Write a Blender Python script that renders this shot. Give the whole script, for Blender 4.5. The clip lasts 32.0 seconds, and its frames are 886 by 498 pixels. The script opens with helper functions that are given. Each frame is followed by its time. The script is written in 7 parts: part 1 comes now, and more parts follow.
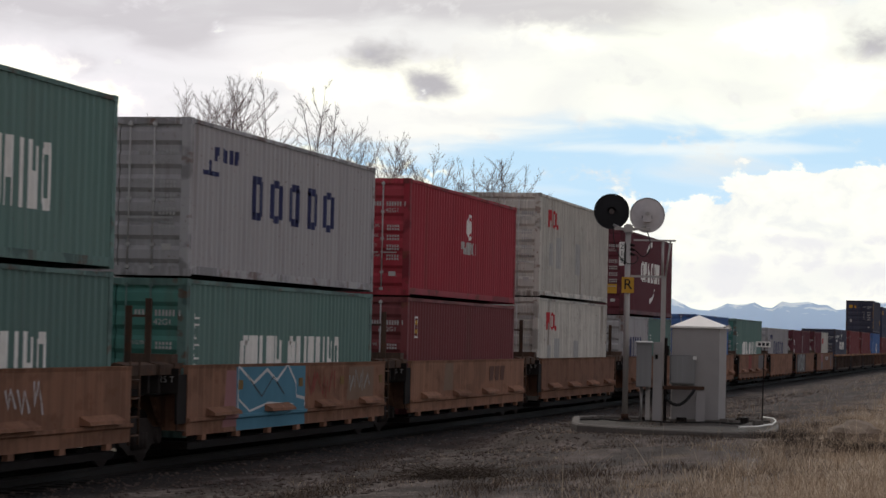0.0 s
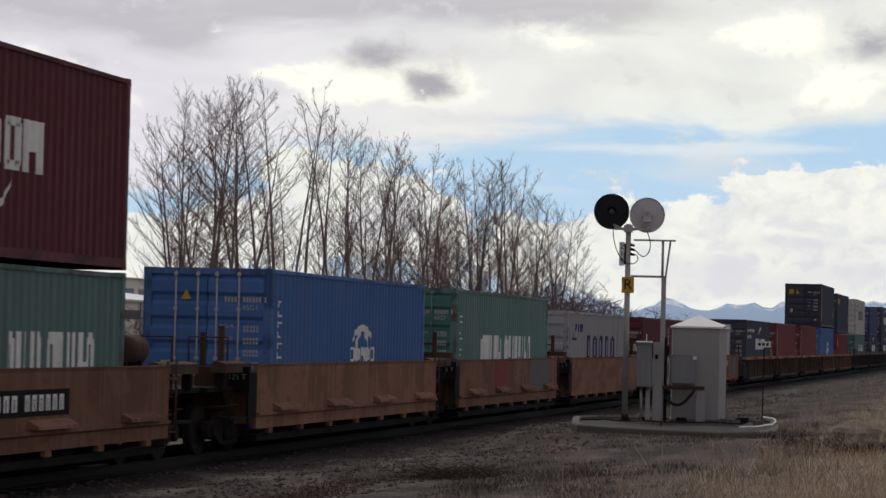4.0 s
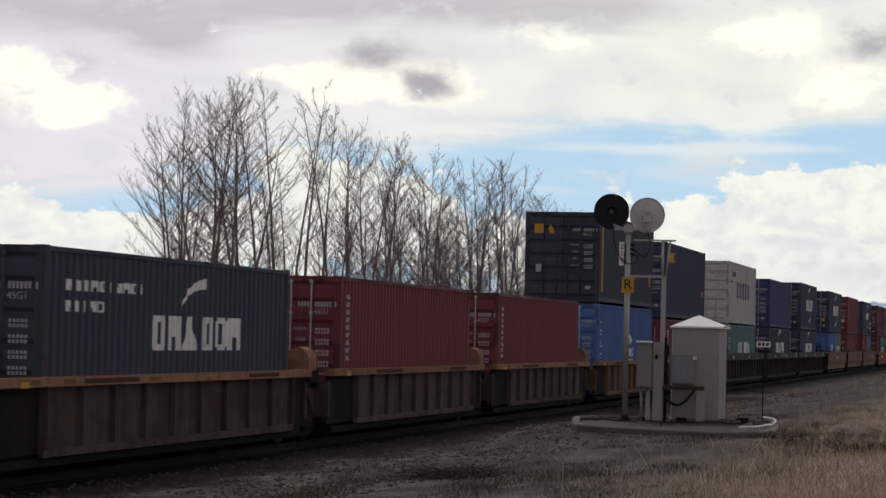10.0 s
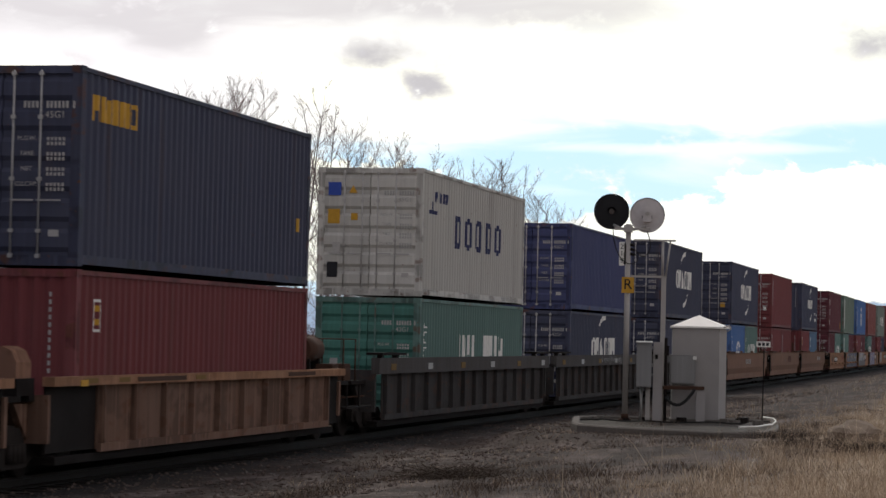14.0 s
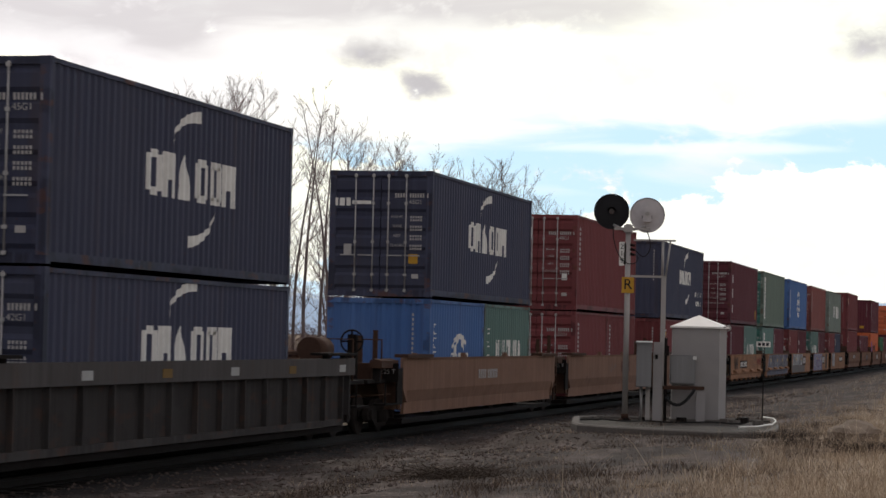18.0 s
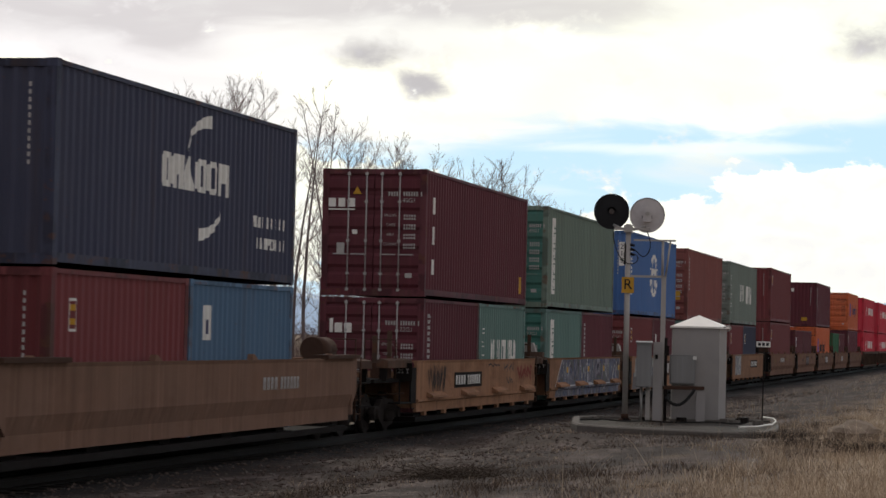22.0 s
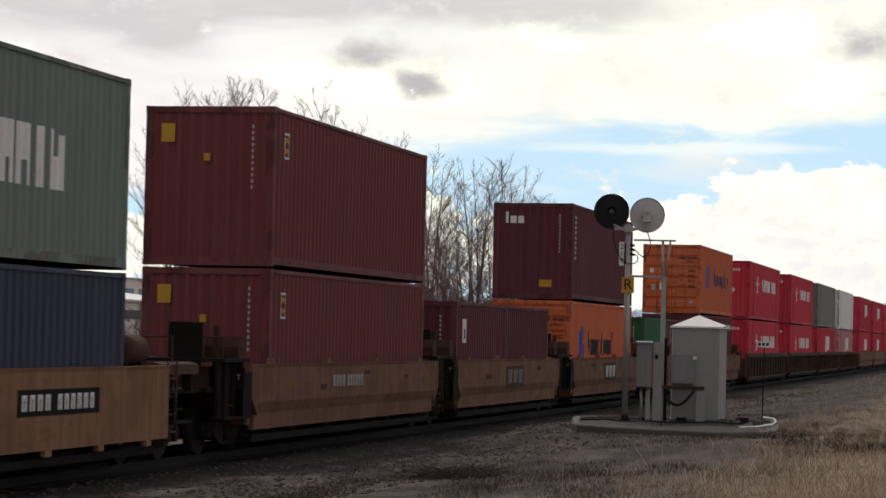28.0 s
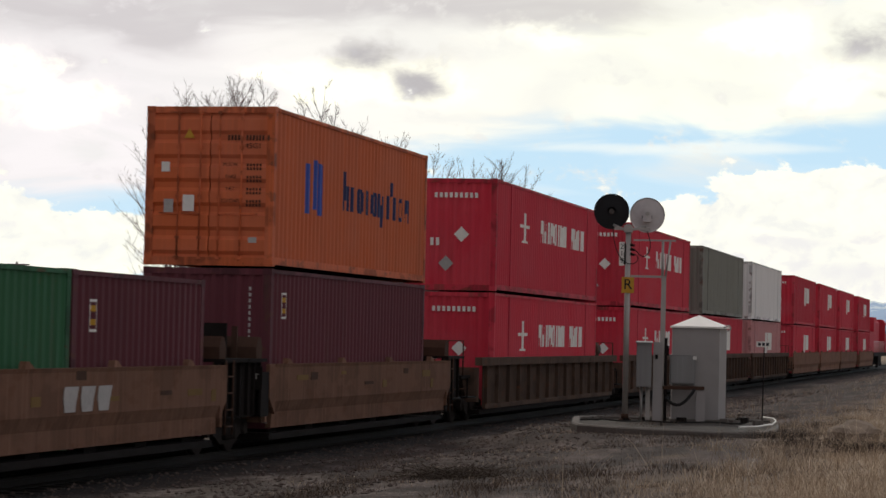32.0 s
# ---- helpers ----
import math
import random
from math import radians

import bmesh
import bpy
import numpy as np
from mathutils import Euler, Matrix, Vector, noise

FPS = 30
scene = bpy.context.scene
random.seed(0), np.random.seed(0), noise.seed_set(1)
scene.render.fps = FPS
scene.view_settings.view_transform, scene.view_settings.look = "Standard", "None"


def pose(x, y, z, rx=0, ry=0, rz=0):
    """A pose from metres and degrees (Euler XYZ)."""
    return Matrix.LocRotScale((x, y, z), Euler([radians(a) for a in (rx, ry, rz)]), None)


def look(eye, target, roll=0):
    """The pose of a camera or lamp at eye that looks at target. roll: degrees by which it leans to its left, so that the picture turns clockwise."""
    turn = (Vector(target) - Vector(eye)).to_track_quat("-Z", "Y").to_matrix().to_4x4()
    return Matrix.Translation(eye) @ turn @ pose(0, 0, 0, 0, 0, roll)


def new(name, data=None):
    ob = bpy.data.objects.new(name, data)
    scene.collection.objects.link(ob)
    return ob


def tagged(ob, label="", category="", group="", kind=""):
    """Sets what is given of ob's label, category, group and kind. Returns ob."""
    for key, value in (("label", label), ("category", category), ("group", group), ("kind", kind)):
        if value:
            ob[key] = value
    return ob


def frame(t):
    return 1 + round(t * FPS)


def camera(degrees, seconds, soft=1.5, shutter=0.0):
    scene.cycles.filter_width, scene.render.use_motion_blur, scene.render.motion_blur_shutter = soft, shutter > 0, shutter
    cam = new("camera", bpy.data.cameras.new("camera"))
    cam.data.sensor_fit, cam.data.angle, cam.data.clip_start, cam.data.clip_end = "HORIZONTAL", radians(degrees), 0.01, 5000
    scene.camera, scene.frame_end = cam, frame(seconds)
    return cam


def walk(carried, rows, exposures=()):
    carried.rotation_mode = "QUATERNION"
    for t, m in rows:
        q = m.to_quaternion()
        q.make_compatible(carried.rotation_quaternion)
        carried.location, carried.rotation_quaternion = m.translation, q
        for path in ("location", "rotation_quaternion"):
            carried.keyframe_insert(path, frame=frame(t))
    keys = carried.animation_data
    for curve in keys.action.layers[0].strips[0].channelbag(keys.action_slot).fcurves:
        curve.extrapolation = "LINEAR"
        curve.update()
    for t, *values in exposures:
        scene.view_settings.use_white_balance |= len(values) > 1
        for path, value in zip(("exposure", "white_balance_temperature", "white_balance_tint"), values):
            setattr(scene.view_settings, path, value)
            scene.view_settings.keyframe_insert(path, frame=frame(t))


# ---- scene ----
# The camera stands still beside a straight railway track that runs along x; z = 0 is the top of the rail.
EYE = (0.0, 0.0, 2.11)
YAW, PITCH, ROLL = radians(77.2564), radians(1.9395), 1.3026
cam = camera(19.59, 32.0, soft=1.5, shutter=0.15)
AIM = Vector((math.sin(YAW) * math.cos(PITCH), math.cos(YAW) * math.cos(PITCH), math.sin(PITCH)))
STAND = look(EYE, Vector(EYE) + 50 * AIM, ROLL)
walk(cam, [(0, STAND), (32, STAND)],
     exposures=[(0, 0.0, 6500, 10), (1, -0.08, 6450, 11), (2, -0.15, 6400, 11), (3.5, -0.2, 6350, 12), (5.5, -0.33, 6350, 12), (8, -0.33, 6350, 12), (9.5, -0.25, 6400, 11), (11, -0.13, 6450, 10), (12, -0.03, 6500, 10), (13, 0.15, 6550, 10), (14, 0.26, 6600, 9), (17, 0.22, 6650, 9), (20, 0.16, 6700, 8), (25, 0.12, 6700, 8), (28, 0.06, 6700, 9), (32, 0.02, 6700, 9)])

YC = 14.446          # centre line of the track
SPEED, GAIN = 15.7186, 0.0116


def run(t):
    """Metres that the train has rolled since the start."""
    return SPEED * t + GAIN / 2 * ((t - 23) ** 2 - 23 ** 2)


# ---- light ----
SUN_EL, SUN_AZ = radians(42), radians(64)     # azimuth from +y towards +x
world = bpy.data.worlds.new("sky")
scene.world = world
world.use_nodes = True
wn, wl = world.node_tree.nodes, world.node_tree.links
wn.clear()
w_out, w_bg, w_mix = wn.new("ShaderNodeOutputWorld"), wn.new("ShaderNodeBackground"), wn.new("ShaderNodeMixRGB")
w_sky, w_noise, w_ramp, w_tc = wn.new("ShaderNodeTexSky"), wn.new("ShaderNodeTexNoise"), wn.new("ShaderNodeValToRGB"), wn.new("ShaderNodeTexCoord")
w_gain = wn.new("ShaderNodeVectorMath")
w_gain.operation, w_gain.inputs[3].default_value = "SCALE", 0.075
w_sky.sky_type, w_sky.sun_disc = "NISHITA", False
w_sky.sun_elevation, w_sky.sun_rotation = SUN_EL, SUN_AZ
w_noise.inputs["Scale"].default_value, w_noise.inputs["Detail"].default_value = 2.6, 6
w_ramp.color_ramp.elements[0].position, w_ramp.color_ramp.elements[1].position = 0.36, 0.58
w_mix.inputs[2].default_value = (0.585, 0.535, 0.545, 1)
wl.new(w_tc.outputs["Generated"], w_noise.inputs["Vector"])
wl.new(w_noise.outputs["Fac"], w_ramp.inputs[0])
wl.new(w_ramp.outputs[0], w_mix.inputs[0])
wl.new(w_sky.outputs[0], w_gain.inputs[0])
wl.new(w_gain.outputs[0], w_mix.inputs[1])
wl.new(w_mix.outputs[0], w_bg.inputs[0])
w_bg.inputs[1].default_value = 1.0
wl.new(w_bg.outputs[0], w_out.inputs[0])

sun = new("sun", bpy.data.lights.new("sun", "SUN"))
sun.data.energy, sun.data.angle, sun.data.color = 1.35, radians(14), (1.0, 0.95, 0.87)
SUN_DIR = Vector((math.sin(SUN_AZ) * math.cos(SUN_EL), math.cos(SUN_AZ) * math.cos(SUN_EL), math.sin(SUN_EL)))
sun.matrix_world = look(SUN_DIR * 100, (0, 0, 0))


# ---- helpers for meshes ----
class Build:
    """Collects vertices and faces for one mesh."""

    def __init__(self):
        self.v, self.f, self.s = [], [], []

    def face(self, pts, smooth=False):
        n = len(self.v)
        self.v += [tuple(p) for p in pts]
        self.f.append(tuple(range(n, n + len(pts))))
        self.s.append(smooth)
        return self

    def box(self, x0, x1, y0, y1, z0, z1):
        n = len(self.v)
        self.v += [(x, y, z) for x in (x0, x1) for y in (y0, y1) for z in (z0, z1)]
        self.f += [tuple(n + i for i in q) for q in ((0, 1, 3, 2), (4, 6, 7, 5), (0, 4, 5, 1), (2, 3, 7, 6), (0, 2, 6, 4), (1, 5, 7, 3))]
        self.s += [False] * 6
        return self

    def prism(self, profile, a, b, axis="x"):
        """A closed outline (counter-clockwise, seen from the end of the axis) swept from a to b."""
        n, k = len(self.v), len(profile)
        for c in (a, b):
            for p, q in profile:
                self.v.append((c, p, q) if axis == "x" else (p, c, q) if axis == "y" else (p, q, c))
        self.f += [(n + i, n + (i + 1) % k, n + k + (i + 1) % k, n + k + i) for i in range(k)]
        self.f += [tuple(range(n + k - 1, n - 1, -1)), tuple(range(n + k, n + 2 * k))]
        self.s += [False] * (k + 2)
        return self

    def tube(self, p, q, r, r2=None, n=8, caps=True):
        p, q = Vector(p), Vector(q)
        r2 = r if r2 is None else r2
        d = (q - p).normalized()
        a = d.orthogonal().normalized()
        b = d.cross(a)
        k = len(self.v)
        for c, rad in ((p, r), (q, r2)):
            for i in range(n):
                w = 2 * math.pi * i / n
                self.v.append(tuple(c + (a * math.cos(w) + b * math.sin(w)) * rad))
        self.f += [(k + i, k + (i + 1) % n, k + n + (i + 1) % n, k + n + i) for i in range(n)]
        self.s += [True] * n
        if caps:
            self.f += [tuple(range(k + n - 1, k - 1, -1)), tuple(range(k + n, k + 2 * n))]
            self.s += [False] * 2
        return self

    def path(self, pts, r, n=6):
        """One bent tube through the points."""
        pts = [Vector(p) for p in pts]
        k = len(self.v)
        side = None
        for i, p in enumerate(pts):
            d = (pts[min(i + 1, len(pts) - 1)] - pts[max(i - 1, 0)]).normalized()
            side = d.orthogonal().normalized() if side is None else (side - d * side.dot(d)).normalized()
            up = d.cross(side)
            self.v += [tuple(p + (side * math.cos(2 * math.pi * j / n) + up * math.sin(2 * math.pi * j / n)) * r) for j in range(n)]
        for i in range(len(pts) - 1):
            self.f += [(k + i * n + j, k + i * n + (j + 1) % n, k + (i + 1) * n + (j + 1) % n, k + (i + 1) * n + j) for j in range(n)]
            self.s += [True] * n
        e = k + (len(pts) - 1) * n
        self.f += [tuple(range(k + n - 1, k - 1, -1)), tuple(range(e, e + n))]
        self.s += [False] * 2
        return self

    def mesh(self, name):
        me = bpy.data.meshes.new(name)
        me.from_pydata(self.v, [], self.f)
        me.polygons.foreach_set("use_smooth", self.s)
        me.update()
        return me


def part(name, shape, material, parent=None, label="", m=None):
    """Links a shape (Build, bmesh or mesh) as one mesh object under a thing or a part."""
    if isinstance(shape, Build):
        shape = shape.mesh(name)
    elif isinstance(shape, bmesh.types.BMesh):
        me = bpy.data.meshes.new(name)
        shape.to_mesh(me)
        shape.free()
        shape = me
    ob = new(name, shape)
    if not shape.materials:
        shape.materials.append(material)
    elif shape.materials[0] != material:
        ob.material_slots[0].link = "OBJECT"
        ob.material_slots[0].material = material
    if parent:
        ob.parent = parent
    if m is not None:
        ob.matrix_basis = m
    if label:
        ob["label"] = label
    return ob


def thing(name, label, category, m=None, group="", kind=""):
    ob = new(name)
    ob.empty_display_size = 0.3
    if m is not None:
        ob.matrix_basis = m
    return tagged(ob, label, category, group, kind)


# ---- materials ----
def nodes_of(mat):
    mat.use_nodes = True
    nt = mat.node_tree
    return nt, nt.nodes, nt.links, nt.nodes["Principled BSDF"]


def tex(nt, kind, scale, detail=4, vec=None, stretch=None, coord="Object"):
    n = nt.nodes.new(kind)
    n.inputs["Scale"].default_value = scale
    if "Detail" in n.inputs:
        n.inputs["Detail"].default_value = detail
    src = vec
    if src is None:
        src = nt.nodes.new("ShaderNodeTexCoord").outputs[coord]
    if stretch:
        mp = nt.nodes.new("ShaderNodeMapping")
        mp.inputs["Scale"].default_value = stretch
        nt.links.new(src, mp.inputs["Vector"])
        src = mp.outputs[0]
    nt.links.new(src, n.inputs["Vector"])
    return n


def ramp(nt, src, stops):
    r = nt.nodes.new("ShaderNodeValToRGB")
    e = r.color_ramp.elements
    while len(e) < len(stops):
        e.new(0.5)
    for el, (p, c) in zip(e, stops):
        el.position, el.color = p, (*c, 1) if len(c) == 3 else c
    nt.links.new(src, r.inputs[0])
    return r.outputs[0]


def mixc(nt, fac, a, b, mode="MIX"):
    m = nt.nodes.new("ShaderNodeMixRGB")
    m.blend_type = mode
    for sock, v in zip(m.inputs, (fac, a, b)):
        if isinstance(v, (int, float)):
            sock.default_value = v
        elif isinstance(v, tuple):
            sock.default_value = (*v, 1)
        else:
            nt.links.new(v, sock)
    return m.outputs[0]


def bump(nt, bsdf, height, strength, dist=0.01):
    b = nt.nodes.new("ShaderNodeBump")
    b.inputs["Strength"].default_value, b.inputs["Distance"].default_value = strength, dist
    nt.links.new(height, b.inputs["Height"])
    nt.links.new(b.outputs[0], bsdf.inputs["Normal"])


def grey(c):
    return (c, c, c)


def paint(name, colour, rough=0.7, wear=0.35, rust=0.4, shift=0.12, fade=0.03, patch=0.0, spec=0.2):
    """Weathered paint on steel: fading, grime runs and rust blooms."""
    mat = bpy.data.materials.new(name)
    mat["base"] = colour
    nt, n, l, b = nodes_of(mat)
    info = n.new("ShaderNodeObjectInfo")
    coord = n.new("ShaderNodeTexCoord")
    add = n.new("ShaderNodeVectorMath")
    off = n.new("ShaderNodeVectorMath")
    off.operation, off.inputs[3].default_value = "SCALE", 37.0
    l.new(info.outputs["Random"], off.inputs[0])
    l.new(coord.outputs["Object"], add.inputs[0])
    l.new(off.outputs[0], add.inputs[1])
    vec = add.outputs[0]
    big = tex(nt, "ShaderNodeTexNoise", 0.55, 5, vec)
    run_ = tex(nt, "ShaderNodeTexNoise", 1.0, 5, vec, (5.0, 5.0, 0.35))
    fine = tex(nt, "ShaderNodeTexNoise", 14.0, 6, vec)
    lum = sum(colour) / 3
    faded = tuple(min(1, c * 0.88 + lum * 0.12 + fade) for c in colour)
    dark = tuple(c * 0.55 + 0.01 for c in colour)
    c = mixc(nt, ramp(nt, big.outputs["Fac"], [(0.35, grey(0)), (0.7, grey(0.75))]), colour, faded)
    if patch:
        pat = tex(nt, "ShaderNodeTexNoise", 1.15, 3, vec, (0.8, 1.0, 1.3))
        c = mixc(nt, ramp(nt, pat.outputs["Fac"], [(0.5, grey(0)), (0.56, grey(patch))]), c, tuple(q * 0.42 + 0.008 for q in colour))
        pat2 = tex(nt, "ShaderNodeTexNoise", 2.6, 5, vec, (0.6, 1.0, 1.6))
        c = mixc(nt, ramp(nt, pat2.outputs["Fac"], [(0.58, grey(0)), (0.64, grey(patch * 0.8))]), c, (0.12, 0.05, 0.028))
    streak = ramp(nt, run_.outputs["Fac"], [(0.5, grey(0)), (0.75, grey(wear))])
    c = mixc(nt, streak, c, dark)
    pale = tex(nt, "ShaderNodeTexNoise", 1.0, 4, vec, (13.0, 13.0, 0.16))
    c = mixc(nt, ramp(nt, pale.outputs["Fac"], [(0.54, grey(0)), (0.68, grey(wear * 0.9))]), c, tuple(min(1, q * 1.35 + 0.015) for q in colour))
    run_off = tex(nt, "ShaderNodeTexNoise", 1.0, 3, vec, (2.6, 2.6, 0.22))
    c = mixc(nt, ramp(nt, run_off.outputs["Fac"], [(0.6, grey(0)), (0.72, grey(rust * 0.6))]), c, (0.09, 0.055, 0.04))
    spots = ramp(nt, fine.outputs["Fac"], [(0.66, grey(0)), (0.74, grey(rust))])
    c = mixc(nt, spots, c, (0.13, 0.055, 0.03))
    hue = n.new("ShaderNodeHueSaturation")
    vary = n.new("ShaderNodeMapRange")
    vary.inputs[3].default_value, vary.inputs[4].default_value = 1 - shift, 1 + shift
    l.new(info.outputs["Random"], vary.inputs[0])
    l.new(vary.outputs[0], hue.inputs["Value"])
    l.new(c, hue.inputs["Color"])
    l.new(hue.outputs[0], b.inputs["Base Color"])
    l.new(ramp(nt, big.outputs["Fac"], [(0.3, grey(rough - 0.08)), (0.7, grey(rough + 0.16))]), b.inputs["Roughness"])
    b.inputs["Specular IOR Level"].default_value = spec
    bump(nt, b, fine.outputs["Fac"], 0.12, 0.004)
    return mat


def plain(name, colour, rough=0.7, metal=0.0, noise_scale=12.0, amount=0.35, spec=0.12):
    mat = bpy.data.materials.new(name)
    nt, n, l, b = nodes_of(mat)
    a = tex(nt, "ShaderNodeTexNoise", noise_scale, 6)
    z = tex(nt, "ShaderNodeTexNoise", noise_scale / 9, 3)
    c = mixc(nt, ramp(nt, a.outputs["Fac"], [(0.3, grey(0)), (0.75, grey(amount))]), colour, tuple(q * 0.45 for q in colour))
    c = mixc(nt, ramp(nt, z.outputs["Fac"], [(0.4, grey(0)), (0.7, grey(amount))]), c, tuple(min(1, q * 1.35 + 0.01) for q in colour))
    l.new(c, b.inputs["Base Color"])
    b.inputs["Roughness"].default_value, b.inputs["Metallic"].default_value = rough, metal
    b.inputs["Specular IOR Level"].default_value = spec
    bump(nt, b, a.outputs["Fac"], 0.3, 0.006)
    return mat


def graffiti(name, colours, scale=0.8, line=(0.03, 0.03, 0.04), bands=6.0, lean=30, dirty=0.45):
    """Sprayed curling bands of a few colours with dark outlines."""
    mat = bpy.data.materials.new(name)
    nt, n, l, b = nodes_of(mat)
    co = n.new("ShaderNodeTexCoord").outputs["Object"]
    mp = n.new("ShaderNodeMapping")
    mp.inputs["Rotation"].default_value = (0, radians(lean), 0)
    mp.inputs["Scale"].default_value = (1.7, 0.05, 0.75)
    l.new(co, mp.inputs["Vector"])
    swirl = tex(nt, "ShaderNodeTexNoise", scale, 1.0, mp.outputs[0])
    swirl.inputs["Distortion"].default_value = 1.4
    many, fr = n.new("ShaderNodeMath"), n.new("ShaderNodeMath")
    many.operation, many.inputs[1].default_value = "MULTIPLY", bands
    fr.operation = "FRACT"
    l.new(swirl.outputs["Fac"], many.inputs[0])
    l.new(many.outputs[0], fr.inputs[0])
    stops, k = [], len(colours)
    for i, c in enumerate(colours):
        stops += [(i / k, c), ((i + 0.8) / k, tuple(q * 0.8 for q in c))] if i % 2 else [(i / k, line), ((i + 0.22) / k, c)]
    col = ramp(nt, fr.outputs[0], stops)
    shade = tex(nt, "ShaderNodeTexNoise", 0.9, 2, co)
    col = mixc(nt, ramp(nt, shade.outputs["Fac"], [(0.45, grey(0)), (0.65, grey(0.3))]), col, tuple(c * 0.6 + 0.03 for c in colours[-1]))
    dirt = tex(nt, "ShaderNodeTexNoise", 5.0, 5, co)
    col = mixc(nt, ramp(nt, dirt.outputs["Fac"], [(0.45, grey(0)), (0.8, grey(dirty))]), col, (0.1, 0.065, 0.045))
    l.new(col, b.inputs["Base Color"])
    b.inputs["Roughness"].default_value = 0.85
    b.inputs["Specular IOR Level"].default_value = 0.05
    return mat


PAINT = {
    "green": paint("green_paint", (0.106, 0.186, 0.165)),
    "teal": paint("teal_green_door_paint", (0.05, 0.165, 0.135)),
    "olive": paint("olive_green_paint", (0.148, 0.2, 0.162)),
    "sage": paint("grey_green_paint", (0.155, 0.19, 0.165)),
    "bottle": paint("bottle_green_paint", (0.02, 0.11, 0.045)),
    "grey": paint("grey_paint", (0.34, 0.33, 0.335), rust=0.6),
    "pale": paint("pale_grey_paint", (0.46, 0.45, 0.42), rust=0.6),
    "white": paint("cream_white_paint", (0.48, 0.46, 0.41), wear=0.65, rust=0.95, patch=0.16),
    "red": paint("bright_red_paint", (0.3, 0.026, 0.04), fade=0.018),
    "scarlet": paint("scarlet_paint", (0.52, 0.025, 0.05), wear=0.2, rust=0.15),
    "faded": paint("faded_red_paint", (0.5, 0.22, 0.22), wear=0.3),
    "maroon": paint("maroon_paint", (0.108, 0.024, 0.034), fade=0.014),
    "oxide": paint("red_oxide_paint", (0.165, 0.038, 0.041), fade=0.016),
    "brick": paint("brick_red_paint", (0.225, 0.07, 0.06), fade=0.02),
    "blue": paint("blue_paint", (0.06, 0.14, 0.34), wear=0.3, rust=0.25),
    "sky": paint("light_blue_paint", (0.085, 0.165, 0.27)),
    "indigo": paint("indigo_paint", (0.042, 0.05, 0.13)),
    "navy": paint("navy_paint", (0.044, 0.049, 0.086)),
    "slate": paint("dark_slate_paint", (0.045, 0.048, 0.074)),
    "orange": paint("orange_paint", (0.56, 0.125, 0.042), wear=0.3, rust=0.2),
    "drab": paint("drab_grey_paint", (0.2, 0.2, 0.17)),
    "silver": paint("white_silver_paint", (0.75, 0.74, 0.72), wear=0.2, rust=0.2),
}
FRAME = {}
for key_, mat_ in PAINT.items():      # frames of the boxes rust more than their walls
    FRAME[key_] = paint("worn_" + mat_.name, tuple(mat_["base"]), wear=0.7, rust=0.95, patch=0.75)
TAN = paint("tan_wagon_paint", (0.228, 0.116, 0.073), rough=0.85, spec=0.05, fade=0.015, patch=0.42, wear=0.7, rust=0.7, shift=0.2)
TAN_DULL = paint("dull_tan_wagon_paint", (0.2, 0.106, 0.07), rough=0.85, spec=0.05, fade=0.01, patch=0.35, wear=0.7, rust=0.6, shift=0.15)
TAN_NEW = paint("fresh_tan_wagon_paint", (0.285, 0.15, 0.086), rough=0.85, spec=0.05, fade=0.012, patch=0.3, wear=0.6, rust=0.5)
BROWN = paint("brown_wagon_paint", (0.08, 0.05, 0.036), rough=0.85, spec=0.05, fade=0.012, patch=0.5, wear=0.6, rust=0.8, shift=0.2)
TAN_SMOOTH = paint("smooth_tan_brown_wagon_paint", (0.2, 0.116, 0.081), rough=0.85, spec=0.05, fade=0.012, patch=0.12, wear=0.6, rust=0.4, shift=0.12)
RIBBED = paint("rust_patched_brown_wagon_paint", (0.155, 0.09, 0.064), rough=0.85, spec=0.05, fade=0.02, patch=0.6, wear=0.8, rust=0.8, shift=0.2)
# RIBBED darkened, so the shadowed look of the first ribbed wagons is painted in
RIBBED_SHADED = paint("shaded_brown_wagon_paint", (0.085, 0.06, 0.05), rough=0.85, spec=0.05, fade=0.02, patch=0.5, wear=0.8, rust=0.6, shift=0.15)
BLACK_SHEET = paint("grimy_black_wagon_paint", (0.042, 0.038, 0.037), rough=0.85, spec=0.05, wear=0.6, rust=0.6, patch=0.3)
BLACK_CAR = paint("grey_black_wagon_paint", (0.07, 0.064, 0.062), rough=0.85, spec=0.05, wear=0.5, rust=0.5)
RUSTY = plain("rusty_brown_steel", (0.065, 0.035, 0.024), 0.9, spec=0.15)
DARK = plain("grimy_black_steel", (0.014, 0.011, 0.01), 0.9, spec=0.1)
TRUCK = plain("dusty_dark_truck_steel", (0.027, 0.022, 0.02), 0.9, 0, 9.0, 0.5, 0.1)
STEEL = plain("worn_grey_steel", (0.3, 0.29, 0.28), 0.55, 0.6)
GALV = plain("galvanised_steel", (0.38, 0.36, 0.34), 0.5, 0.35, 20.0, 0.2)
ALU = plain("dull_aluminium", (0.3, 0.285, 0.28), 0.5, 0.2, 3.0, 0.18)
ROD = plain("lock_rod_zinc", (0.42, 0.41, 0.4), 0.5, 0.3)
RUBBER = plain("black_rubber", (0.02, 0.02, 0.02), 0.8)
MARK_WHITE = plain("white_lettering_paint", (0.75, 0.74, 0.7), 0.6, 0, 9.0, 0.25)
MARK_DIM = plain("worn_white_lettering", (0.42, 0.405, 0.39), 0.7)
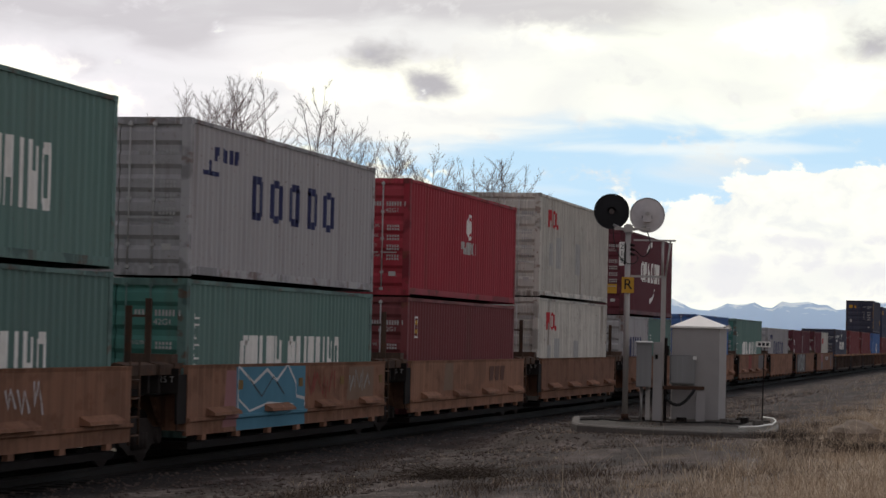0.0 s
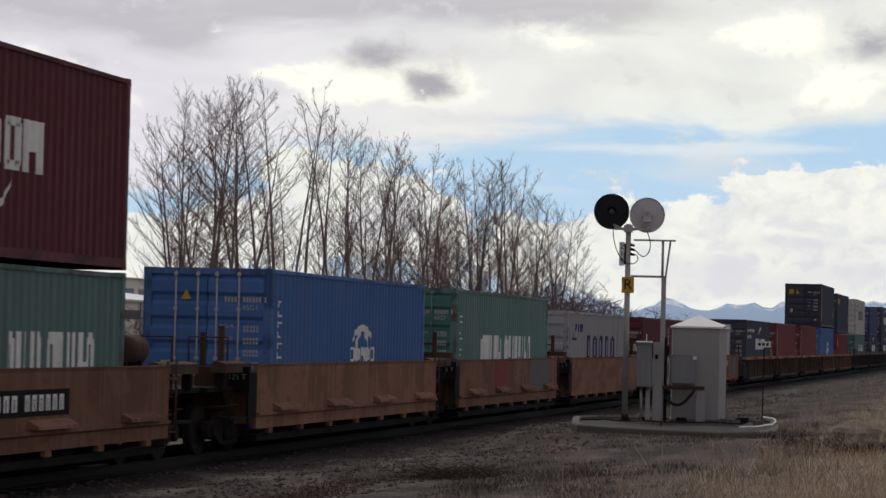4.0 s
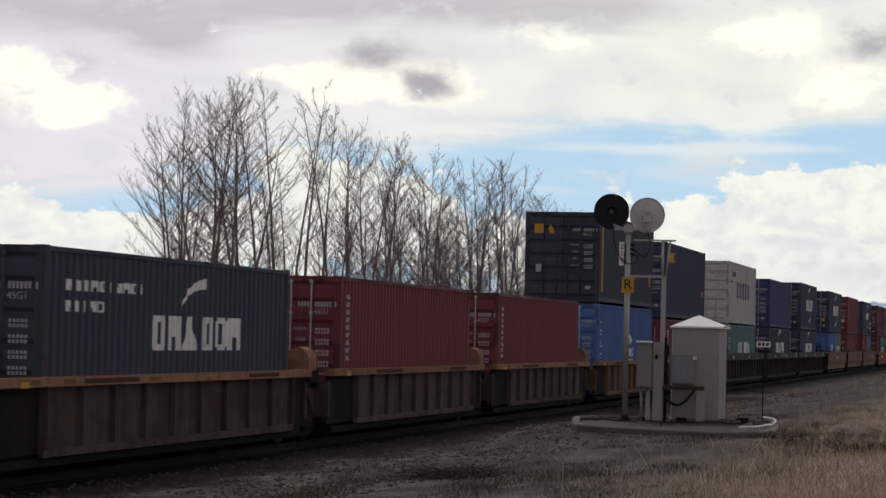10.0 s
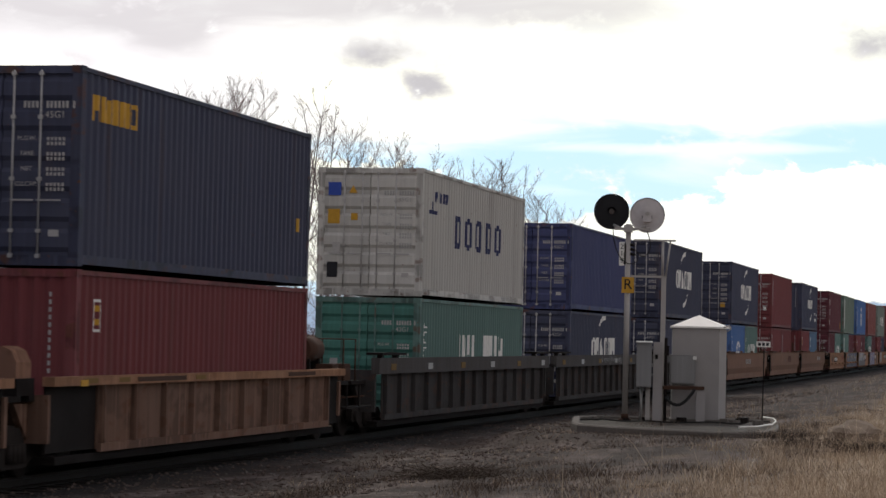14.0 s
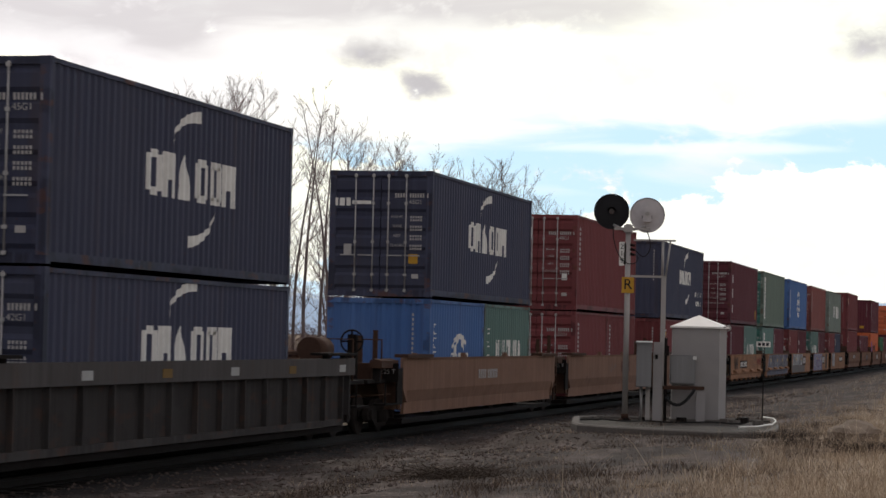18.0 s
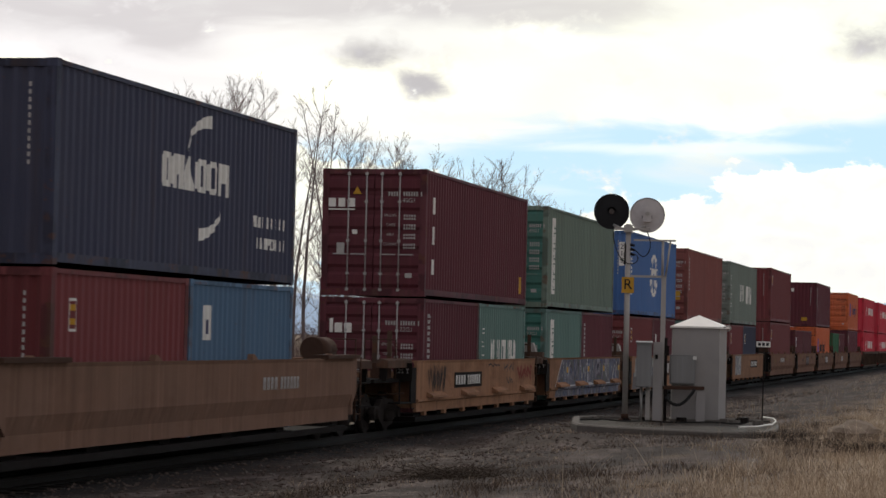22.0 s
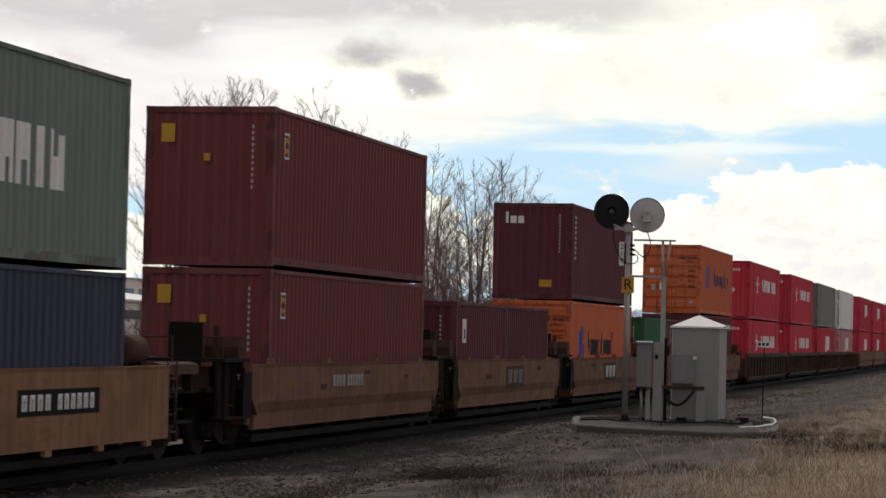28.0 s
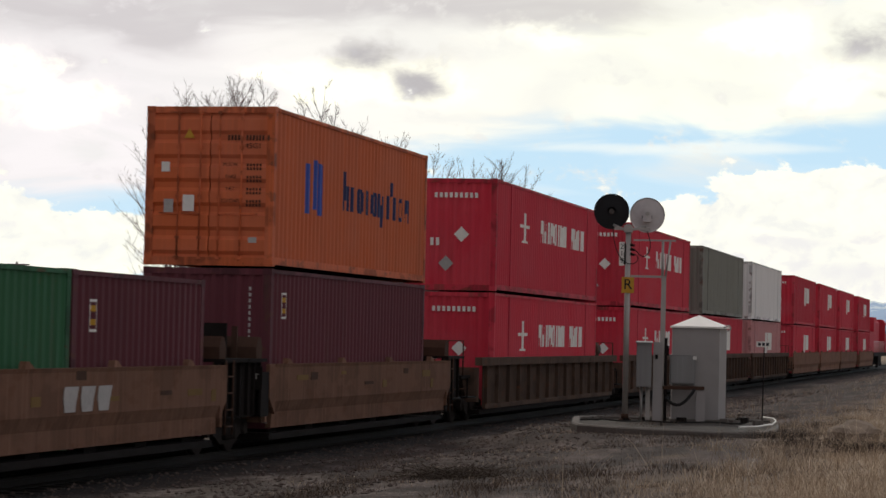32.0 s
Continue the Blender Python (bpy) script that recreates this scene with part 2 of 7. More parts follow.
MARK_GREY = plain("faded_grey_lettering", (0.36, 0.36, 0.35), 0.6)
MARK_BLUE = plain("dark_blue_lettering", (0.03, 0.035, 0.1), 0.6)
MARK_RED = plain("red_lettering", (0.42, 0.035, 0.045), 0.7)
MARK_BLACK = plain("black_lettering", (0.02, 0.02, 0.025), 0.6)
DULL_YELLOW = plain("grimy_yellow_marking", (0.17, 0.105, 0.035), 0.8, 0, 3.0, 0.4)
MARK_YELLOW = plain("yellow_marking", (0.52, 0.29, 0.04), 0.6)
MARK_ROYAL = plain("royal_blue_mark", (0.04, 0.08, 0.36), 0.55)
CONCRETE = plain("weathered_concrete", (0.14, 0.128, 0.115), 0.9, 0, 7.0, 0.4)
MARKS = {"w": MARK_WHITE, "g": MARK_GREY, "b": MARK_BLUE, "r": MARK_RED, "k": MARK_BLACK, "y": MARK_YELLOW, "R": MARK_ROYAL, "d": MARK_DIM, "G": plain("dark_green_lettering", (0.1, 0.17, 0.14), 0.7)}

# ---- sky, distance ----
def sky_material():
    """Glowing cloud sheet; UV runs in thousandths of the lens's focal length."""
    mat = bpy.data.materials.new("cloudy_sky")
    mat.use_nodes = True
    mat.cycles.emission_sampling = "NONE"
    nt = mat.node_tree
    n, l = nt.nodes, nt.links
    n.clear()
    out, em = n.new("ShaderNodeOutputMaterial"), n.new("ShaderNodeEmission")
    uv = n.new("ShaderNodeUVMap")

    def math_(op, a, b=0.0, c=0.0):
        m = n.new("ShaderNodeMath")
        m.operation = op
        for s, v in zip(m.inputs, (a, b, c)):
            if isinstance(v, (int, float)):
                s.default_value = v
            else:
                l.new(v, s)
        return m.outputs[0]

    sep = n.new("ShaderNodeSeparateXYZ")
    l.new(uv.outputs[0], sep.inputs[0])
    u, v = sep.outputs[0], sep.outputs[1]
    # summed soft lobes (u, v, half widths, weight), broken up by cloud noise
    tc = uv.outputs[0]
    puff = tex(nt, "ShaderNodeTexNoise", 11.0, 9, tc, (1.0, 1.45, 1))
    puff.inputs["Roughness"].default_value, puff.inputs["Distortion"].default_value = 0.58, 0.35
    fleck = tex(nt, "ShaderNodeTexNoise", 30.0, 6, tc, (1.0, 1.4, 1))
    sweep = tex(nt, "ShaderNodeTexNoise", 4.0, 6, tc, (0.7, 2.6, 1))
    sweep.inputs["Distortion"].default_value = 0.6

    def lobes(rows):
        total = None
        for cu, cv, ru, rv, amp in rows:
            mp = n.new("ShaderNodeMapping")
            mp.inputs["Location"].default_value, mp.inputs["Scale"].default_value = (-cu / ru, -cv / rv, 0), (1 / ru, 1 / rv, 0)
            l.new(tc, mp.inputs["Vector"])
            dot = n.new("ShaderNodeVectorMath")
            dot.operation = "DOT_PRODUCT"
            l.new(mp.outputs[0], dot.inputs[0])
            l.new(mp.outputs[0], dot.inputs[1])
            e = math_("POWER", 0.5, dot.outputs["Value"])
            total = math_("MULTIPLY_ADD", e, amp, 0.0 if total is None else total)
        return total

    def layer(col, rows, colour, grain, rough, lo, hi, most=1.0):
        """Lays a cloud colour over the sky where the lobes and the noise together pass lo."""
        d = math_("MULTIPLY_ADD", math_("SUBTRACT", grain, 0.5), rough, lobes(rows))
        mr = n.new("ShaderNodeMapRange")
        mr.interpolation_type = "SMOOTHSTEP"
        mr.inputs[1].default_value, mr.inputs[2].default_value = lo, hi
        mr.inputs[3].default_value, mr.inputs[4].default_value = 0.0, most
        l.new(d, mr.inputs[0])
        return mixc(nt, mr.outputs[0], col, colour)

    both = math_("MULTIPLY_ADD", fleck.outputs["Fac"], 0.2, math_("MULTIPLY", puff.outputs["Fac"], 0.8))
    col = ramp(nt, math_("MULTIPLY", v, 1.4), [(0.0, (0.66, 0.77, 0.88)), (0.2, (0.56, 0.75, 0.9)), (0.5, (0.5, 0.71, 0.885)), (1.0, (0.54, 0.7, 0.84))])
    col = mixc(nt, ramp(nt, sweep.outputs["Fac"], [(0.5, grey(0)), (0.75, grey(0.4))]), col, (0.84, 0.91, 0.94))
    # the high layer: lavender on one side, cream on the other
    side = n.new("ShaderNodeMapRange")
    side.inputs[1].default_value, side.inputs[2].default_value = -0.55, 0.35
    l.new(u, side.inputs[0])
    veil = mixc(nt, side.outputs[0], (0.89, 0.85, 0.88), (0.985, 0.995, 0.87))
    veil = mixc(nt, ramp(nt, sweep.outputs["Fac"], [(0.4, grey(0.45)), (0.6, grey(0))]), veil, (0.74, 0.73, 0.74))
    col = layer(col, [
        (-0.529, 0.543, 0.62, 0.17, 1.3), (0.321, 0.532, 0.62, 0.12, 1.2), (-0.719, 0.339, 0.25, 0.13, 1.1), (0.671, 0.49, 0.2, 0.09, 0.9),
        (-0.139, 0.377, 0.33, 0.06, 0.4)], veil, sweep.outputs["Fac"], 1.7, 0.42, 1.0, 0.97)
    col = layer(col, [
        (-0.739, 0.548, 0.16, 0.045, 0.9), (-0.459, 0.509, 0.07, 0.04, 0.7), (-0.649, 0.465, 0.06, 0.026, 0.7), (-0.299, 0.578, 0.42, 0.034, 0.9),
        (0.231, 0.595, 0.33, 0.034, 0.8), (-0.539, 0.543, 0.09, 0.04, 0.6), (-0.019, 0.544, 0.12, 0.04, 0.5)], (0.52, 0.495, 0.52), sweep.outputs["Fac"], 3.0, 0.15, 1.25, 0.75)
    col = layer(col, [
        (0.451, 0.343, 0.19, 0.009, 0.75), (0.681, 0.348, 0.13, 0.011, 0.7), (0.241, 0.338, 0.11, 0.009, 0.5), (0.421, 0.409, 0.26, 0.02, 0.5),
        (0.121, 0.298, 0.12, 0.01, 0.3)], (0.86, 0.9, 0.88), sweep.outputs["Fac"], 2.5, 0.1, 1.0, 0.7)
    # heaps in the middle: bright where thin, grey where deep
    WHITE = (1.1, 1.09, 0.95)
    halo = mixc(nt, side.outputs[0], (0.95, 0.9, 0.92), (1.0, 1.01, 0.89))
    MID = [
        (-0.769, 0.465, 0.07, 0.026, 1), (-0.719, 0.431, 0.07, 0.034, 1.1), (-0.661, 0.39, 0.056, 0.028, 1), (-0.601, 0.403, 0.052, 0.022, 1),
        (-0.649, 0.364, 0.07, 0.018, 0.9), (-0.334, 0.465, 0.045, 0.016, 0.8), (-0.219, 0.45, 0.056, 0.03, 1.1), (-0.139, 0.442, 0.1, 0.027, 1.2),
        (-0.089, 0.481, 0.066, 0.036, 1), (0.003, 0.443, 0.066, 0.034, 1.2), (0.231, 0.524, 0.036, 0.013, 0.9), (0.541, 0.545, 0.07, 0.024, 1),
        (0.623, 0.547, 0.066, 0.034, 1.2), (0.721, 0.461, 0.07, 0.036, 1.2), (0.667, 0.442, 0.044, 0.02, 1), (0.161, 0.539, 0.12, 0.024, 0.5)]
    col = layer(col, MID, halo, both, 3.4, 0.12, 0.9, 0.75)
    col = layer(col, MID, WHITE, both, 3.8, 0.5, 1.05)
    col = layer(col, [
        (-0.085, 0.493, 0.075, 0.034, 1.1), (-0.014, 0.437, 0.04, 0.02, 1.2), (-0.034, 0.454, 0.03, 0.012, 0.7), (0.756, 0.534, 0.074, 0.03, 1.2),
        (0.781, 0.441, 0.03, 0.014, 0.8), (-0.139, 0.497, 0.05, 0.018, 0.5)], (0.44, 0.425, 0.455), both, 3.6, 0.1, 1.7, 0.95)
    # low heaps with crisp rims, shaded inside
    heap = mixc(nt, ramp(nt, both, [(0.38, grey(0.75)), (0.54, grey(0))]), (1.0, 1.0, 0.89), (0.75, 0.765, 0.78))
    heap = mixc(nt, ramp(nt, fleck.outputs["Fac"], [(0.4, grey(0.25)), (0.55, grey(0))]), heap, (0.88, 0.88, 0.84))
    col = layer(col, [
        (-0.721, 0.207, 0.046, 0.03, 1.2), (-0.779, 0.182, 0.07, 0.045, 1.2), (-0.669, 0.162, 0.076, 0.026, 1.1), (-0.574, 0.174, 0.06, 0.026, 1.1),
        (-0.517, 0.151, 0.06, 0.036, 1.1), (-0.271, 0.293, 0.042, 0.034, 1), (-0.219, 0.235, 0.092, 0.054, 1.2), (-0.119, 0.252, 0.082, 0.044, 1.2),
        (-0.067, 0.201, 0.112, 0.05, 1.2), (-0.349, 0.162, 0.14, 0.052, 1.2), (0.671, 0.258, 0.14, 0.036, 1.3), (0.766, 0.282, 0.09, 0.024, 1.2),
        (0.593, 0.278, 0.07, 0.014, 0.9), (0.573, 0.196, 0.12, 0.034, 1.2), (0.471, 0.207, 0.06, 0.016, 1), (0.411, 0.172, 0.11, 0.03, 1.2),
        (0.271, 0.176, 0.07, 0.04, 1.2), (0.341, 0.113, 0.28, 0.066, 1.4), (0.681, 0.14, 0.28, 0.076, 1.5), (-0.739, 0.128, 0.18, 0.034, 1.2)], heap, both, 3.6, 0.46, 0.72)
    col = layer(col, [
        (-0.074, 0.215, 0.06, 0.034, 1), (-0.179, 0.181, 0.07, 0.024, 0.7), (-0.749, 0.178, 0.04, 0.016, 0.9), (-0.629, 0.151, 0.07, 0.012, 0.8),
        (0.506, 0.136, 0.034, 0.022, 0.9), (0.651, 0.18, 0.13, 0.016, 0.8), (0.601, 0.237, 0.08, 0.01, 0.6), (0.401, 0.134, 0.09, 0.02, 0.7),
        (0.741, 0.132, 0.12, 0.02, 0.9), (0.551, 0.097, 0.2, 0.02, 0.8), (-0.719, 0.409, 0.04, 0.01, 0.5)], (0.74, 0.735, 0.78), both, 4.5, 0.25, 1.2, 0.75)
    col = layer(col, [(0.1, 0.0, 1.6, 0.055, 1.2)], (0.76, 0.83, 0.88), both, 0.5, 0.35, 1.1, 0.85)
    l.new(col, em.inputs[0])
    em.inputs[1].default_value = 1.1
    l.new(em.outputs[0], out.inputs[0])
    return mat


def sky_sheet():
    """A curved sheet 4.7 km away, from below the horizon up."""
    me = bpy.data.meshes.new("sky_backdrop")
    cols, rows, rad = 48, 16, 4700.0
    verts, faces, uvs = [], [], []
    for j in range(rows + 1):
        e = radians(-2.5 + 24.0 * j / rows)
        for i in range(cols + 1):
            a = YAW + radians(-45 + 90 * i / cols)
            verts.append((rad * math.sin(a) * math.cos(e), rad * math.cos(a) * math.cos(e), rad * math.sin(e)))
            uvs.append(((a - YAW) * 4.541, math.tan(e) * 4.541))
    for j in range(rows):
        for i in range(cols):
            k = j * (cols + 1) + i
            faces.append((k, k + cols + 1, k + cols + 2, k + 1))
    me.from_pydata(verts, [], faces)
    lay = me.uv_layers.new(name="UVMap")
    for lo in me.loops:
        lay.data[lo.index].uv = uvs[lo.vertex_index]
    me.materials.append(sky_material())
    ob = new("sky_backdrop", me)
    return tagged(ob, "bright broken cloud with grey layers and pale blue gaps", "sky", kind="structure")


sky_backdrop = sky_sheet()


def ridge(name, dist, a0, a1, base, rise, seed, mat, label):
    b = Build()
    steps = 160
    rows_ = 8
    pts = []
    for i in range(steps + 1):
        a = radians(a0 + (a1 - a0) * i / steps)
        crest = base + rise * (0.55 + 0.8 * noise.fractal((a * 34 + seed, seed, 0), 0.7, 2.1, 8))
        edge = min(1, i / 12, (steps - i) / 12)
        for j in range(rows_ + 1):
            f = j / rows_
            r = dist + 420 * f + 40 * noise.noise((a * 60, f * 3, seed))
            z = -3 + max(2, crest * edge + 3) * f ** 0.8 + 6 * f * (1 - f) * noise.noise((a * 140, f * 5, seed + 3))
            pts.append((r * math.sin(a), r * math.cos(a), z))
    b.v = pts
    for i in range(steps):
        for j in range(rows_):
            k = i * (rows_ + 1) + j
            b.f.append((k, k + rows_ + 1, k + rows_ + 2, k + 1))
            b.s.append(True)
    return tagged(part(name, b, mat), label, "mountains" if rise > 20 else "hill", kind="structure")


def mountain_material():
    mat = bpy.data.materials.new("haze_blue_mountains_with_snow")
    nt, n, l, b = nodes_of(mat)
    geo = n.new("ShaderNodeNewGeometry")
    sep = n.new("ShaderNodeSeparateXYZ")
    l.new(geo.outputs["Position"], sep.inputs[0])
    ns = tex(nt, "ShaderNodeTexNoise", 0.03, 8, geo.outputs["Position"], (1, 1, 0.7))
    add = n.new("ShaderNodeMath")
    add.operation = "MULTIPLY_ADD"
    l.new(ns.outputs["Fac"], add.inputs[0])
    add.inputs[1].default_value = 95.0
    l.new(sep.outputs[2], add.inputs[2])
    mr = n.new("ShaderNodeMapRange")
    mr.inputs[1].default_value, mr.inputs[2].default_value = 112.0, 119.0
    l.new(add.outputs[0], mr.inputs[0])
    # distance haze is mixed into the pale blue base colour; snow on top
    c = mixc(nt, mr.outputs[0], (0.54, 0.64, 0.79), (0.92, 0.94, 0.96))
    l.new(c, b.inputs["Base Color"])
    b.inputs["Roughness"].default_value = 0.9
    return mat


# both ridges carry the blue of distance haze in their base colours
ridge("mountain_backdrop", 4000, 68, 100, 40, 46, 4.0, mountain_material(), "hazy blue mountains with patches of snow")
ridge("hill_backdrop", 2600, 79, 100, 9, 11, 9.0, plain("dark_blue_wooded_hill", (0.07, 0.085, 0.12), 0.95, 0, 0.02), "dark blue wooded hill far behind the line")


# ---- ground ----
G_Y = [-4500, -60, 0, 2, 5, 8, 10.5, 12.4, 12.9, 16.0, 17.6, 21, 30, 60, 4600]
G_Z = [0.4, 0.5, 0.48, 0.42, 0.3, 0.1, -0.1, -0.2, -0.17, -0.17, -0.7, -0.6, -0.1, 0.2, -2]


def ground_z(x, y):
    z = float(np.interp(y, G_Y, G_Z))
    if y < 9.5:
        z += 0.2 * min(1, max(0, (x - 75) / 60)) * min(1, (9.5 - y) / 3)
    px, py = x - 55.6, y - 7.2
    near_pad = (px / 8.5) ** 2 + (py / 4.2) ** 2
    if near_pad < 1:
        w = min(1, (1 - near_pad) * 2)
        z += (0.21 - z) * w * w * (3 - 2 * w)
    if abs(y) < 40 and abs(x) < 400:
        rough = 0.3 if 12.4 < y < 16.5 else 1.0
        z += rough * (0.05 * noise.noise((x * 0.35, y * 0.7, 1)) + 0.025 * noise.noise((x * 1.7, y * 2.3, 5)))
    return z


def ground_material():
    mat = bpy.data.materials.new("gravel_and_dry_grass_ground")
    nt, n, l, b = nodes_of(mat)
    co = n.new("ShaderNodeTexCoord").outputs["Object"]
    sep = n.new("ShaderNodeSeparateXYZ")
    l.new(co, sep.inputs[0])
    big = tex(nt, "ShaderNodeTexNoise", 0.35, 5, co, (0.5, 1.2, 1))
    mid = tex(nt, "ShaderNodeTexNoise", 2.2, 6, co, (0.6, 1.0, 1))
    fine = tex(nt, "ShaderNodeTexNoise", 16.0, 7, co)
    vor = tex(nt, "ShaderNodeTexVoronoi", 11.0, 2, co)
    stone = ramp(nt, vor.outputs["Color"], [(0.2, (0.03, 0.023, 0.02)), (0.6, (0.078, 0.06, 0.053)), (0.95, (0.165, 0.135, 0.122))])
    soil = ramp(nt, fine.outputs["Fac"], [(0.38, (0.02, 0.013, 0.01)), (0.62, (0.068, 0.048, 0.037))])
    gravel = mixc(nt, ramp(nt, mid.outputs["Fac"], [(0.4, grey(0.15)), (0.62, grey(0.8))]), soil, stone)
    straw = ramp(nt, fine.outputs["Fac"], [(0.3, (0.135, 0.1, 0.07)), (0.55, (0.29, 0.22, 0.152)), (0.75, (0.42, 0.335, 0.235))])
    weedy = tex(nt, "ShaderNodeTexNoise", 0.9, 5, co, (0.45, 1.0, 1))
    straw = mixc(nt, ramp(nt, weedy.outputs["Fac"], [(0.48, grey(0)), (0.62, grey(0.5))]), straw, (0.055, 0.04, 0.029))
    gravel = mixc(nt, ramp(nt, weedy.outputs["Fac"], [(0.45, grey(0.8)), (0.58, grey(0))]), gravel, (0.026, 0.018, 0.014))
    # grass grows on the bank away from the line, in an uneven edge
    m1 = n.new("ShaderNodeMath")
    m1.operation = "MULTIPLY_ADD"
    l.new(big.outputs["Fac"], m1.inputs[0])
    m1.inputs[1].default_value = -7.0
    l.new(sep.outputs[1], m1.inputs[2])
    edge = n.new("ShaderNodeMapRange")
    edge.inputs[1].default_value, edge.inputs[2].default_value = 1.5, -1.3
    l.new(m1.outputs[0], edge.inputs[0])
    c = mixc(nt, edge.outputs[0], gravel, straw)
    # oily ballast by the rails, with the train's shade painted in as near-black
    oily_shade = n.new("ShaderNodeMapRange")
    oily_shade.inputs[1].default_value, oily_shade.inputs[2].default_value = 12.5, 13.5
    m2 = n.new("ShaderNodeMath")
    m2.operation = "MULTIPLY_ADD"
    l.new(mid.outputs["Fac"], m2.inputs[0])
    m2.inputs[1].default_value = 0.9
    l.new(sep.outputs[1], m2.inputs[2])
    l.new(m2.outputs[0], oily_shade.inputs[0])
    c = mixc(nt, oily_shade.outputs[0], c, ramp(nt, fine.outputs["Fac"], [(0.3, (0.005, 0.004, 0.004)), (0.75, (0.016, 0.013, 0.012))]))
    far = n.new("ShaderNodeMapRange")
    far.inputs[1].default_value, far.inputs[2].default_value = 18.0, 24.0
    l.new(sep.outputs[1], far.inputs[0])
    c = mixc(nt, far.outputs[0], c, straw)
    l.new(c, b.inputs["Base Color"])
    b.inputs["Roughness"].default_value = 0.95
    b.inputs["Specular IOR Level"].default_value = 0.15
    bump(nt, b, vor.outputs["Distance"], 0.6, 0.04)
    return mat


def ground_sheet():
    xs = np.concatenate([[-4600, -1500, -400, -100, -20, 5], np.arange(15, 90, 0.5), np.arange(90, 200, 2), np.arange(200, 500, 15), [600, 900, 1500, 2500, 3600, 4650]])
    ys = np.concatenate([[-4600, -1200, -300, -80, -30, -10], np.arange(-4, 13, 0.3), np.arange(13, 20, 0.5), np.arange(20, 60, 4), [80, 150, 400, 1200, 3000, 4650]])
    verts = [(float(x), float(y), ground_z(float(x), float(y))) for y in ys for x in xs]
    k = len(xs)
    faces = [(j * k + i, j * k + i + 1, (j + 1) * k + i + 1, (j + 1) * k + i) for j in range(len(ys) - 1) for i in range(k - 1)]
    me = bpy.data.meshes.new("ground")
    me.from_pydata(verts, [], faces)
    me.polygons.foreach_set("use_smooth", [True] * len(faces))
    me.materials.append(ground_material())
    return tagged(new("ground", me), "stony brown soil rising to a bank of dry grass", "ground", kind="structure")


ground_sheet()

# ---- track ----
track = thing("railway_track", "steel rails on timber sleepers in dark ballast", "railway track", kind="structure")
RAIL = plain("rail_steel", (0.02, 0.016, 0.014), 0.7, 0.1)
SLEEPER = plain("creosoted_timber", (0.022, 0.018, 0.015), 0.9, 0, 6.0)
profile = [(-0.07, -0.17), (0.07, -0.17), (0.07, -0.155), (0.012, -0.13), (0.012, -0.045), (0.036, -0.035), (0.036, -0.004), (0.028, 0.0), (-0.028, 0.0), (-0.036, -0.004), (-0.036, -0.035), (-0.012, -0.045), (-0.012, -0.13), (-0.07, -0.155)]
for side in (-0.7175, 0.7175):
    part("rail", Build().prism([(YC + side + p, q) for p, q in profile], -60, 2500), RAIL, track)


# ---- trees ----
BARK = plain("grey_brown_aspen_bark", (0.2, 0.165, 0.16), 0.9, 0, 5.0)
TWIG = plain("reddish_brown_twigs", (0.19, 0.14, 0.135), 0.9, 0, 5.0)


def limb(out, p, d, length, r, pieces, sides, lift, wob, rng, taper=0.8):
    """A bending branch; returns its joints with their direction, place along it and radius."""
    joints = []
    step = length / pieces
    for i in range(pieces):
        f = (i + 1) / pieces
        d = (d + Vector((rng.uniform(-1, 1), rng.uniform(-1, 1), rng.uniform(-0.5, 0.5))) * wob + Vector((0, 0, lift))).normalized()
        q = p + d * step
        ra, rb = r * (1 - taper * (f - 1 / pieces)), r * (1 - taper * f)
        out.tube(p, q, ra, rb, sides, False)
        joints.append((p, q, d, f, rb))
        p = q
    return joints


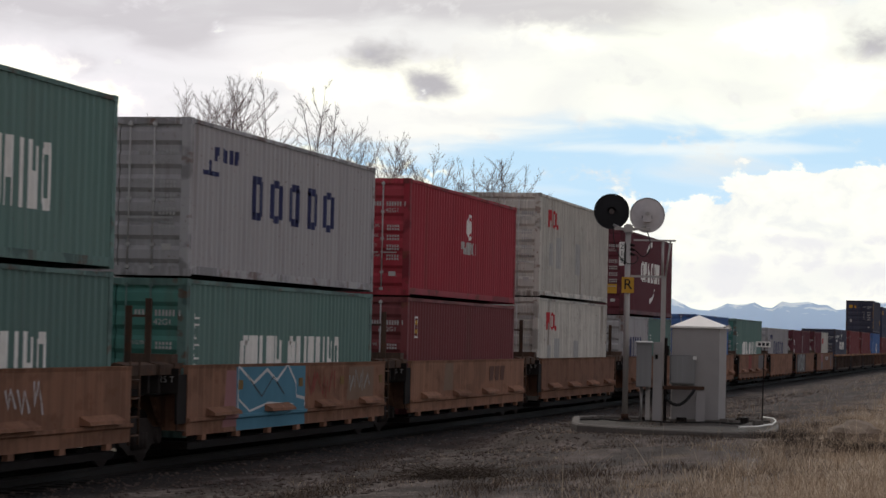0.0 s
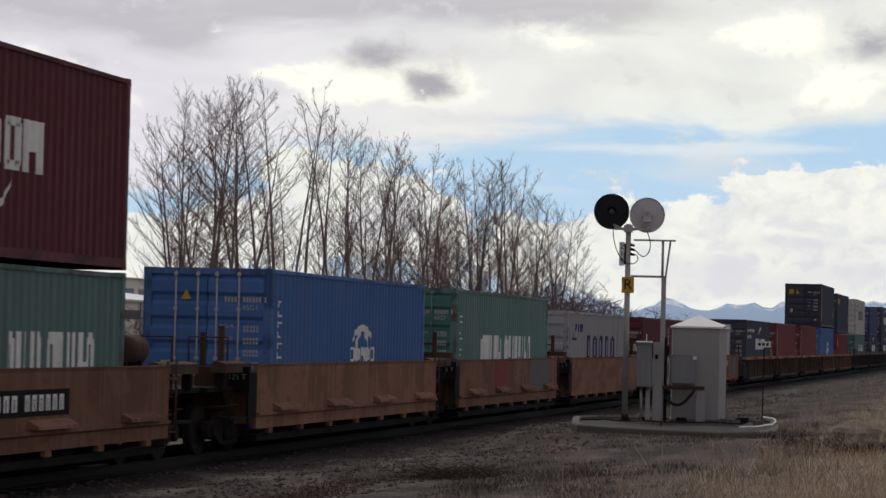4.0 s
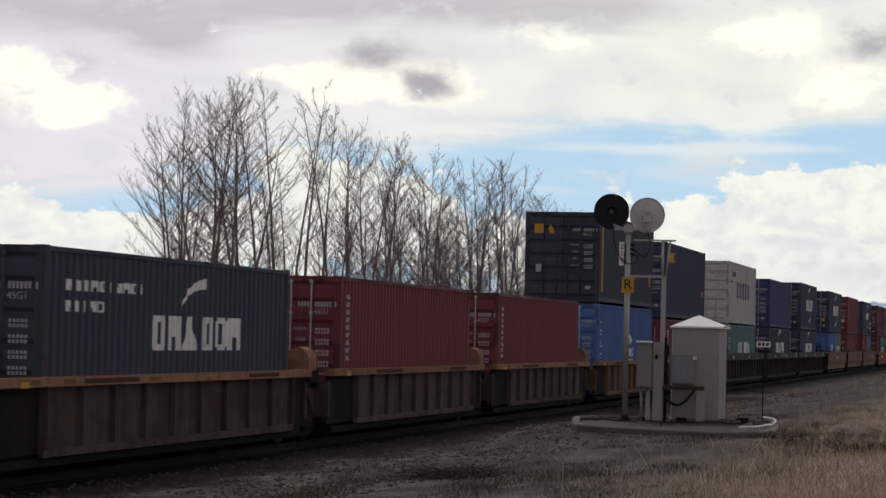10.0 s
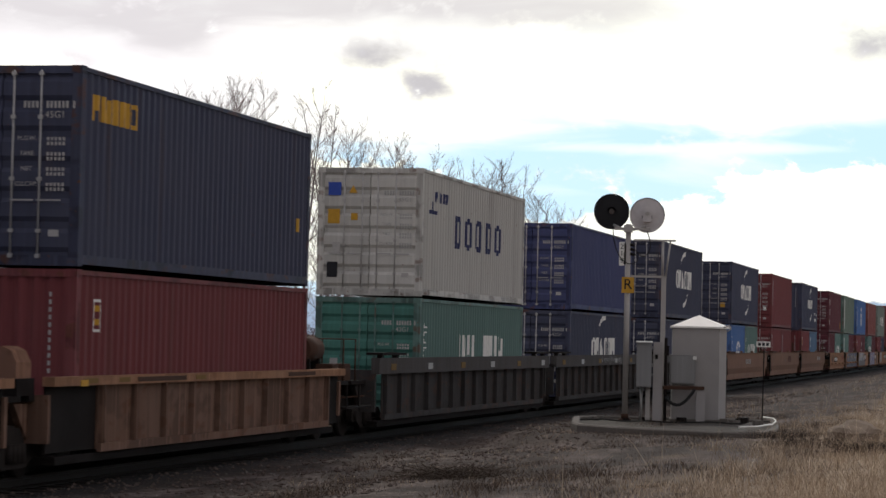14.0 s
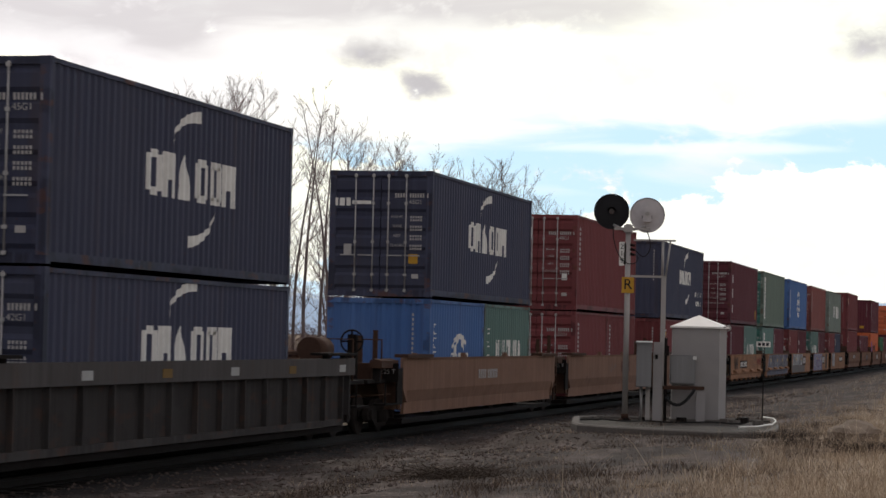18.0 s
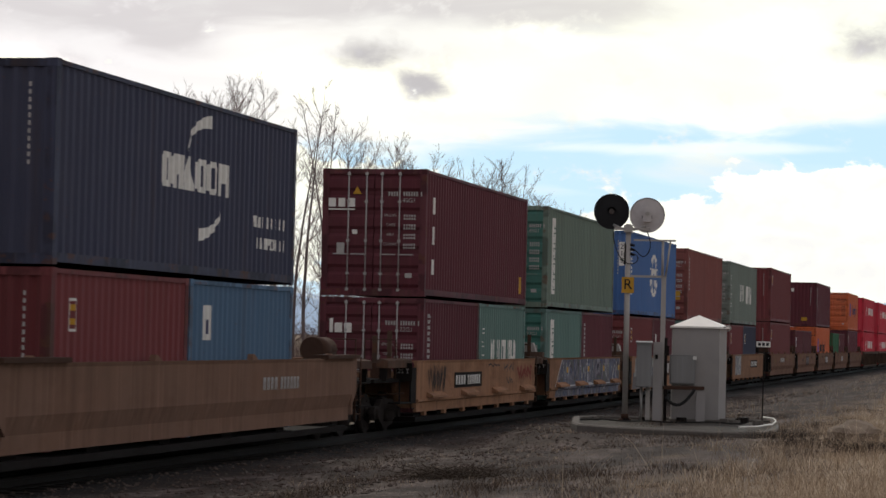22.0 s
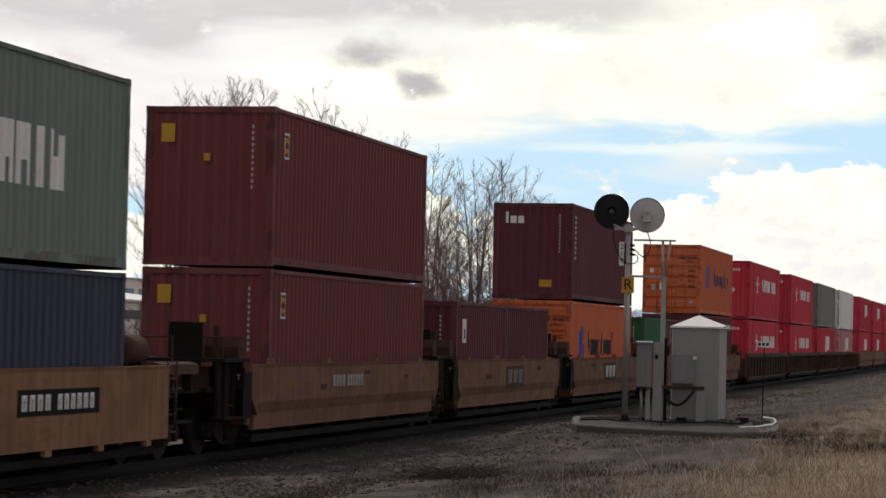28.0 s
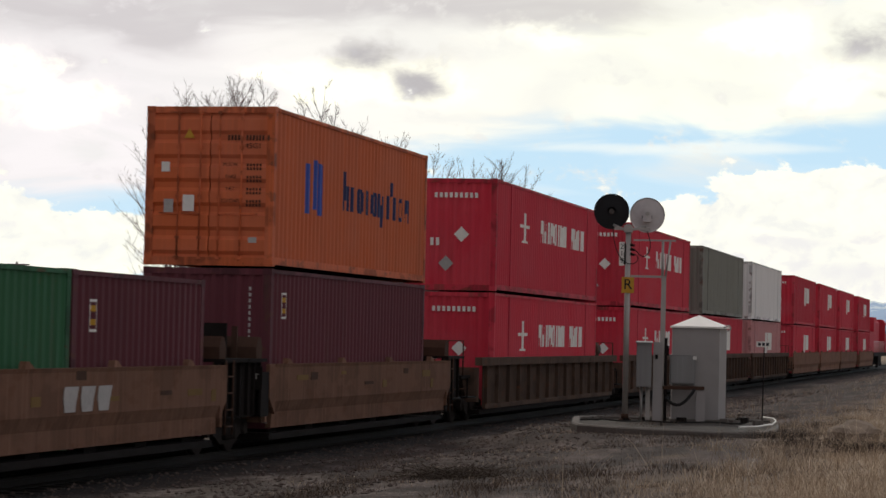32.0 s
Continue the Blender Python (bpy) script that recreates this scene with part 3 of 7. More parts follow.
def aspen(seed, base, reach, count, steep, fork, density):
    """A bare tree 10 m high: trunk or fork, ascending limbs, branches and twigs."""
    rng = random.Random(seed)
    wood, fine = Build(), Build()
    stems = []
    if fork:
        f0 = rng.uniform(0.12, 0.25)
        low = limb(wood, Vector((0, 0, -0.3)), Vector((0, 0, 1)), 10 * f0, 0.115, 3, 8, 0, 0.03, rng, 0.1)
        a0 = rng.uniform(0, 6.3)
        for k in range(fork):
            a = a0 + k * 2 * math.pi / fork + rng.uniform(-0.4, 0.4)
            tilt = rng.uniform(0.14, 0.26)
            stems.append((low[-1][1], Vector((math.cos(a) * tilt, math.sin(a) * tilt, 1)).normalized(), 10 * (1 - f0) * rng.uniform(0.86, 1.05), 0.07, f0))
    else:
        stems.append((Vector((0, 0, -0.3)), Vector((rng.uniform(-0.04, 0.04), rng.uniform(-0.04, 0.04), 1)).normalized(), 10.3, 0.078, 0.0))
    for p, d, length, r, f0 in stems:
        trunk = limb(wood, p, d, length, r, 16, 7, 0.012 if fork else 0.0, 0.04, rng, 0.96)
        for pa, pb, _, f, _ in trunk:
            h = f0 + (1 - f0) * f
            if h < base:
                continue
            t = (h - base) / (1 - base)
            prof = (0.5 + 0.5 * min(1, t / 0.25)) * (1 - t) ** 0.5 + 0.12
            for _ in range(int(count / len(stems) ** 0.5 + rng.random())):
                a = rng.uniform(0, 2 * math.pi)
                out_ = steep * (1.1 - 0.35 * t) * rng.uniform(0.7, 1.3)
                nd = Vector((math.cos(a) * out_, math.sin(a) * out_, 1)).normalized()
                ln = reach * prof * rng.uniform(0.6, 1.15) + 0.15
                at = pa.lerp(pb, rng.random())
                br = limb(fine, at, nd, ln, min(0.021, 0.005 + 0.0055 * ln), 7, 4, 0.045, 0.14, rng, 0.75)
                for qa, qb, de, g, r1 in br[::2 if ln < 0.6 else 1]:
                    for _ in range(2 if rng.random() < density else 1):
                        side = Vector((rng.uniform(-1, 1), rng.uniform(-1, 1), rng.uniform(-0.3, 0.5)))
                        n2 = (de + side * 0.9).normalized()
                        l2 = ln * 0.3 * (1.2 - 0.75 * g) * rng.uniform(0.5, 1.4) + 0.05
                        tw = limb(fine, qa.lerp(qb, rng.random()), n2, l2, 0.0045, 3, 3, 0.05, 0.16, rng, 0.3)
                        for ra_, rb_, df, _, _ in tw[1 if ln < 0.8 else 0:]:
                            side = Vector((rng.uniform(-1, 1), rng.uniform(-1, 1), rng.uniform(-0.3, 0.7)))
                            n3 = (df + side * 0.95).normalized()
                            limb(fine, ra_.lerp(rb_, rng.random()), n3, rng.uniform(0.4, 1.0) * (0.1 + 0.3 * l2), 0.0038, 2, 3, 0.05, 0.2, rng, 0.2)
    top = max(v_[2] for v_ in wood.v + fine.v)
    return wood.mesh("trunk"), fine.mesh("crown"), top


# height of the lowest limbs, reach, limbs a step, spread, stems, twigginess
TREE_SHAPES = {
    "B": [aspen(40, 0.14, 3.2, 2.0, 1.3, 3, 0.65), aspen(41, 0.14, 3.0, 2.1, 1.3, 2, 0.7), aspen(42, 0.16, 2.9, 2.6, 1.25, 0, 0.7)],
    "S": [aspen(50, 0.2, 1.9, 1.8, 1.1, 0, 0.2), aspen(51, 0.18, 2.1, 1.7, 1.15, 0, 0.25), aspen(52, 0.22, 1.7, 1.9, 1.05, 0, 0.2)],
    "D": [aspen(60, 0.06, 3.3, 2.1, 1.35, 2, 0.7), aspen(61, 0.08, 3.1, 2.8, 1.3, 0, 0.7), aspen(62, 0.06, 3.2, 2.0, 1.3, 3, 0.7)],
}

# x, y, height over the rail and habit of each tree: broad, slim or dense
TREES = [
    (102.5, 34.5, 10.4, "B"), (90.4, 30.5, 9.9, "B"), (108, 36, 13, "B"), (101.4, 33, 12.5, "B"), (99.5, 32, 12.3, "B"),
    (99.2, 31.5, 12.3, "B"), (111.3, 34.5, 13.4, "B"), (100.4, 30.5, 12.2, "S"), (122.4, 36, 14.7, "S"), (114.9, 33, 12.6, "S"),
    (113.5, 32, 13.7, "S"), (113.8, 31.5, 12.8, "S"), (126.6, 34.5, 14.2, "S"), (114.3, 30.5, 11.7, "S"), (136.9, 36, 13.9, "B"),
    (128.2, 33, 12.4, "S"), (125.9, 32, 12.5, "B"), (126.7, 31.5, 12.3, "B"), (141.4, 34.5, 13.1, "S"), (127.9, 30.5, 11.7, "B"),
    (155.6, 36, 12.8, "D"), (146.9, 33, 10.7, "D"), (146, 32, 11.2, "D"), (148, 31.5, 12.3, "D"), (165.1, 34.5, 13.5, "S"), (149.2, 30.5, 12.7, "D"),
    (180.9, 36, 14.2, "D"), (171.4, 33, 12.9, "D"), (171.8, 32, 11.9, "D"), (174.6, 31.5, 11.4, "D"), (196.3, 34.5, 10.9, "D"), (179, 30.5, 8.8, "D"),
    (106.9, 36, 8.4, "S"), (105.9, 33, 9.1, "S"), (107.7, 32, 9.7, "S"), (108.8, 31.5, 9.3, "S"), (128.1, 34.5, 10.6, "S"), (117.7, 30.5, 9.1, "D"),
    (146.2, 36, 10.8, "D"), (140.7, 33, 9.9, "D"), (140.7, 32, 8.9, "D"), (145.9, 31.5, 9.9, "D"), (166.9, 34.5, 11, "D"), (156.2, 30.5, 10.1, "D"),
    (191.2, 36, 10.6, "D"),
    (150, 40, 9.5, "D"), (157, 39, 9.2, "D"), (163, 41, 10.2, "D"), (169, 39, 10, "D"), (176, 40, 10.4, "D"), (183, 41, 9.6, "D"), (190, 39, 9.4, "D"),
    (201, 40, 8.8, "D"), (143, 39, 9.2, "D"), (136, 40, 9.4, "D"), (129, 38, 8.8, "D"), (207, 38, 7.4, "D")]
HABIT = {"B": "broad bare aspen with ascending limbs and fine twigs", "S": "slim bare aspen with a straight grey trunk", "D": "densely twigged bare tree, brown and tangled"}
for i, (x, y, h, habit) in enumerate(TREES):
    tm, bm_, top = TREE_SHAPES[habit][i % 3]
    gz = ground_z(x, y)
    s = (h * (1.04 if habit == "D" else 1.02) - gz) / top
    ob = thing("aspen_tree", HABIT[habit], "tree", group="trees behind the railway line")
    ob.matrix_basis = pose(x, y, gz, 0, 0, i * 67) @ Matrix.Scale(s, 4)
    part("trunk", tm, BARK, ob)
    part("crown", bm_, TWIG, ob)


def shrub(seed):
    rng = random.Random(seed)
    b = Build()
    for _ in range(46):
        p = Vector((rng.gauss(0, 0.5), rng.gauss(0, 0.5), 0))
        d = Vector((rng.gauss(0, 0.35), rng.gauss(0, 0.35), 1)).normalized()
        for k in range(5):
            q = p + d * rng.uniform(0.35, 0.7)
            b.tube(p, q, 0.022 - 0.003 * k, 0.019 - 0.003 * k, 3, False)
            for _ in range(3):
                w = Vector((rng.uniform(-1, 1), rng.uniform(-1, 1), rng.uniform(0, 1)))
                b.tube(q, q + w * 0.5, 0.011, 0.006, 3, False)
            p, d = q, (d + Vector((rng.gauss(0, 0.2), rng.gauss(0, 0.2), 0.1))).normalized()
    return b.mesh("stems")


SHRUBS = [shrub(s) for s in range(3)]
rng = random.Random(5)
for i in range(40):
    x, y = 96 + i * 2.9 + rng.uniform(-2, 2), 29 + rng.uniform(0, 6)
    s = rng.uniform(0.8, 1.35) * (1.25 if i > 16 else 0.7)
    ob = thing("bare_shrub", "leafless reddish-brown shrub at the foot of the trees", "shrub", pose(x, y, ground_z(x, y), 0, 0, i * 50) @ Matrix.Diagonal((1.3 * s, 1.3 * s, s * 1.1, 1)), "shrubs under the trees")
    part("crown", SHRUBS[i % 3], TWIG, ob)


# ---- industrial buildings behind the line ----
def shed(x0, x1, y0, y1, eave, ridge_h, name, label, wallmat, roofmat):
    ob = thing(name, label, "building", pose(x0, y0, ground_z(x0, y0)))
    w, d = x1 - x0, y1 - y0
    part("wall", Build().box(0, w, 0, 0.25, 0, eave), wallmat, ob)
    part("wall", Build().box(0, w, d - 0.25, d, 0, eave), wallmat, ob)
    for xx in (0, w - 0.25):
        part("gable", Build().prism([(0.25, 0), (d - 0.25, 0), (d - 0.25, eave), (d / 2, ridge_h), (0.25, eave)], xx, xx + 0.25), wallmat, ob)
    part("roof", Build().prism([(-0.3, eave), (-0.3, eave + 0.15), (d / 2, ridge_h + 0.18), (d + 0.3, eave + 0.15), (d + 0.3, eave), (d / 2, ridge_h)], -0.3, w + 0.3), roofmat, ob)
    return ob


CREAM_WALL = paint("cream_metal_cladding", (0.74, 0.71, 0.64), wear=0.25, rust=0.2)
BAND = plain("dark_grey_cladding_band", (0.09, 0.09, 0.09), 0.6)
ROOF = plain("pale_metal_roofing", (0.62, 0.62, 0.61), 0.5, 0.2, 3.0)
hall = shed(120, 192, 62, 84, 3.85, 4.95, "industrial_hall", "long cream metal-clad hall with a dark band", CREAM_WALL, ROOF)
part("band", Build().box(-0.03, 72.03, -0.06, 0.0, 2.6, 3.25), BAND, hall, "dark grey cladding band under the eave")
for k in range(7):
    part("downpipe", Build().box(8 + k * 9.5, 8.5 + k * 9.5, -0.12, -0.06, 0, 3.85), STEEL, hall)
works = shed(150, 300, 92, 120, 7.2, 8.0, "factory_building", "long pale factory building with a row of windows", CREAM_WALL, ROOF)
GLASS_DARK = plain("dark_window_glass", (0.05, 0.06, 0.07), 0.15, 0, 2.0)
for k in range(24):
    part("window", Build().box(2 + k * 6, 6.5 + k * 6, -0.05, 0.0, 5.2, 6.2), GLASS_DARK, works)
for k, (vx, vy) in enumerate(((30, 8), (43, 9), (64, 8))):
    vent = thing("roof_vent", "round grey vent on the hall's roof", "vent", pose(120 + vx, 62 + vy, ground_z(120, 62) + 4.5))
    part("stack", Build().tube((0, 0, -0.6), (0, 0, 0.6), 0.45, n=12), STEEL, vent)
    part("cowl", Build().tube((0, 0, 0.6), (0, 0, 1.0), 0.7, 0.3, 12), STEEL, vent)
pole = thing("utility_pole", "wooden utility pole with two crossarms", "pole", pose(216, 88, ground_z(216, 88)))
part("shaft", Build().tube((0, 0, 0), (0, 0, 7.7), 0.16, 0.11), BARK, pole)
for z in (6.9, 7.4):
    part("crossarm", Build().box(-0.06, 0.06, -1.2, 1.2, z, z + 0.12), BARK, pole)


# ---- signal and its equipment on a gravel pad ----
SX, SY, SZ, SA = 57.843, 8.765, 0.28, -81.4
pad = thing("signal_pad", "raised gravel pad edged with a concrete kerb", "pad", pose(SX, SY, SZ, 0, 0, SA), kind="structure")
GRAVEL = plain("grey_gravel", (0.075, 0.068, 0.06), 0.95, 0, 18.0, 0.6)
kerb_line = [(-1.05, -3.4), (-0.9, -4.8), (-0.1, -5.9), (1.0, -6.7), (1.95, -7.3), (2.7, -7.0), (3.1, -4.6), (3.35, -0.8), (3.45, 1.5), (2.7, 1.9), (-0.7, 1.5), (-1.1, 0.6)]
part("gravel_fill", Build().prism(kerb_line, -0.4, -0.015, "z"), GRAVEL, pad)
for (ax, ay), (bx, by) in zip(kerb_line, kerb_line[1:] + kerb_line[:1]):
    d = Vector((bx - ax, by - ay, 0))
    ln, ang = d.length, math.degrees(math.atan2(d.y, d.x))
    part("kerb", Build().prism([(-0.09, -0.35), (0.09, -0.35), (0.09, 0.03), (0.06, 0.06), (-0.06, 0.06), (-0.09, 0.03)], -0.03, ln + 0.03),
         CONCRETE, pad, "", pose(ax, ay, 0, 0, 0, ang))
part("white_pipe", Build().path([(2.35, -5.3, 0.09), (2.75, -4.9, 0.1), (3.12, -3.6, 0.11), (3.33, -1.4, 0.11), (3.38, 0.3, 0.12), (3.2, 1.3, 0.12)], 0.022), MARK_WHITE, pad, "thin white plastic pipe along the edge")
part("loose_cable", Build().path([(-1.0, -1.0, 0.03), (-0.5, -0.8, 0.05), (0.0, -1.3, 0.03), (0.5, -0.9, 0.04), (1.2, -1.4, 0.03), (1.9, -0.9, 0.05), (2.6, -1.2, 0.03)], 0.018), RUBBER, pad, "loose black cable")
rng = random.Random(3)
for k in range(14):
    rx_, ry_, rr = rng.uniform(-0.9, 3.0), rng.uniform(-2.5, 1.8), rng.uniform(0.05, 0.13)
    part("stone", Build().prism([(rr * math.cos(q) * rng.uniform(0.7, 1.2), rr * math.sin(q) * rng.uniform(0.7, 1.2)) for q in np.linspace(0, 5.3, 7)], -0.02, rr * 0.8, "z"), CONCRETE if k % 3 else DARK, pad, "", pose(rx_, ry_, 0))

signal = thing("railway_signal", "searchlight signal with two round targets on a steel mast", "signal", pose(SX, SY, SZ, 0, 0, SA))
MATT_BLACK = plain("matt_black_target", (0.018, 0.018, 0.02), 0.6)
TARGET_BACK = plain("grey_white_target_back", (0.55, 0.52, 0.52), 0.6, 0.1, 5.0, 0.5)
part("mast", Build().tube((0, 0, 0), (0, 0, 4.47), 0.07, 0.062, 12), GALV, signal)
part("foot", Build().box(-0.14, 0.14, -0.14, 0.14, 0, 0.05).tube((0, 0, 0.05), (0, 0, 0.16), 0.085, n=12), RUSTY, signal)
part("bracket", Build().box(-0.32, 0.5, -0.04, 0.04, 4.33, 4.39).box(-0.1, 0.1, -0.1, 0.1, 4.28, 4.44).tube((-0.35, 0, 4.45), (-0.1, 0, 4.34), 0.03).tube((0.4, 0, 4.42), (0.1, 0, 4.34), 0.03), GALV, signal)


def disc(cx, cz, y, r, thick):
    """A shallow dish with a rolled rim, seen from the front."""
    b = Build()
    n_ = 40
    for r0, r1, y0, y1 in ((0.0, 0.35 * r, y - 0.02, y - 0.018), (0.35 * r, 0.93 * r, y - 0.018, y), (0.93 * r, r, y, y - 0.03), (r, r, y - 0.03, y + thick)):
        for i in range(n_):
            a, c = 2 * math.pi * i / n_, 2 * math.pi * (i + 1) / n_
            q = [(cx + rr * math.cos(w), yy, cz + rr * math.sin(w)) for rr, yy, w in ((r0, y0, a), (r1, y1, a), (r1, y1, c), (r0, y0, c))]
            b.face(q[1:] if r0 == 0 else q, True)
    b.face([(cx + r * math.cos(2 * math.pi * i / n_), y + thick, cz + r * math.sin(2 * math.pi * i / n_)) for i in range(n_)])
    return b


near = part("target", disc(-0.39, 4.75, 0.02, 0.405, 0.05), MATT_BLACK, signal, "matt black round target facing the viewer")
LENS = bpy.data.materials.new("unlit_red_lens")
nt_, n_, l_, b_ = nodes_of(LENS)
b_.inputs["Base Color"].default_value, b_.inputs["Roughness"].default_value = (0.03, 0.006, 0.006, 1), 0.2
part("lens", Build().tube((-0.39, -0.03, 4.75), (-0.39, 0.0, 4.75), 0.06, n=16), LENS, near, "dark red glass lens")
part("hood", Build().prism([(-0.39 + 0.11 * math.cos(a), 4.75 + 0.11 * math.sin(a)) for a in np.linspace(0.2, 2.94, 9)] + [(-0.39 + 0.098 * math.cos(a), 4.75 + 0.098 * math.sin(a)) for a in np.linspace(2.94, 0.2, 9)], -0.26, 0.0, "y"), MATT_BLACK, near)
far_t = part("target", disc(0.42, 4.68, 0.0, 0.4, 0.05), TARGET_BACK, signal, "weathered grey-white back of the second target")
part("lamp_housing", Build().prism([(0.32, 4.52), (0.5, 4.52), (0.52, 4.6), (0.5, 4.8), (0.46, 4.86), (0.36, 4.86), (0.31, 4.78)], -0.22, 0.0, "y"), TARGET_BACK, far_t)
part("lamp_cap", Build().tube((0.42, -0.27, 4.7), (0.42, -0.22, 4.7), 0.05, n=14), GALV, far_t)
part("hinge", Build().box(0.3, 0.33, -0.15, -0.05, 4.6, 4.66), DARK, far_t)
part("hinge", Build().box(0.5, 0.53, -0.15, -0.05, 4.6, 4.66), DARK, far_t)


part("cable", Build().path([(-0.35, -0.06, 4.34), (-0.33, -0.06, 4.12), (-0.275, -0.07, 3.91), (-0.2, -0.08, 3.75), (-0.12, -0.09, 3.64), (0.0, -0.1, 3.565), (0.12, -0.1, 3.565), (0.2, -0.09, 3.61), (0.23, -0.07, 3.7), (0.2, -0.05, 3.76), (0.13, -0.02, 3.79)], 0.011), RUBBER, signal)
part("cable", Build().path([(0.43, -0.06, 4.3), (0.47, -0.06, 4.18), (0.5, -0.06, 4.05), (0.5, -0.06, 3.93), (0.465, -0.06, 3.82), (0.4, -0.06, 3.75), (0.33, -0.06, 3.735), (0.25, -0.05, 3.78), (0.2, -0.04, 3.85), (0.13, -0.02, 3.9)], 0.011), RUBBER, signal)
for z in (3.79, 3.9, 4.0):
    part("cable_gland", Build().tube((0.05, -0.02, z), (0.15, -0.03, z - 0.02), 0.035, 0.025, 8), DARK, signal)
number = part("figure_plate", Build().box(-0.2, -0.08, -0.05, -0.03, 3.52, 4.06), MARK_WHITE, signal, "white plate with stacked black figures")
part("plate_backing", Build().box(-0.1, -0.05, -0.05, 0.0, 3.55, 4.03), DARK, signal)
rplate = part("letter_plate", Build().box(-0.13, 0.15, -0.115, -0.095, 2.9, 3.26), MARK_YELLOW, signal, "yellow plate with a black letter")


def letters(txt, size, mat, parent, m, name="lettering", label=""):
    cu = bpy.data.curves.new("text", "FONT")
    cu.body, cu.size, cu.align_x, cu.align_y, cu.extrude = txt, size, "CENTER", "CENTER", 0.002
    tmp = new("text", cu)
    me = bpy.data.meshes.new_from_object(tmp)
    bpy.data.objects.remove(tmp)
    bpy.data.curves.remove(cu)
    me.materials.clear()
    return part(name, me, mat, parent, label, m)


letters("R", 0.34, MARK_BLACK, rplate, pose(0.01, -0.118, 3.085, 90))
for ch, z in (("2", 3.95), ("1", 3.79), ("9", 3.63)):
    letters(ch, 0.16, MARK_BLACK, number, pose(-0.14, -0.053, z, 90))

arm = thing("steel_post", "galvanised steel post with two horizontal braces", "post", pose(SX, SY, SZ, 0, 0, SA))
part("shaft", Build().box(0.77, 0.88, 0.0, 0.08, 0, 3.3), GALV, arm)
part("fork", Build().tube((0.79, 0.04, 3.25), (0.79, 0.04, 4.1), 0.03).tube((0.86, 0.04, 3.25), (0.96, 0.04, 4.1), 0.022), GALV, arm)
part("top_bar", Build().box(0.12, 1.08, 0.0, 0.06, 4.09, 4.13), GALV, arm)
part("brace", Build().box(0.07, 0.86, 0.0, 0.06, 3.26, 3.31), GALV, arm)

CABINET = paint("light_grey_cabinet_paint", (0.21, 0.21, 0.21), wear=0.25, rust=0.15)
cab = thing("junction_cabinet", "light grey steel junction cabinet on a channel post", "cabinet", pose(SX, SY, SZ, 0, 0, SA))
part("post", Build().box(0.46, 0.56, -0.3, -0.2, 0, 0.8).box(0.5, 0.53, -0.34, -0.3, 0, 0.95), GALV, cab)
body = part("body", Build().box(0.24, 0.58, -0.5, -0.15, 0.78, 1.76), CABINET, cab)
part("door", Build().box(0.255, 0.565, -0.525, -0.5, 0.8, 1.74), CABINET, cab)
part("lid", Build().prism([(-0.56, 1.76), (-0.12, 1.76), (-0.12, 1.82), (-0.56, 1.79)], 0.22, 0.6), CABINET, cab)
part("conduit", Build().tube((0.36, -0.3, 0), (0.36, -0.3, 0.8), 0.03), STEEL, cab)
col = thing("channel_post", "broad grey steel channel carrying the signal cables", "post", pose(SX, SY, SZ, 0, 0, SA))
part("channel", Build().box(0.62, 0.82, -0.35, -0.1, 0, 1.8), ALU, col)
part("latch", Build().box(0.88, 0.97, -0.4, -0.3, 1.5, 1.72), DARK, col)
part("latch", Build().box(0.66, 0.72, -0.4, -0.35, 1.42, 1.52), DARK, col)
part("conduit", Build().tube((0.9, -0.2, 0), (0.9, -0.2, 1.9), 0.035), DARK, col)

house = thing("signal_bungalow", "grey metal signal bungalow with a white pyramid roof", "equipment hut", pose(SX, SY, SZ, 0, 0, SA))
part("body", Build().prism([(1.06, 0.3), (2.12, 0.3), (2.3, 0.75), (2.3, 1.6), (1.06, 1.6)], 0.06, 2.14, "z"), ALU, house)
part("base", Build().box(1.02, 2.34, 0.27, 1.64, -0.02, 0.06), CONCRETE, house)
roof_b = Build()
e_ = [(1.02, 0.24), (2.16, 0.24), (2.36, 0.7), (2.36, 1.66), (1.02, 1.66)]
for (ax, ay), (bx, by) in zip(e_, e_[1:] + e_[:1]):
    roof_b.face([(ax, ay, 2.14), (bx, by, 2.14), (bx, by, 2.18), (ax, ay, 2.18)])
    roof_b.face([(ax, ay, 2.18), (bx, by, 2.18), (1.66, 0.95, 2.44)])
roof_b.face([(x, y, 2.14) for x, y in reversed(e_)])
part("roof", roof_b, plain("white_roof_paint", (0.88, 0.85, 0.8), 0.5, 0, 4.0, 0.15), house, "white-painted pyramid roof")
part("lifting_eye", Build().path([(2.2, 0.35, 2.16), (2.34, 0.35, 2.22), (2.38, 0.35, 2.14), (2.3, 0.35, 2.08)], 0.018), GALV, house)
meter = thing("meter_box", "small grey box with a white tag fixed to the hut", "box", pose(SX, SY, SZ, 0, 0, SA))
part("body", Build().box(1.0, 1.58, 0.02, 0.3, 0.86, 1.52), CABINET, meter)
part("door", Build().box(1.03, 1.55, -0.005, 0.02, 0.89, 1.49), CABINET, meter)
part("tag", Build().box(1.52, 1.6, -0.03, -0.006, 1.42, 1.5), MARK_WHITE, meter, "small white tag")
bench = thing("pipe_stand", "rusty steel stand with a sagging black cable", "stand", pose(SX, SY, SZ, 0, 0, SA))
part("leg", Build().box(1.6, 1.8, -0.25, -0.1, 0, 0.74), ALU, bench)
part("beam", Build().box(0.84, 1.78, -0.28, -0.1, 0.74, 0.82), RUSTY, bench)
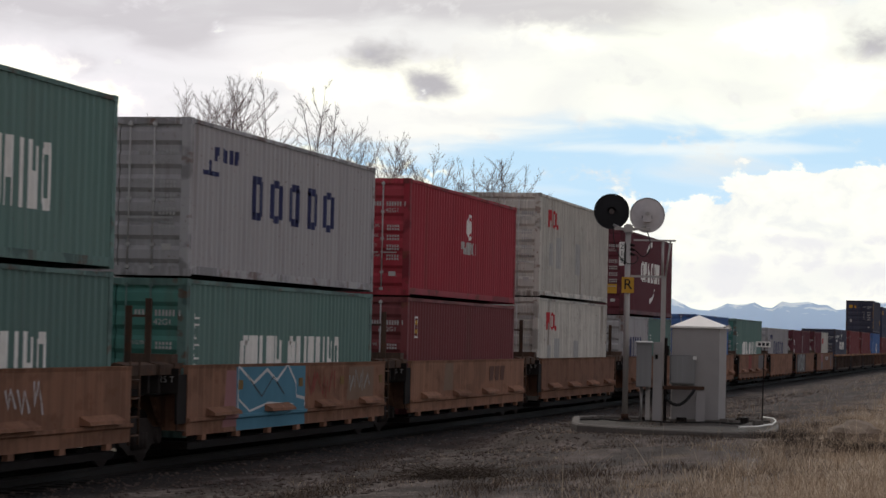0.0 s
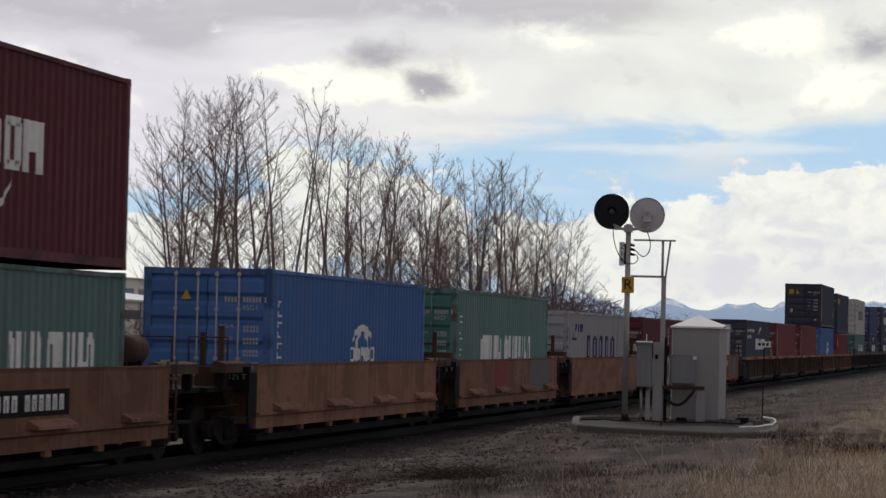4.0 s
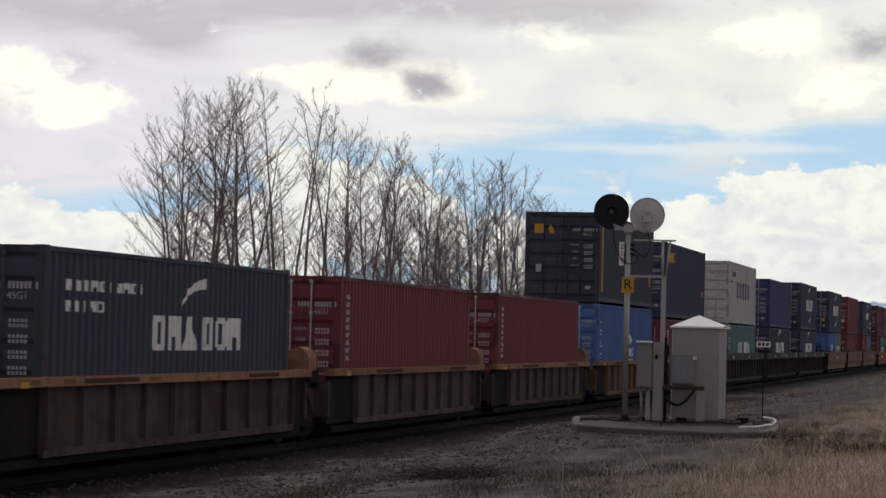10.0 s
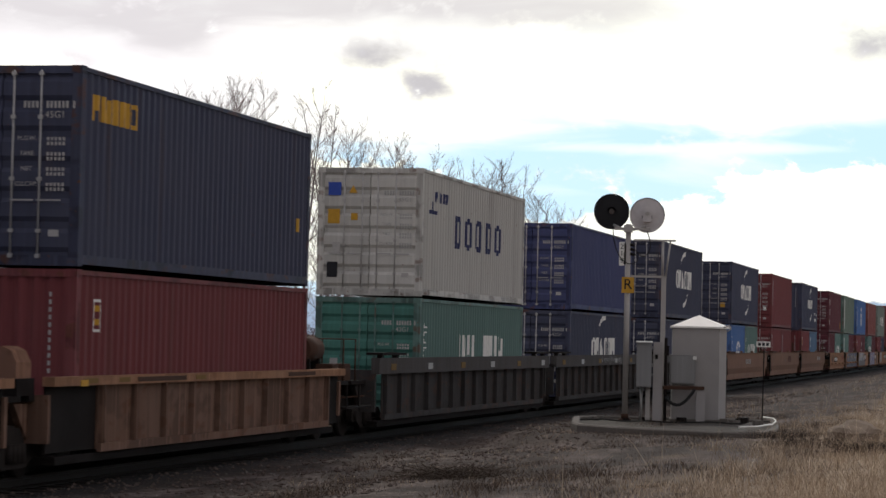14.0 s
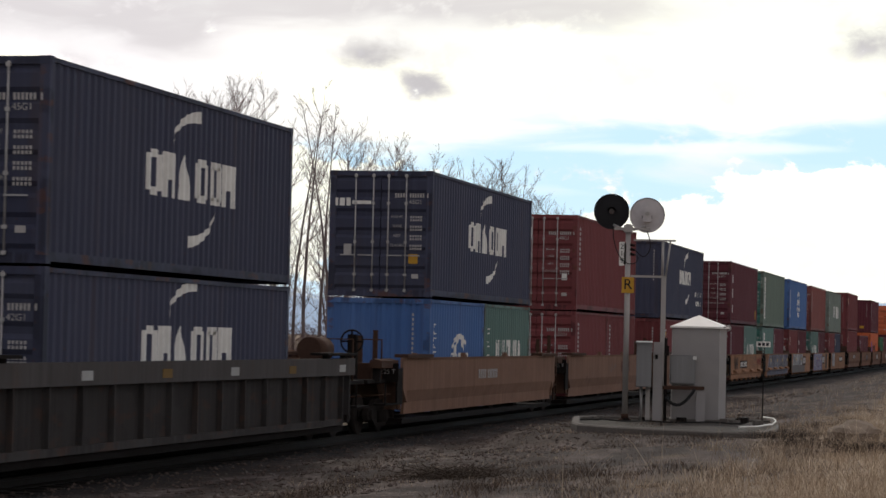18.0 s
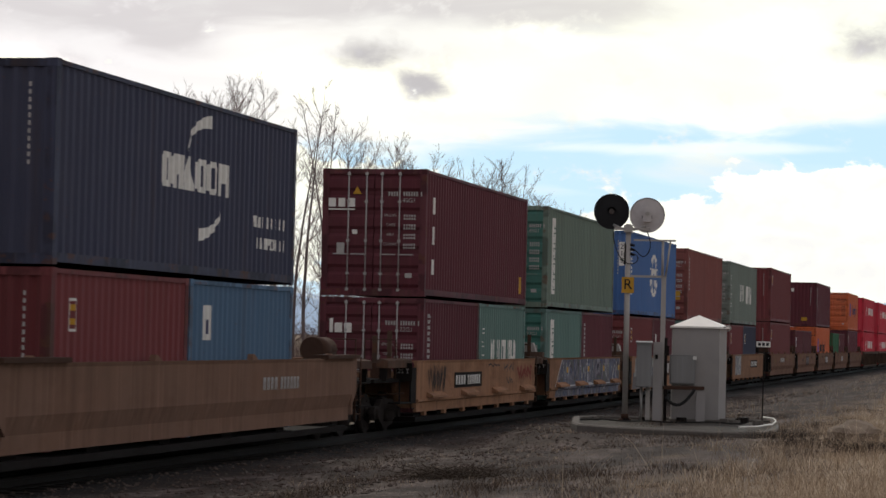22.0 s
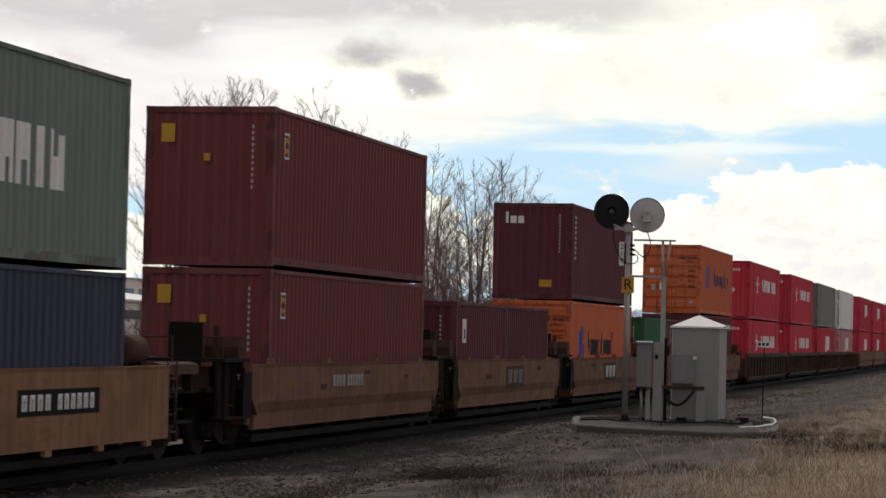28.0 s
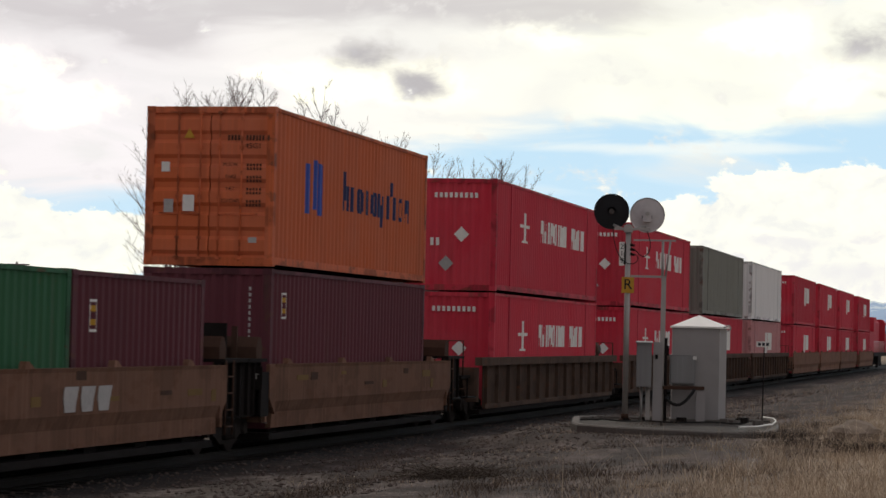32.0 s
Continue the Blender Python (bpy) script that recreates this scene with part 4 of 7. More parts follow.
part("cable", Build().path([(0.9 + 0.66 * i / 10, -0.3, 0.7 - 0.36 * math.sin(math.pi * (0.12 + 0.82 * i / 10)) + 0.12 * i / 10) for i in range(11)], 0.035, 8), RUBBER, bench)
rod = thing("marker_post", "thin dark marker post with a small white plate", "marker", pose(SX, SY, SZ - 0.1, 0, 0, SA))
part("rod", Build().tube((3.12, 0.4, -0.3), (3.14, 0.4, 1.9), 0.013), DARK, rod)
tag_ = part("plate", Build().box(2.96, 3.28, 0.36, 0.38, 1.84, 1.97), MARK_WHITE, rod, "small white plate with dark marks")
for k in range(3):
    part("plate_mark", Build().box(3.0 + k * 0.09, 3.06 + k * 0.09, 0.354, 0.359, 1.87, 1.94), MARK_BLACK, tag_)


# ---- shipping containers ----
# A container's own space: x from its front end back, y across (the seen side is -y), z up from its base.
HALF = 1.219
LENGTH = {20: 6.058, 40: 12.192, 53: 16.154}
HEIGHT = {"s": 2.591, "h": 2.896}


def rib_profile(length):
    """Offsets along a corrugated wall: (x, depth) from post to post."""
    a, e = 0.16, length - 0.16
    count = max(4, round((e - a) / 0.278))
    pitch = (e - a) / count
    pts = [(a, 0.012)]
    for i in range(count):
        s = a + i * pitch
        pts += [(s + 0.12 * pitch, 0.012), (s + 0.36 * pitch, 0.047), (s + 0.64 * pitch, 0.047), (s + 0.88 * pitch, 0.012)]
    pts.append((e, 0.012))
    return pts


def wall_mesh(length, height):
    b = Build()
    pr = rib_profile(length)
    for (xa, da), (xb, db) in zip(pr, pr[1:]):
        b.face([(xa, -HALF + da, 0.16), (xb, -HALF + db, 0.16), (xb, -HALF + db, height - 0.06), (xa, -HALF + da, height - 0.06)])
    return b.mesh("side_wall")


def end_mesh(height):
    b = Build()
    w = 2 * HALF - 0.3
    count = 9
    pts = [(-w / 2, 0.015)]
    for i in range(count):
        s = -w / 2 + i * w / count
        pts += [(s + 0.15 * w / count, 0.015), (s + 0.38 * w / count, 0.055), (s + 0.62 * w / count, 0.055), (s + 0.85 * w / count, 0.015)]
    pts.append((w / 2, 0.015))
    for (ya, da), (yb, db) in zip(pts, pts[1:]):
        b.face([(da, ya, 0.14), (da, ya, height - 0.1), (db, yb, height - 0.1), (db, yb, 0.14)])
    return b.mesh("end_wall")


def door_mesh(height):
    """One door leaf with its pressed ridges; y from 0 to its width."""
    w, z0, z1 = HALF - 0.13, 0.15, height - 0.12
    rows_ = 6
    ph = (z1 - z0) / rows_
    pr = [(0.09, z1), (0.09, z0), (0.05, z0)]
    for r in range(rows_):
        za = z0 + r * ph
        pr += [(0.05, za + 0.05), (0.004, za + 0.12), (0.004, za + ph - 0.12), (0.05, za + ph - 0.05)]
    pr.append((0.05, z1))
    return Build().prism(pr, 0.01, w, "y").mesh("door")


def rod_mesh(height):
    b = Build().tube((0, 0, 0.1), (0, 0, height - 0.07), 0.016, n=7)
    for z in (0.14, 0.5, 1.25, height - 0.75, height - 0.12):
        b.box(-0.022, 0.022, -0.036, 0.036, z - 0.028, z + 0.028)
    b.box(-0.04, -0.02, -0.02, 0.34, 0.93, 0.955)
    return b.mesh("lock_rod")


SHAPES = {}


def shapes(feet, tall):
    key = (feet, tall)
    if key not in SHAPES:
        L, H = LENGTH[feet], HEIGHT[tall]
        d = {"wall": wall_mesh(L, H), "end": end_mesh(H), "door": door_mesh(H), "rod": rod_mesh(H)}
        p = Build().box(0, 0.16, -HALF, -HALF + 0.15, 0.118, H - 0.118)
        d["post"] = p.mesh("corner_post")
        c = Build().box(-0.004, 0.178, -HALF - 0.004, -HALF + 0.162, 0, 0.118)
        d["casting"] = c.mesh("corner_casting")
        d["top"] = Build().box(0.16, L - 0.16, -HALF, -HALF + 0.06, H - 0.08, H - 0.012).mesh("top_rail")
        d["bottom"] = Build().box(0.16, L - 0.16, -HALF, -HALF + 0.05, 0.035, 0.17).mesh("bottom_rail")
        r = Build()
        k = int(L / 0.42)
        for i in range(k):
            xa, xb = 0.1 + (L - 0.2) * i / k, 0.1 + (L - 0.2) * (i + 1) / k
            za = H - (0.012 if i % 2 else 0.032)
            r.box(xa, xb, -HALF + 0.05, HALF - 0.05, H - 0.06, za)
        d["roof"] = r.mesh("roof")
        under = [(L - 0.1, 0.15), (0.1, 0.15), (0.1, 0.1)]
        for i in range(int(L / 0.9)):
            under += [(0.5 + i * 0.9, 0.1), (0.5 + i * 0.9, 0.045), (0.58 + i * 0.9, 0.045), (0.58 + i * 0.9, 0.1)]
        d["floor"] = Build().prism(under + [(L - 0.1, 0.1)], -HALF + 0.05, HALF - 0.05, "y").mesh("floor")
        d["header"] = Build().box(0.0, 0.1, -HALF + 0.15, HALF - 0.15, H - 0.12, H - 0.005).mesh("header")
        d["sill"] = Build().box(0.0, 0.1, -HALF + 0.15, HALF - 0.15, 0.0, 0.15).mesh("door_sill")
        d["mid"] = Build().box(-0.07, 0.07, -HALF - 0.012, -HALF + 0.1, 0.1, H - 0.02).mesh("stacking_post")
        SHAPES[key] = d
    return SHAPES[key]


FLIP = Matrix.Diagonal((1, -1, 1, 1))


def drape(length, pieces, lift=0.0):
    """Painted pieces that follow the corrugation of the seen wall: rectangles (x0, x1, z0, z1) or strips [(x, low, high), ...]."""
    pr = rib_profile(length)
    xs = [p[0] for p in pr]
    ds = [p[1] for p in pr]
    b = Build()
    for piece in pieces:
        strip = piece if isinstance(piece, list) else [(piece[0], piece[2], piece[3]), (piece[1], piece[2], piece[3])]
        sx, lo, hi = ([c[k] for c in strip] for k in range(3))
        cuts = sorted(set(sx) | {x for x in xs if sx[0] < x < sx[-1]})
        n = len(b.v)
        for x in cuts:
            y = -HALF - 0.006 - lift + float(np.interp(x, xs, ds))
            b.v += [(x, y, float(np.interp(x, sx, lo))), (x, y, float(np.interp(x, sx, hi)))]
        for k in range(len(cuts) - 1):
            b.f.append((n + 2 * k, n + 2 * k + 2, n + 2 * k + 3, n + 2 * k + 1))
            b.s.append(False)
    return b


def word(x, z, w, h, pattern, gap=0.16):
    """A row of plain blocks, no letters: o open ring, n notched block, u block notched below, t wedge, i bar, a number for that many mixed ones."""
    if isinstance(pattern, int):
        pattern = ("nuinoiunoi" * 2)[:pattern]
    out, step = [], w / len(pattern)
    for i, k in enumerate(pattern):
        a, c = x + i * step, x + (i + 1 - gap) * step
        t = (c - a) * 0.34
        if k == "o":
            out += [(a, a + t, z + h * 0.1, z + h * 0.9), (a + t * 0.5, c - t * 0.5, z + h * 0.82, z + h), (a + t * 0.5, c - t * 0.5, z, z + h * 0.18), (c - t, c, z + h * 0.1, z + h * 0.9)]
        elif k == "n":
            out += [(a, a + t, z, z + h), (a + t, c - t, z + h * 0.4, z + h), (c - t, c, z, z + h)]
        elif k == "u":
            out += [(a, a + t, z, z + h), (a + t, c - t, z, z + h * 0.55), (c - t, c, z, z + h * 0.92)]
        elif k == "t":
            out.append([(a, z, z + h * 0.12), ((a + c) / 2 - t * 0.3, z, z + h), ((a + c) / 2 + t * 0.3, z, z + h), (c, z, z + h * 0.12)])
        else:
            out.append((a + (c - a) * 0.2, a + (c - a) * 0.75, z, z + h))
    return out


def arc(x, z, rx, rz, a0, a1, w0, w1):
    """A curved stroke of changing width."""
    cols = []
    for i in range(15):
        f = i / 14
        a = radians(a0 + (a1 - a0) * f)
        w = w0 + (w1 - w0) * f
        cols.append((x + rx * math.cos(a), z + rz * math.sin(a) - w / 2, z + rz * math.sin(a) + w / 2))
    return [sorted(cols)]


def oval(x, z, rx, rz):
    return [[(x + rx * f, z - rz * math.sqrt(1 - f * f), z + rz * math.sqrt(1 - f * f)) for f in np.linspace(-1, 1, 17)]]


def globe(x, z, rx, rz):
    """Two curved caps with slanting ribs, and two rows of blocks across the middle."""
    pieces = []
    for s in (1, -1):
        cols = [(x + rx * f, *sorted((z + s * rz * math.sqrt(1 - f * f) * 0.8, z + s * rz * math.sqrt(1 - f * f)))) for f in np.linspace(-0.8, 0.8, 15)]
        pieces.append(cols)
        for c in (-0.36, 0.36):
            pieces.append(sorted((x + rx * (c * g), *sorted((z + s * rz * (0.98 - 0.42 * (g - 0.5)), z + s * rz * (0.72 - 0.5 * (g - 0.5))))) for g in (0.5, 0.8, 1.1, 1.5)))
    return pieces + word(x - rx, z - rz * 0.08, rx * 2.05, rz * 0.42, "oonoo", 0.12) + word(x - rx * 0.92, z - rz * 0.5, rx * 1.85, rz * 0.3, "iniuiniu", 0.2)


def column(x, z0, z1, w, count):
    """Small shapes stacked down the wall."""
    step = (z1 - z0) / count
    out = []
    for i in range(count):
        za = z0 + i * step
        out += [(x, x + w * 0.34, za, za + step * 0.62), (x + w * 0.34, x + w * (0.9 if i % 3 else 0.6), za + step * (0.4 if i % 2 else 0.05), za + step * (0.58 if i % 2 else 0.25))]
    return out


def livery(kind, L, H):
    """Painted marks of a kind: rows of (name, colour, rectangles)."""
    k = L / 12.192
    if kind == "ships":      # two long white words along the wall
        return [("wall_lettering", "w", word(3.1 * k, H * 0.36 - 0.2, 2.6 * k, 0.95, "oninu") + word(6.1 * k, H * 0.36 - 0.2, 3.6 * k, 0.95, "oninniuo")), ("wall_code", "w", column(0.5, 0.6, H - 0.5, 0.22, 9))]
    if kind == "fade":       # a worn word near the back
        return [("wall_lettering", "w", word(4.2 * k, H * 0.38, 2.0 * k, 0.8, "iuni", 0.3) + word(7.2 * k, H * 0.36, 2.4 * k, 0.85, "nniu", 0.12)), ("wall_code", "w", column(0.55, 0.5, H - 0.5, 0.2, 9))]
    if kind == "five":       # five spaced dark blue capitals, a small emblem near the front
        return [("wall_lettering", "b", word(3.5 * k, H * 0.42, 6.0 * k, 0.78, "ooooo", 0.4)), ("emblem", "b", word(1.4 * k, H * 0.76, 1.5 * k, 0.24, 4, 0.3) + [(0.7 * k, 1.6 * k, H * 0.66, H * 0.69), (1.1 * k, 1.2 * k, H * 0.66, H * 0.76)])]
    if kind == "swoosh":     # six white capitals between two curved strokes
        z = H * 0.42
        return [("wall_lettering", "w", word(4.2 * k, z, 2.2 * k, 0.72, "ont", 0.1) + word(6.6 * k, z, 2.2 * k, 0.72, "oon", 0.1)),
                ("curved_mark", "w", arc(6.9 * k, z + 0.85, 1.5 * k, 0.55, 180, 95, 0.04, 0.2) + arc(6.1 * k, z - 0.12, 1.5 * k, 0.55, 0, -85, 0.04, 0.2))]
    if kind == "swoosh2":
        z = H * 0.48
        return [("wall_lettering", "w", word(4.65 * k, z, 1.6 * k, 0.55, "ont", 0.06) + word(6.35 * k, z, 1.8 * k, 0.55, "oon", 0.06) + word(9.6 * k, z - 0.42, 2.1 * k, 0.2, 8, 0.3) + word(9.8 * k, z - 0.8, 1.9 * k, 0.2, 8, 0.3)),
                ("curved_mark", "w", arc(7.2 * k, z + 0.65, 1.3 * k, 0.55, 180, 95, 0.05, 0.22) + arc(6.4 * k, z - 0.2, 1.3 * k, 0.5, 0, -85, 0.05, 0.22))]
    if kind == "eco":
        z = H * 0.05 + 0.45
        return [("wall_lettering", "w", word(4.6 * k, 1.42, 2.3 * k, 0.55, "ont", 0.1) + word(7.1 * k, 1.42, 2.2 * k, 0.55, "oon", 0.1) + word(0.9 * k, 2.28, 3.4 * k, 0.16, 10, 0.3) + word(0.9 * k, 1.98, 1.6 * k, 0.16, 5, 0.3)), ("curved_mark", "w", arc(7.4 * k, 2.1, 1.3 * k, 0.42, 180, 95, 0.05, 0.18))]
    if kind == "globe":
        return [("globe_emblem", "w", globe(6.7 * k, H * 0.43, 1.0, 0.7)), ("wall_code", "w", column(0.55, 0.5, H - 0.5, 0.18, 10))]
    if kind == "bigglobe":
        return [("globe_emblem", "w", globe(6.2 * k, H * 0.52, 1.0, 0.78)), ("wall_code", "w", column(0.6, 0.7, H - 0.55, 0.2, 11))]
    if kind == "upright":    # an upright word at the front of the wall
        return [("wall_lettering", "d", column(0.6, H * 0.42, H - 0.3, 0.22, 9))]
    if kind == "strokes":
        return [("wall_lettering", "w", [(0.75, 0.98, H * 0.66, H - 0.6), (0.75, 0.95, H * 0.42, H * 0.56), (0.7, 0.95, H * 0.18, H * 0.3)]), ("wall_code", "y", [(L - 0.9, L - 0.7, 0.3, 0.75)])]
    if kind == "band":
        return [("white_band", "w", [(0.9, 1.45, 0.4, H - 0.3)]), ("wall_code", "G", [(xa, xb, za, zb) for xa, xb, za, zb in column(0.98, 0.5, H - 0.4, 0.44, 9)])]
    if kind == "stripe":     # yellow upright band
        return [("yellow_band", "y", [(0.55, 0.85, 0.35, H - 0.25)]), ("wall_code", "y", [(L - 0.9, L - 0.55, 0.75, 1.2)])]
    if kind == "corner":     # yellow word in the upper front corner
        return [("wall_lettering", "y", word(0.5, H - 0.75, 2.0, 0.38, 5, 0.1)), ("wall_code", "y", [(L - 0.8, L - 0.6, 1.0, 1.25)])]
    if kind == "kay":        # red emblem and grey patches of old lettering
        return [("red_emblem", "r", word(0.7, H - 0.78, 1.1, 0.38, "nuon", 0.05) if L < 7 else word(1.4, H - 0.9, 1.3, 0.5, "no", 0.06) + [(2.75, 2.95, H - 0.92, H - 0.78)]), ("painted_out_patch", "g", [] if L < 7 else [(1.6 * k, 2.2 * k, 0.9, 1.55), (2.7 * k, 3.6 * k, 0.85, 1.75), (6.0 * k, 6.9 * k, 0.75, 1.7)])]
    if kind == "emblem":
        return [("emblem", "w", oval(6.4, H * 0.69, 0.3, 0.32)), ("oval_stroke", "r", arc(6.42, H * 0.72, 0.17, 0.12, 175, 60, 0.05, 0.08) + arc(6.38, H * 0.66, 0.17, 0.12, -10, -120, 0.05, 0.08)), ("wall_lettering", "d", word(5.5, H * 0.43, 1.8, 0.3, 6, 0.2))]
    if kind == "mark":
        return [("mark_border", "w", [(0.72, 0.76, H - 0.9, H - 0.42), (0.76, 1.0, H - 0.46, H - 0.42), (0.76, 1.0, H - 0.9, H - 0.86), (1.0, 1.04, H - 0.9, H - 0.42)]), ("small_mark", "y", [(0.78, 0.98, H - 0.8, H - 0.71), (0.78, 0.98, H - 0.6, H - 0.51)])]
    if kind == "longword":      # blue emblem, then a long dark word
        z = H * 0.44
        return [("blue_emblem", "R", [(2.2, 2.55, z - 0.2, z + 0.75), (2.7, 3.0, z - 0.1, z + 0.85), (3.1, 3.4, z - 0.2, z + 0.8)]), ("wall_lettering", "b", word(4.9, z, 5.8, 0.5, "nioiouiion", 0.2) + [(4.9, 5.1, z + 0.5, z + 0.78), (8.0, 8.15, z - 0.2, z), (8.9, 9.1, z + 0.5, z + 0.8)])]
    if kind == "hyphen":
        z = 1.32
        return [("blue_emblem", "R", [(1.6, 1.98, z - 0.2, z + 0.66), (2.0, 2.3, z - 0.1, z + 0.82), (2.32, 2.6, z - 0.2, z + 0.3), (2.32, 2.5, z + 0.42, z + 0.82)]), ("wall_lettering", "k", word(3.2, z - 0.06, 5.0, 0.5, "nouooiiouo", 0.2) + [(3.2, 3.42, z + 0.44, z + 0.68), (5.9, 6.08, z + 0.44, z + 0.68), (8.0, 8.18, z + 0.44, z + 0.68)])]
    if kind == "tyre":       # emblem and two white words on a long red box
        return [("wall_lettering", "w", word(6.3, H * 0.52, 4.2, 0.62, 8, 0.1) + word(11.3, H * 0.52, 2.3, 0.62, 4, 0.12)), ("emblem", "w", [(3.4, 4.6, H * 0.62, H * 0.65), (3.8, 4.2, H * 0.5, H * 0.76), (3.5, 4.5, H * 0.48, H * 0.5)])]
    if kind == "square":
        return [("white_patch", "w", [(7.5, 8.6, H * 0.42, H * 0.8), (8.8, 11.0, H * 0.48, H * 0.8)])]
    if kind == "oval":
        return [("white_plate", "w", [(0.8, 1.2, H - 1.0, H - 0.42)]), ("wall_code", "b", [(0.92, 1.08, H - 0.9, H - 0.66)])]
    return []


def row_marks(y, z, w, h, count):
    """Small character-sized bars across the front end; y runs from the seen corner inwards."""
    s = w / count
    return [(y + i * s, y + i * s + 0.6 * s, z, z + h) for i in range(count)]


def front_marks(rects, depth=-0.004):
    b = Build()
    for y0, y1, z0, z1 in rects:
        b.face([(depth, y0 - HALF, z0), (depth, y0 - HALF, z1), (depth, y1 - HALF, z1), (depth, y1 - HALF, z0)])
    return b


CODES = {}


def code_mesh(txt):
    if txt not in CODES:
        tmp = letters(txt, 0.14 if "G" in txt and "." not in txt else 0.092, MARK_WHITE, None, None, "type_code")
        CODES[txt] = tmp.data
        bpy.data.objects.remove(tmp)
    return CODES[txt]


WORDS = {"green": "green", "olive": "olive green", "sage": "grey-green", "bottle": "dark green", "grey": "grey", "pale": "pale grey", "white": "cream-white",
         "red": "red", "scarlet": "bright red", "faded": "faded red", "maroon": "maroon", "oxide": "red-oxide", "brick": "brick-red", "blue": "blue", "sky": "light blue",
         "indigo": "indigo", "navy": "navy", "slate": "dark slate", "orange": "orange", "silver": "white", "drab": "drab grey"}


# marks on single front ends: (wagon position, lower 0 or upper 1) -> tone and rectangles (across from the seen corner, up)
BADGES = {
    (399.40, 1): [("w", [(1.67, 1.84, 2.02, 2.22), (1.9, 2.06, 2.02, 2.22), (2.12, 2.29, 2.02, 2.22), (1.67, 2.29, 1.95, 1.98)]), ("w", [(1.6, 1.72, 1.4, 1.5)])],
    (399.40, 0): [("w", [(1.68, 1.86, 1.78, 2.0), (1.9, 2.08, 1.78, 2.0), (2.12, 2.2, 1.78, 2.1)])],
    (513.35, 1): [("w", [(1.5, 1.68, 2.28, 2.5), (1.73, 1.92, 2.28, 2.5), (1.98, 2.06, 2.28, 2.62)]), ("y", [(0.62, 1.0, 0.36, 0.58)])],
    (481.65, 1): [("y", [(1.88, 2.14, 2.24, 2.58)]), ("y", [(1.2, 1.32, 1.9, 2.04)])],
    (481.65, 0): [("y", [(1.88, 2.14, 2.24, 2.58)]), ("y", [(1.2, 1.32, 1.9, 2.04)])],
    (376.50, 1): [("y", [(1.16, 1.44, 0.55, 0.9)]), ("y", [(1.18, 1.34, 2.1, 2.26)])],
    (337.30, 1): [("w", [(1.94, 2.04, 2.08, 2.26), (2.08, 2.2, 2.08, 2.26), (2.24, 2.3, 2.08, 2.26)]), ("y", [(0.32, 0.54, 0.76, 0.98)]), ("w", [(1.45, 1.9, 2.12, 2.2)])],
    (86.50, 1): [("y", [(0.24, 0.62, 0.7, 1.02)])],
    (446.30, 1): [("y", [(0.3, 0.62, 0.8, 1.15)])],
    (357.00, 1): [("w", [(1.4, 1.72, 2.16, 2.5)]), ("w", [(0.3, 0.46, 0.9, 1.1), (1.95, 2.14, 0.85, 1.15)])],
    (236.40, 1): [("y", [(1.85, 2.15, 2.2, 2.5)]), ("y", [(1.5, 1.66, 2.2, 2.34)])],
    (544.90, 1): [("w", [(1.98, 2.14, 1.7, 1.88)]), ("w", [(1.5, 1.72, 0.98, 1.28)])],
    (273.75, 1): [("R", [(1.9, 2.2, 2.26, 2.56)]), ("y", [(1.92, 2.2, 1.62, 1.95), (1.5, 1.66, 1.7, 1.86)]), ("k", [(1.95, 2.2, 0.4, 0.75)])],
    (565.05, 1): [("y", [(1.95, 2.2, 1.9, 2.2)]), ("y", [(1.95, 2.2, 0.2, 0.5)])],
    (565.05, 0): [("y", [(1.95, 2.2, 1.9, 2.2)])],
    (252.20, 1): [("y", [(1.6, 1.8, 0.4, 0.6)]), ("w", [(1.5, 1.75, 1.1, 1.4)])],
}


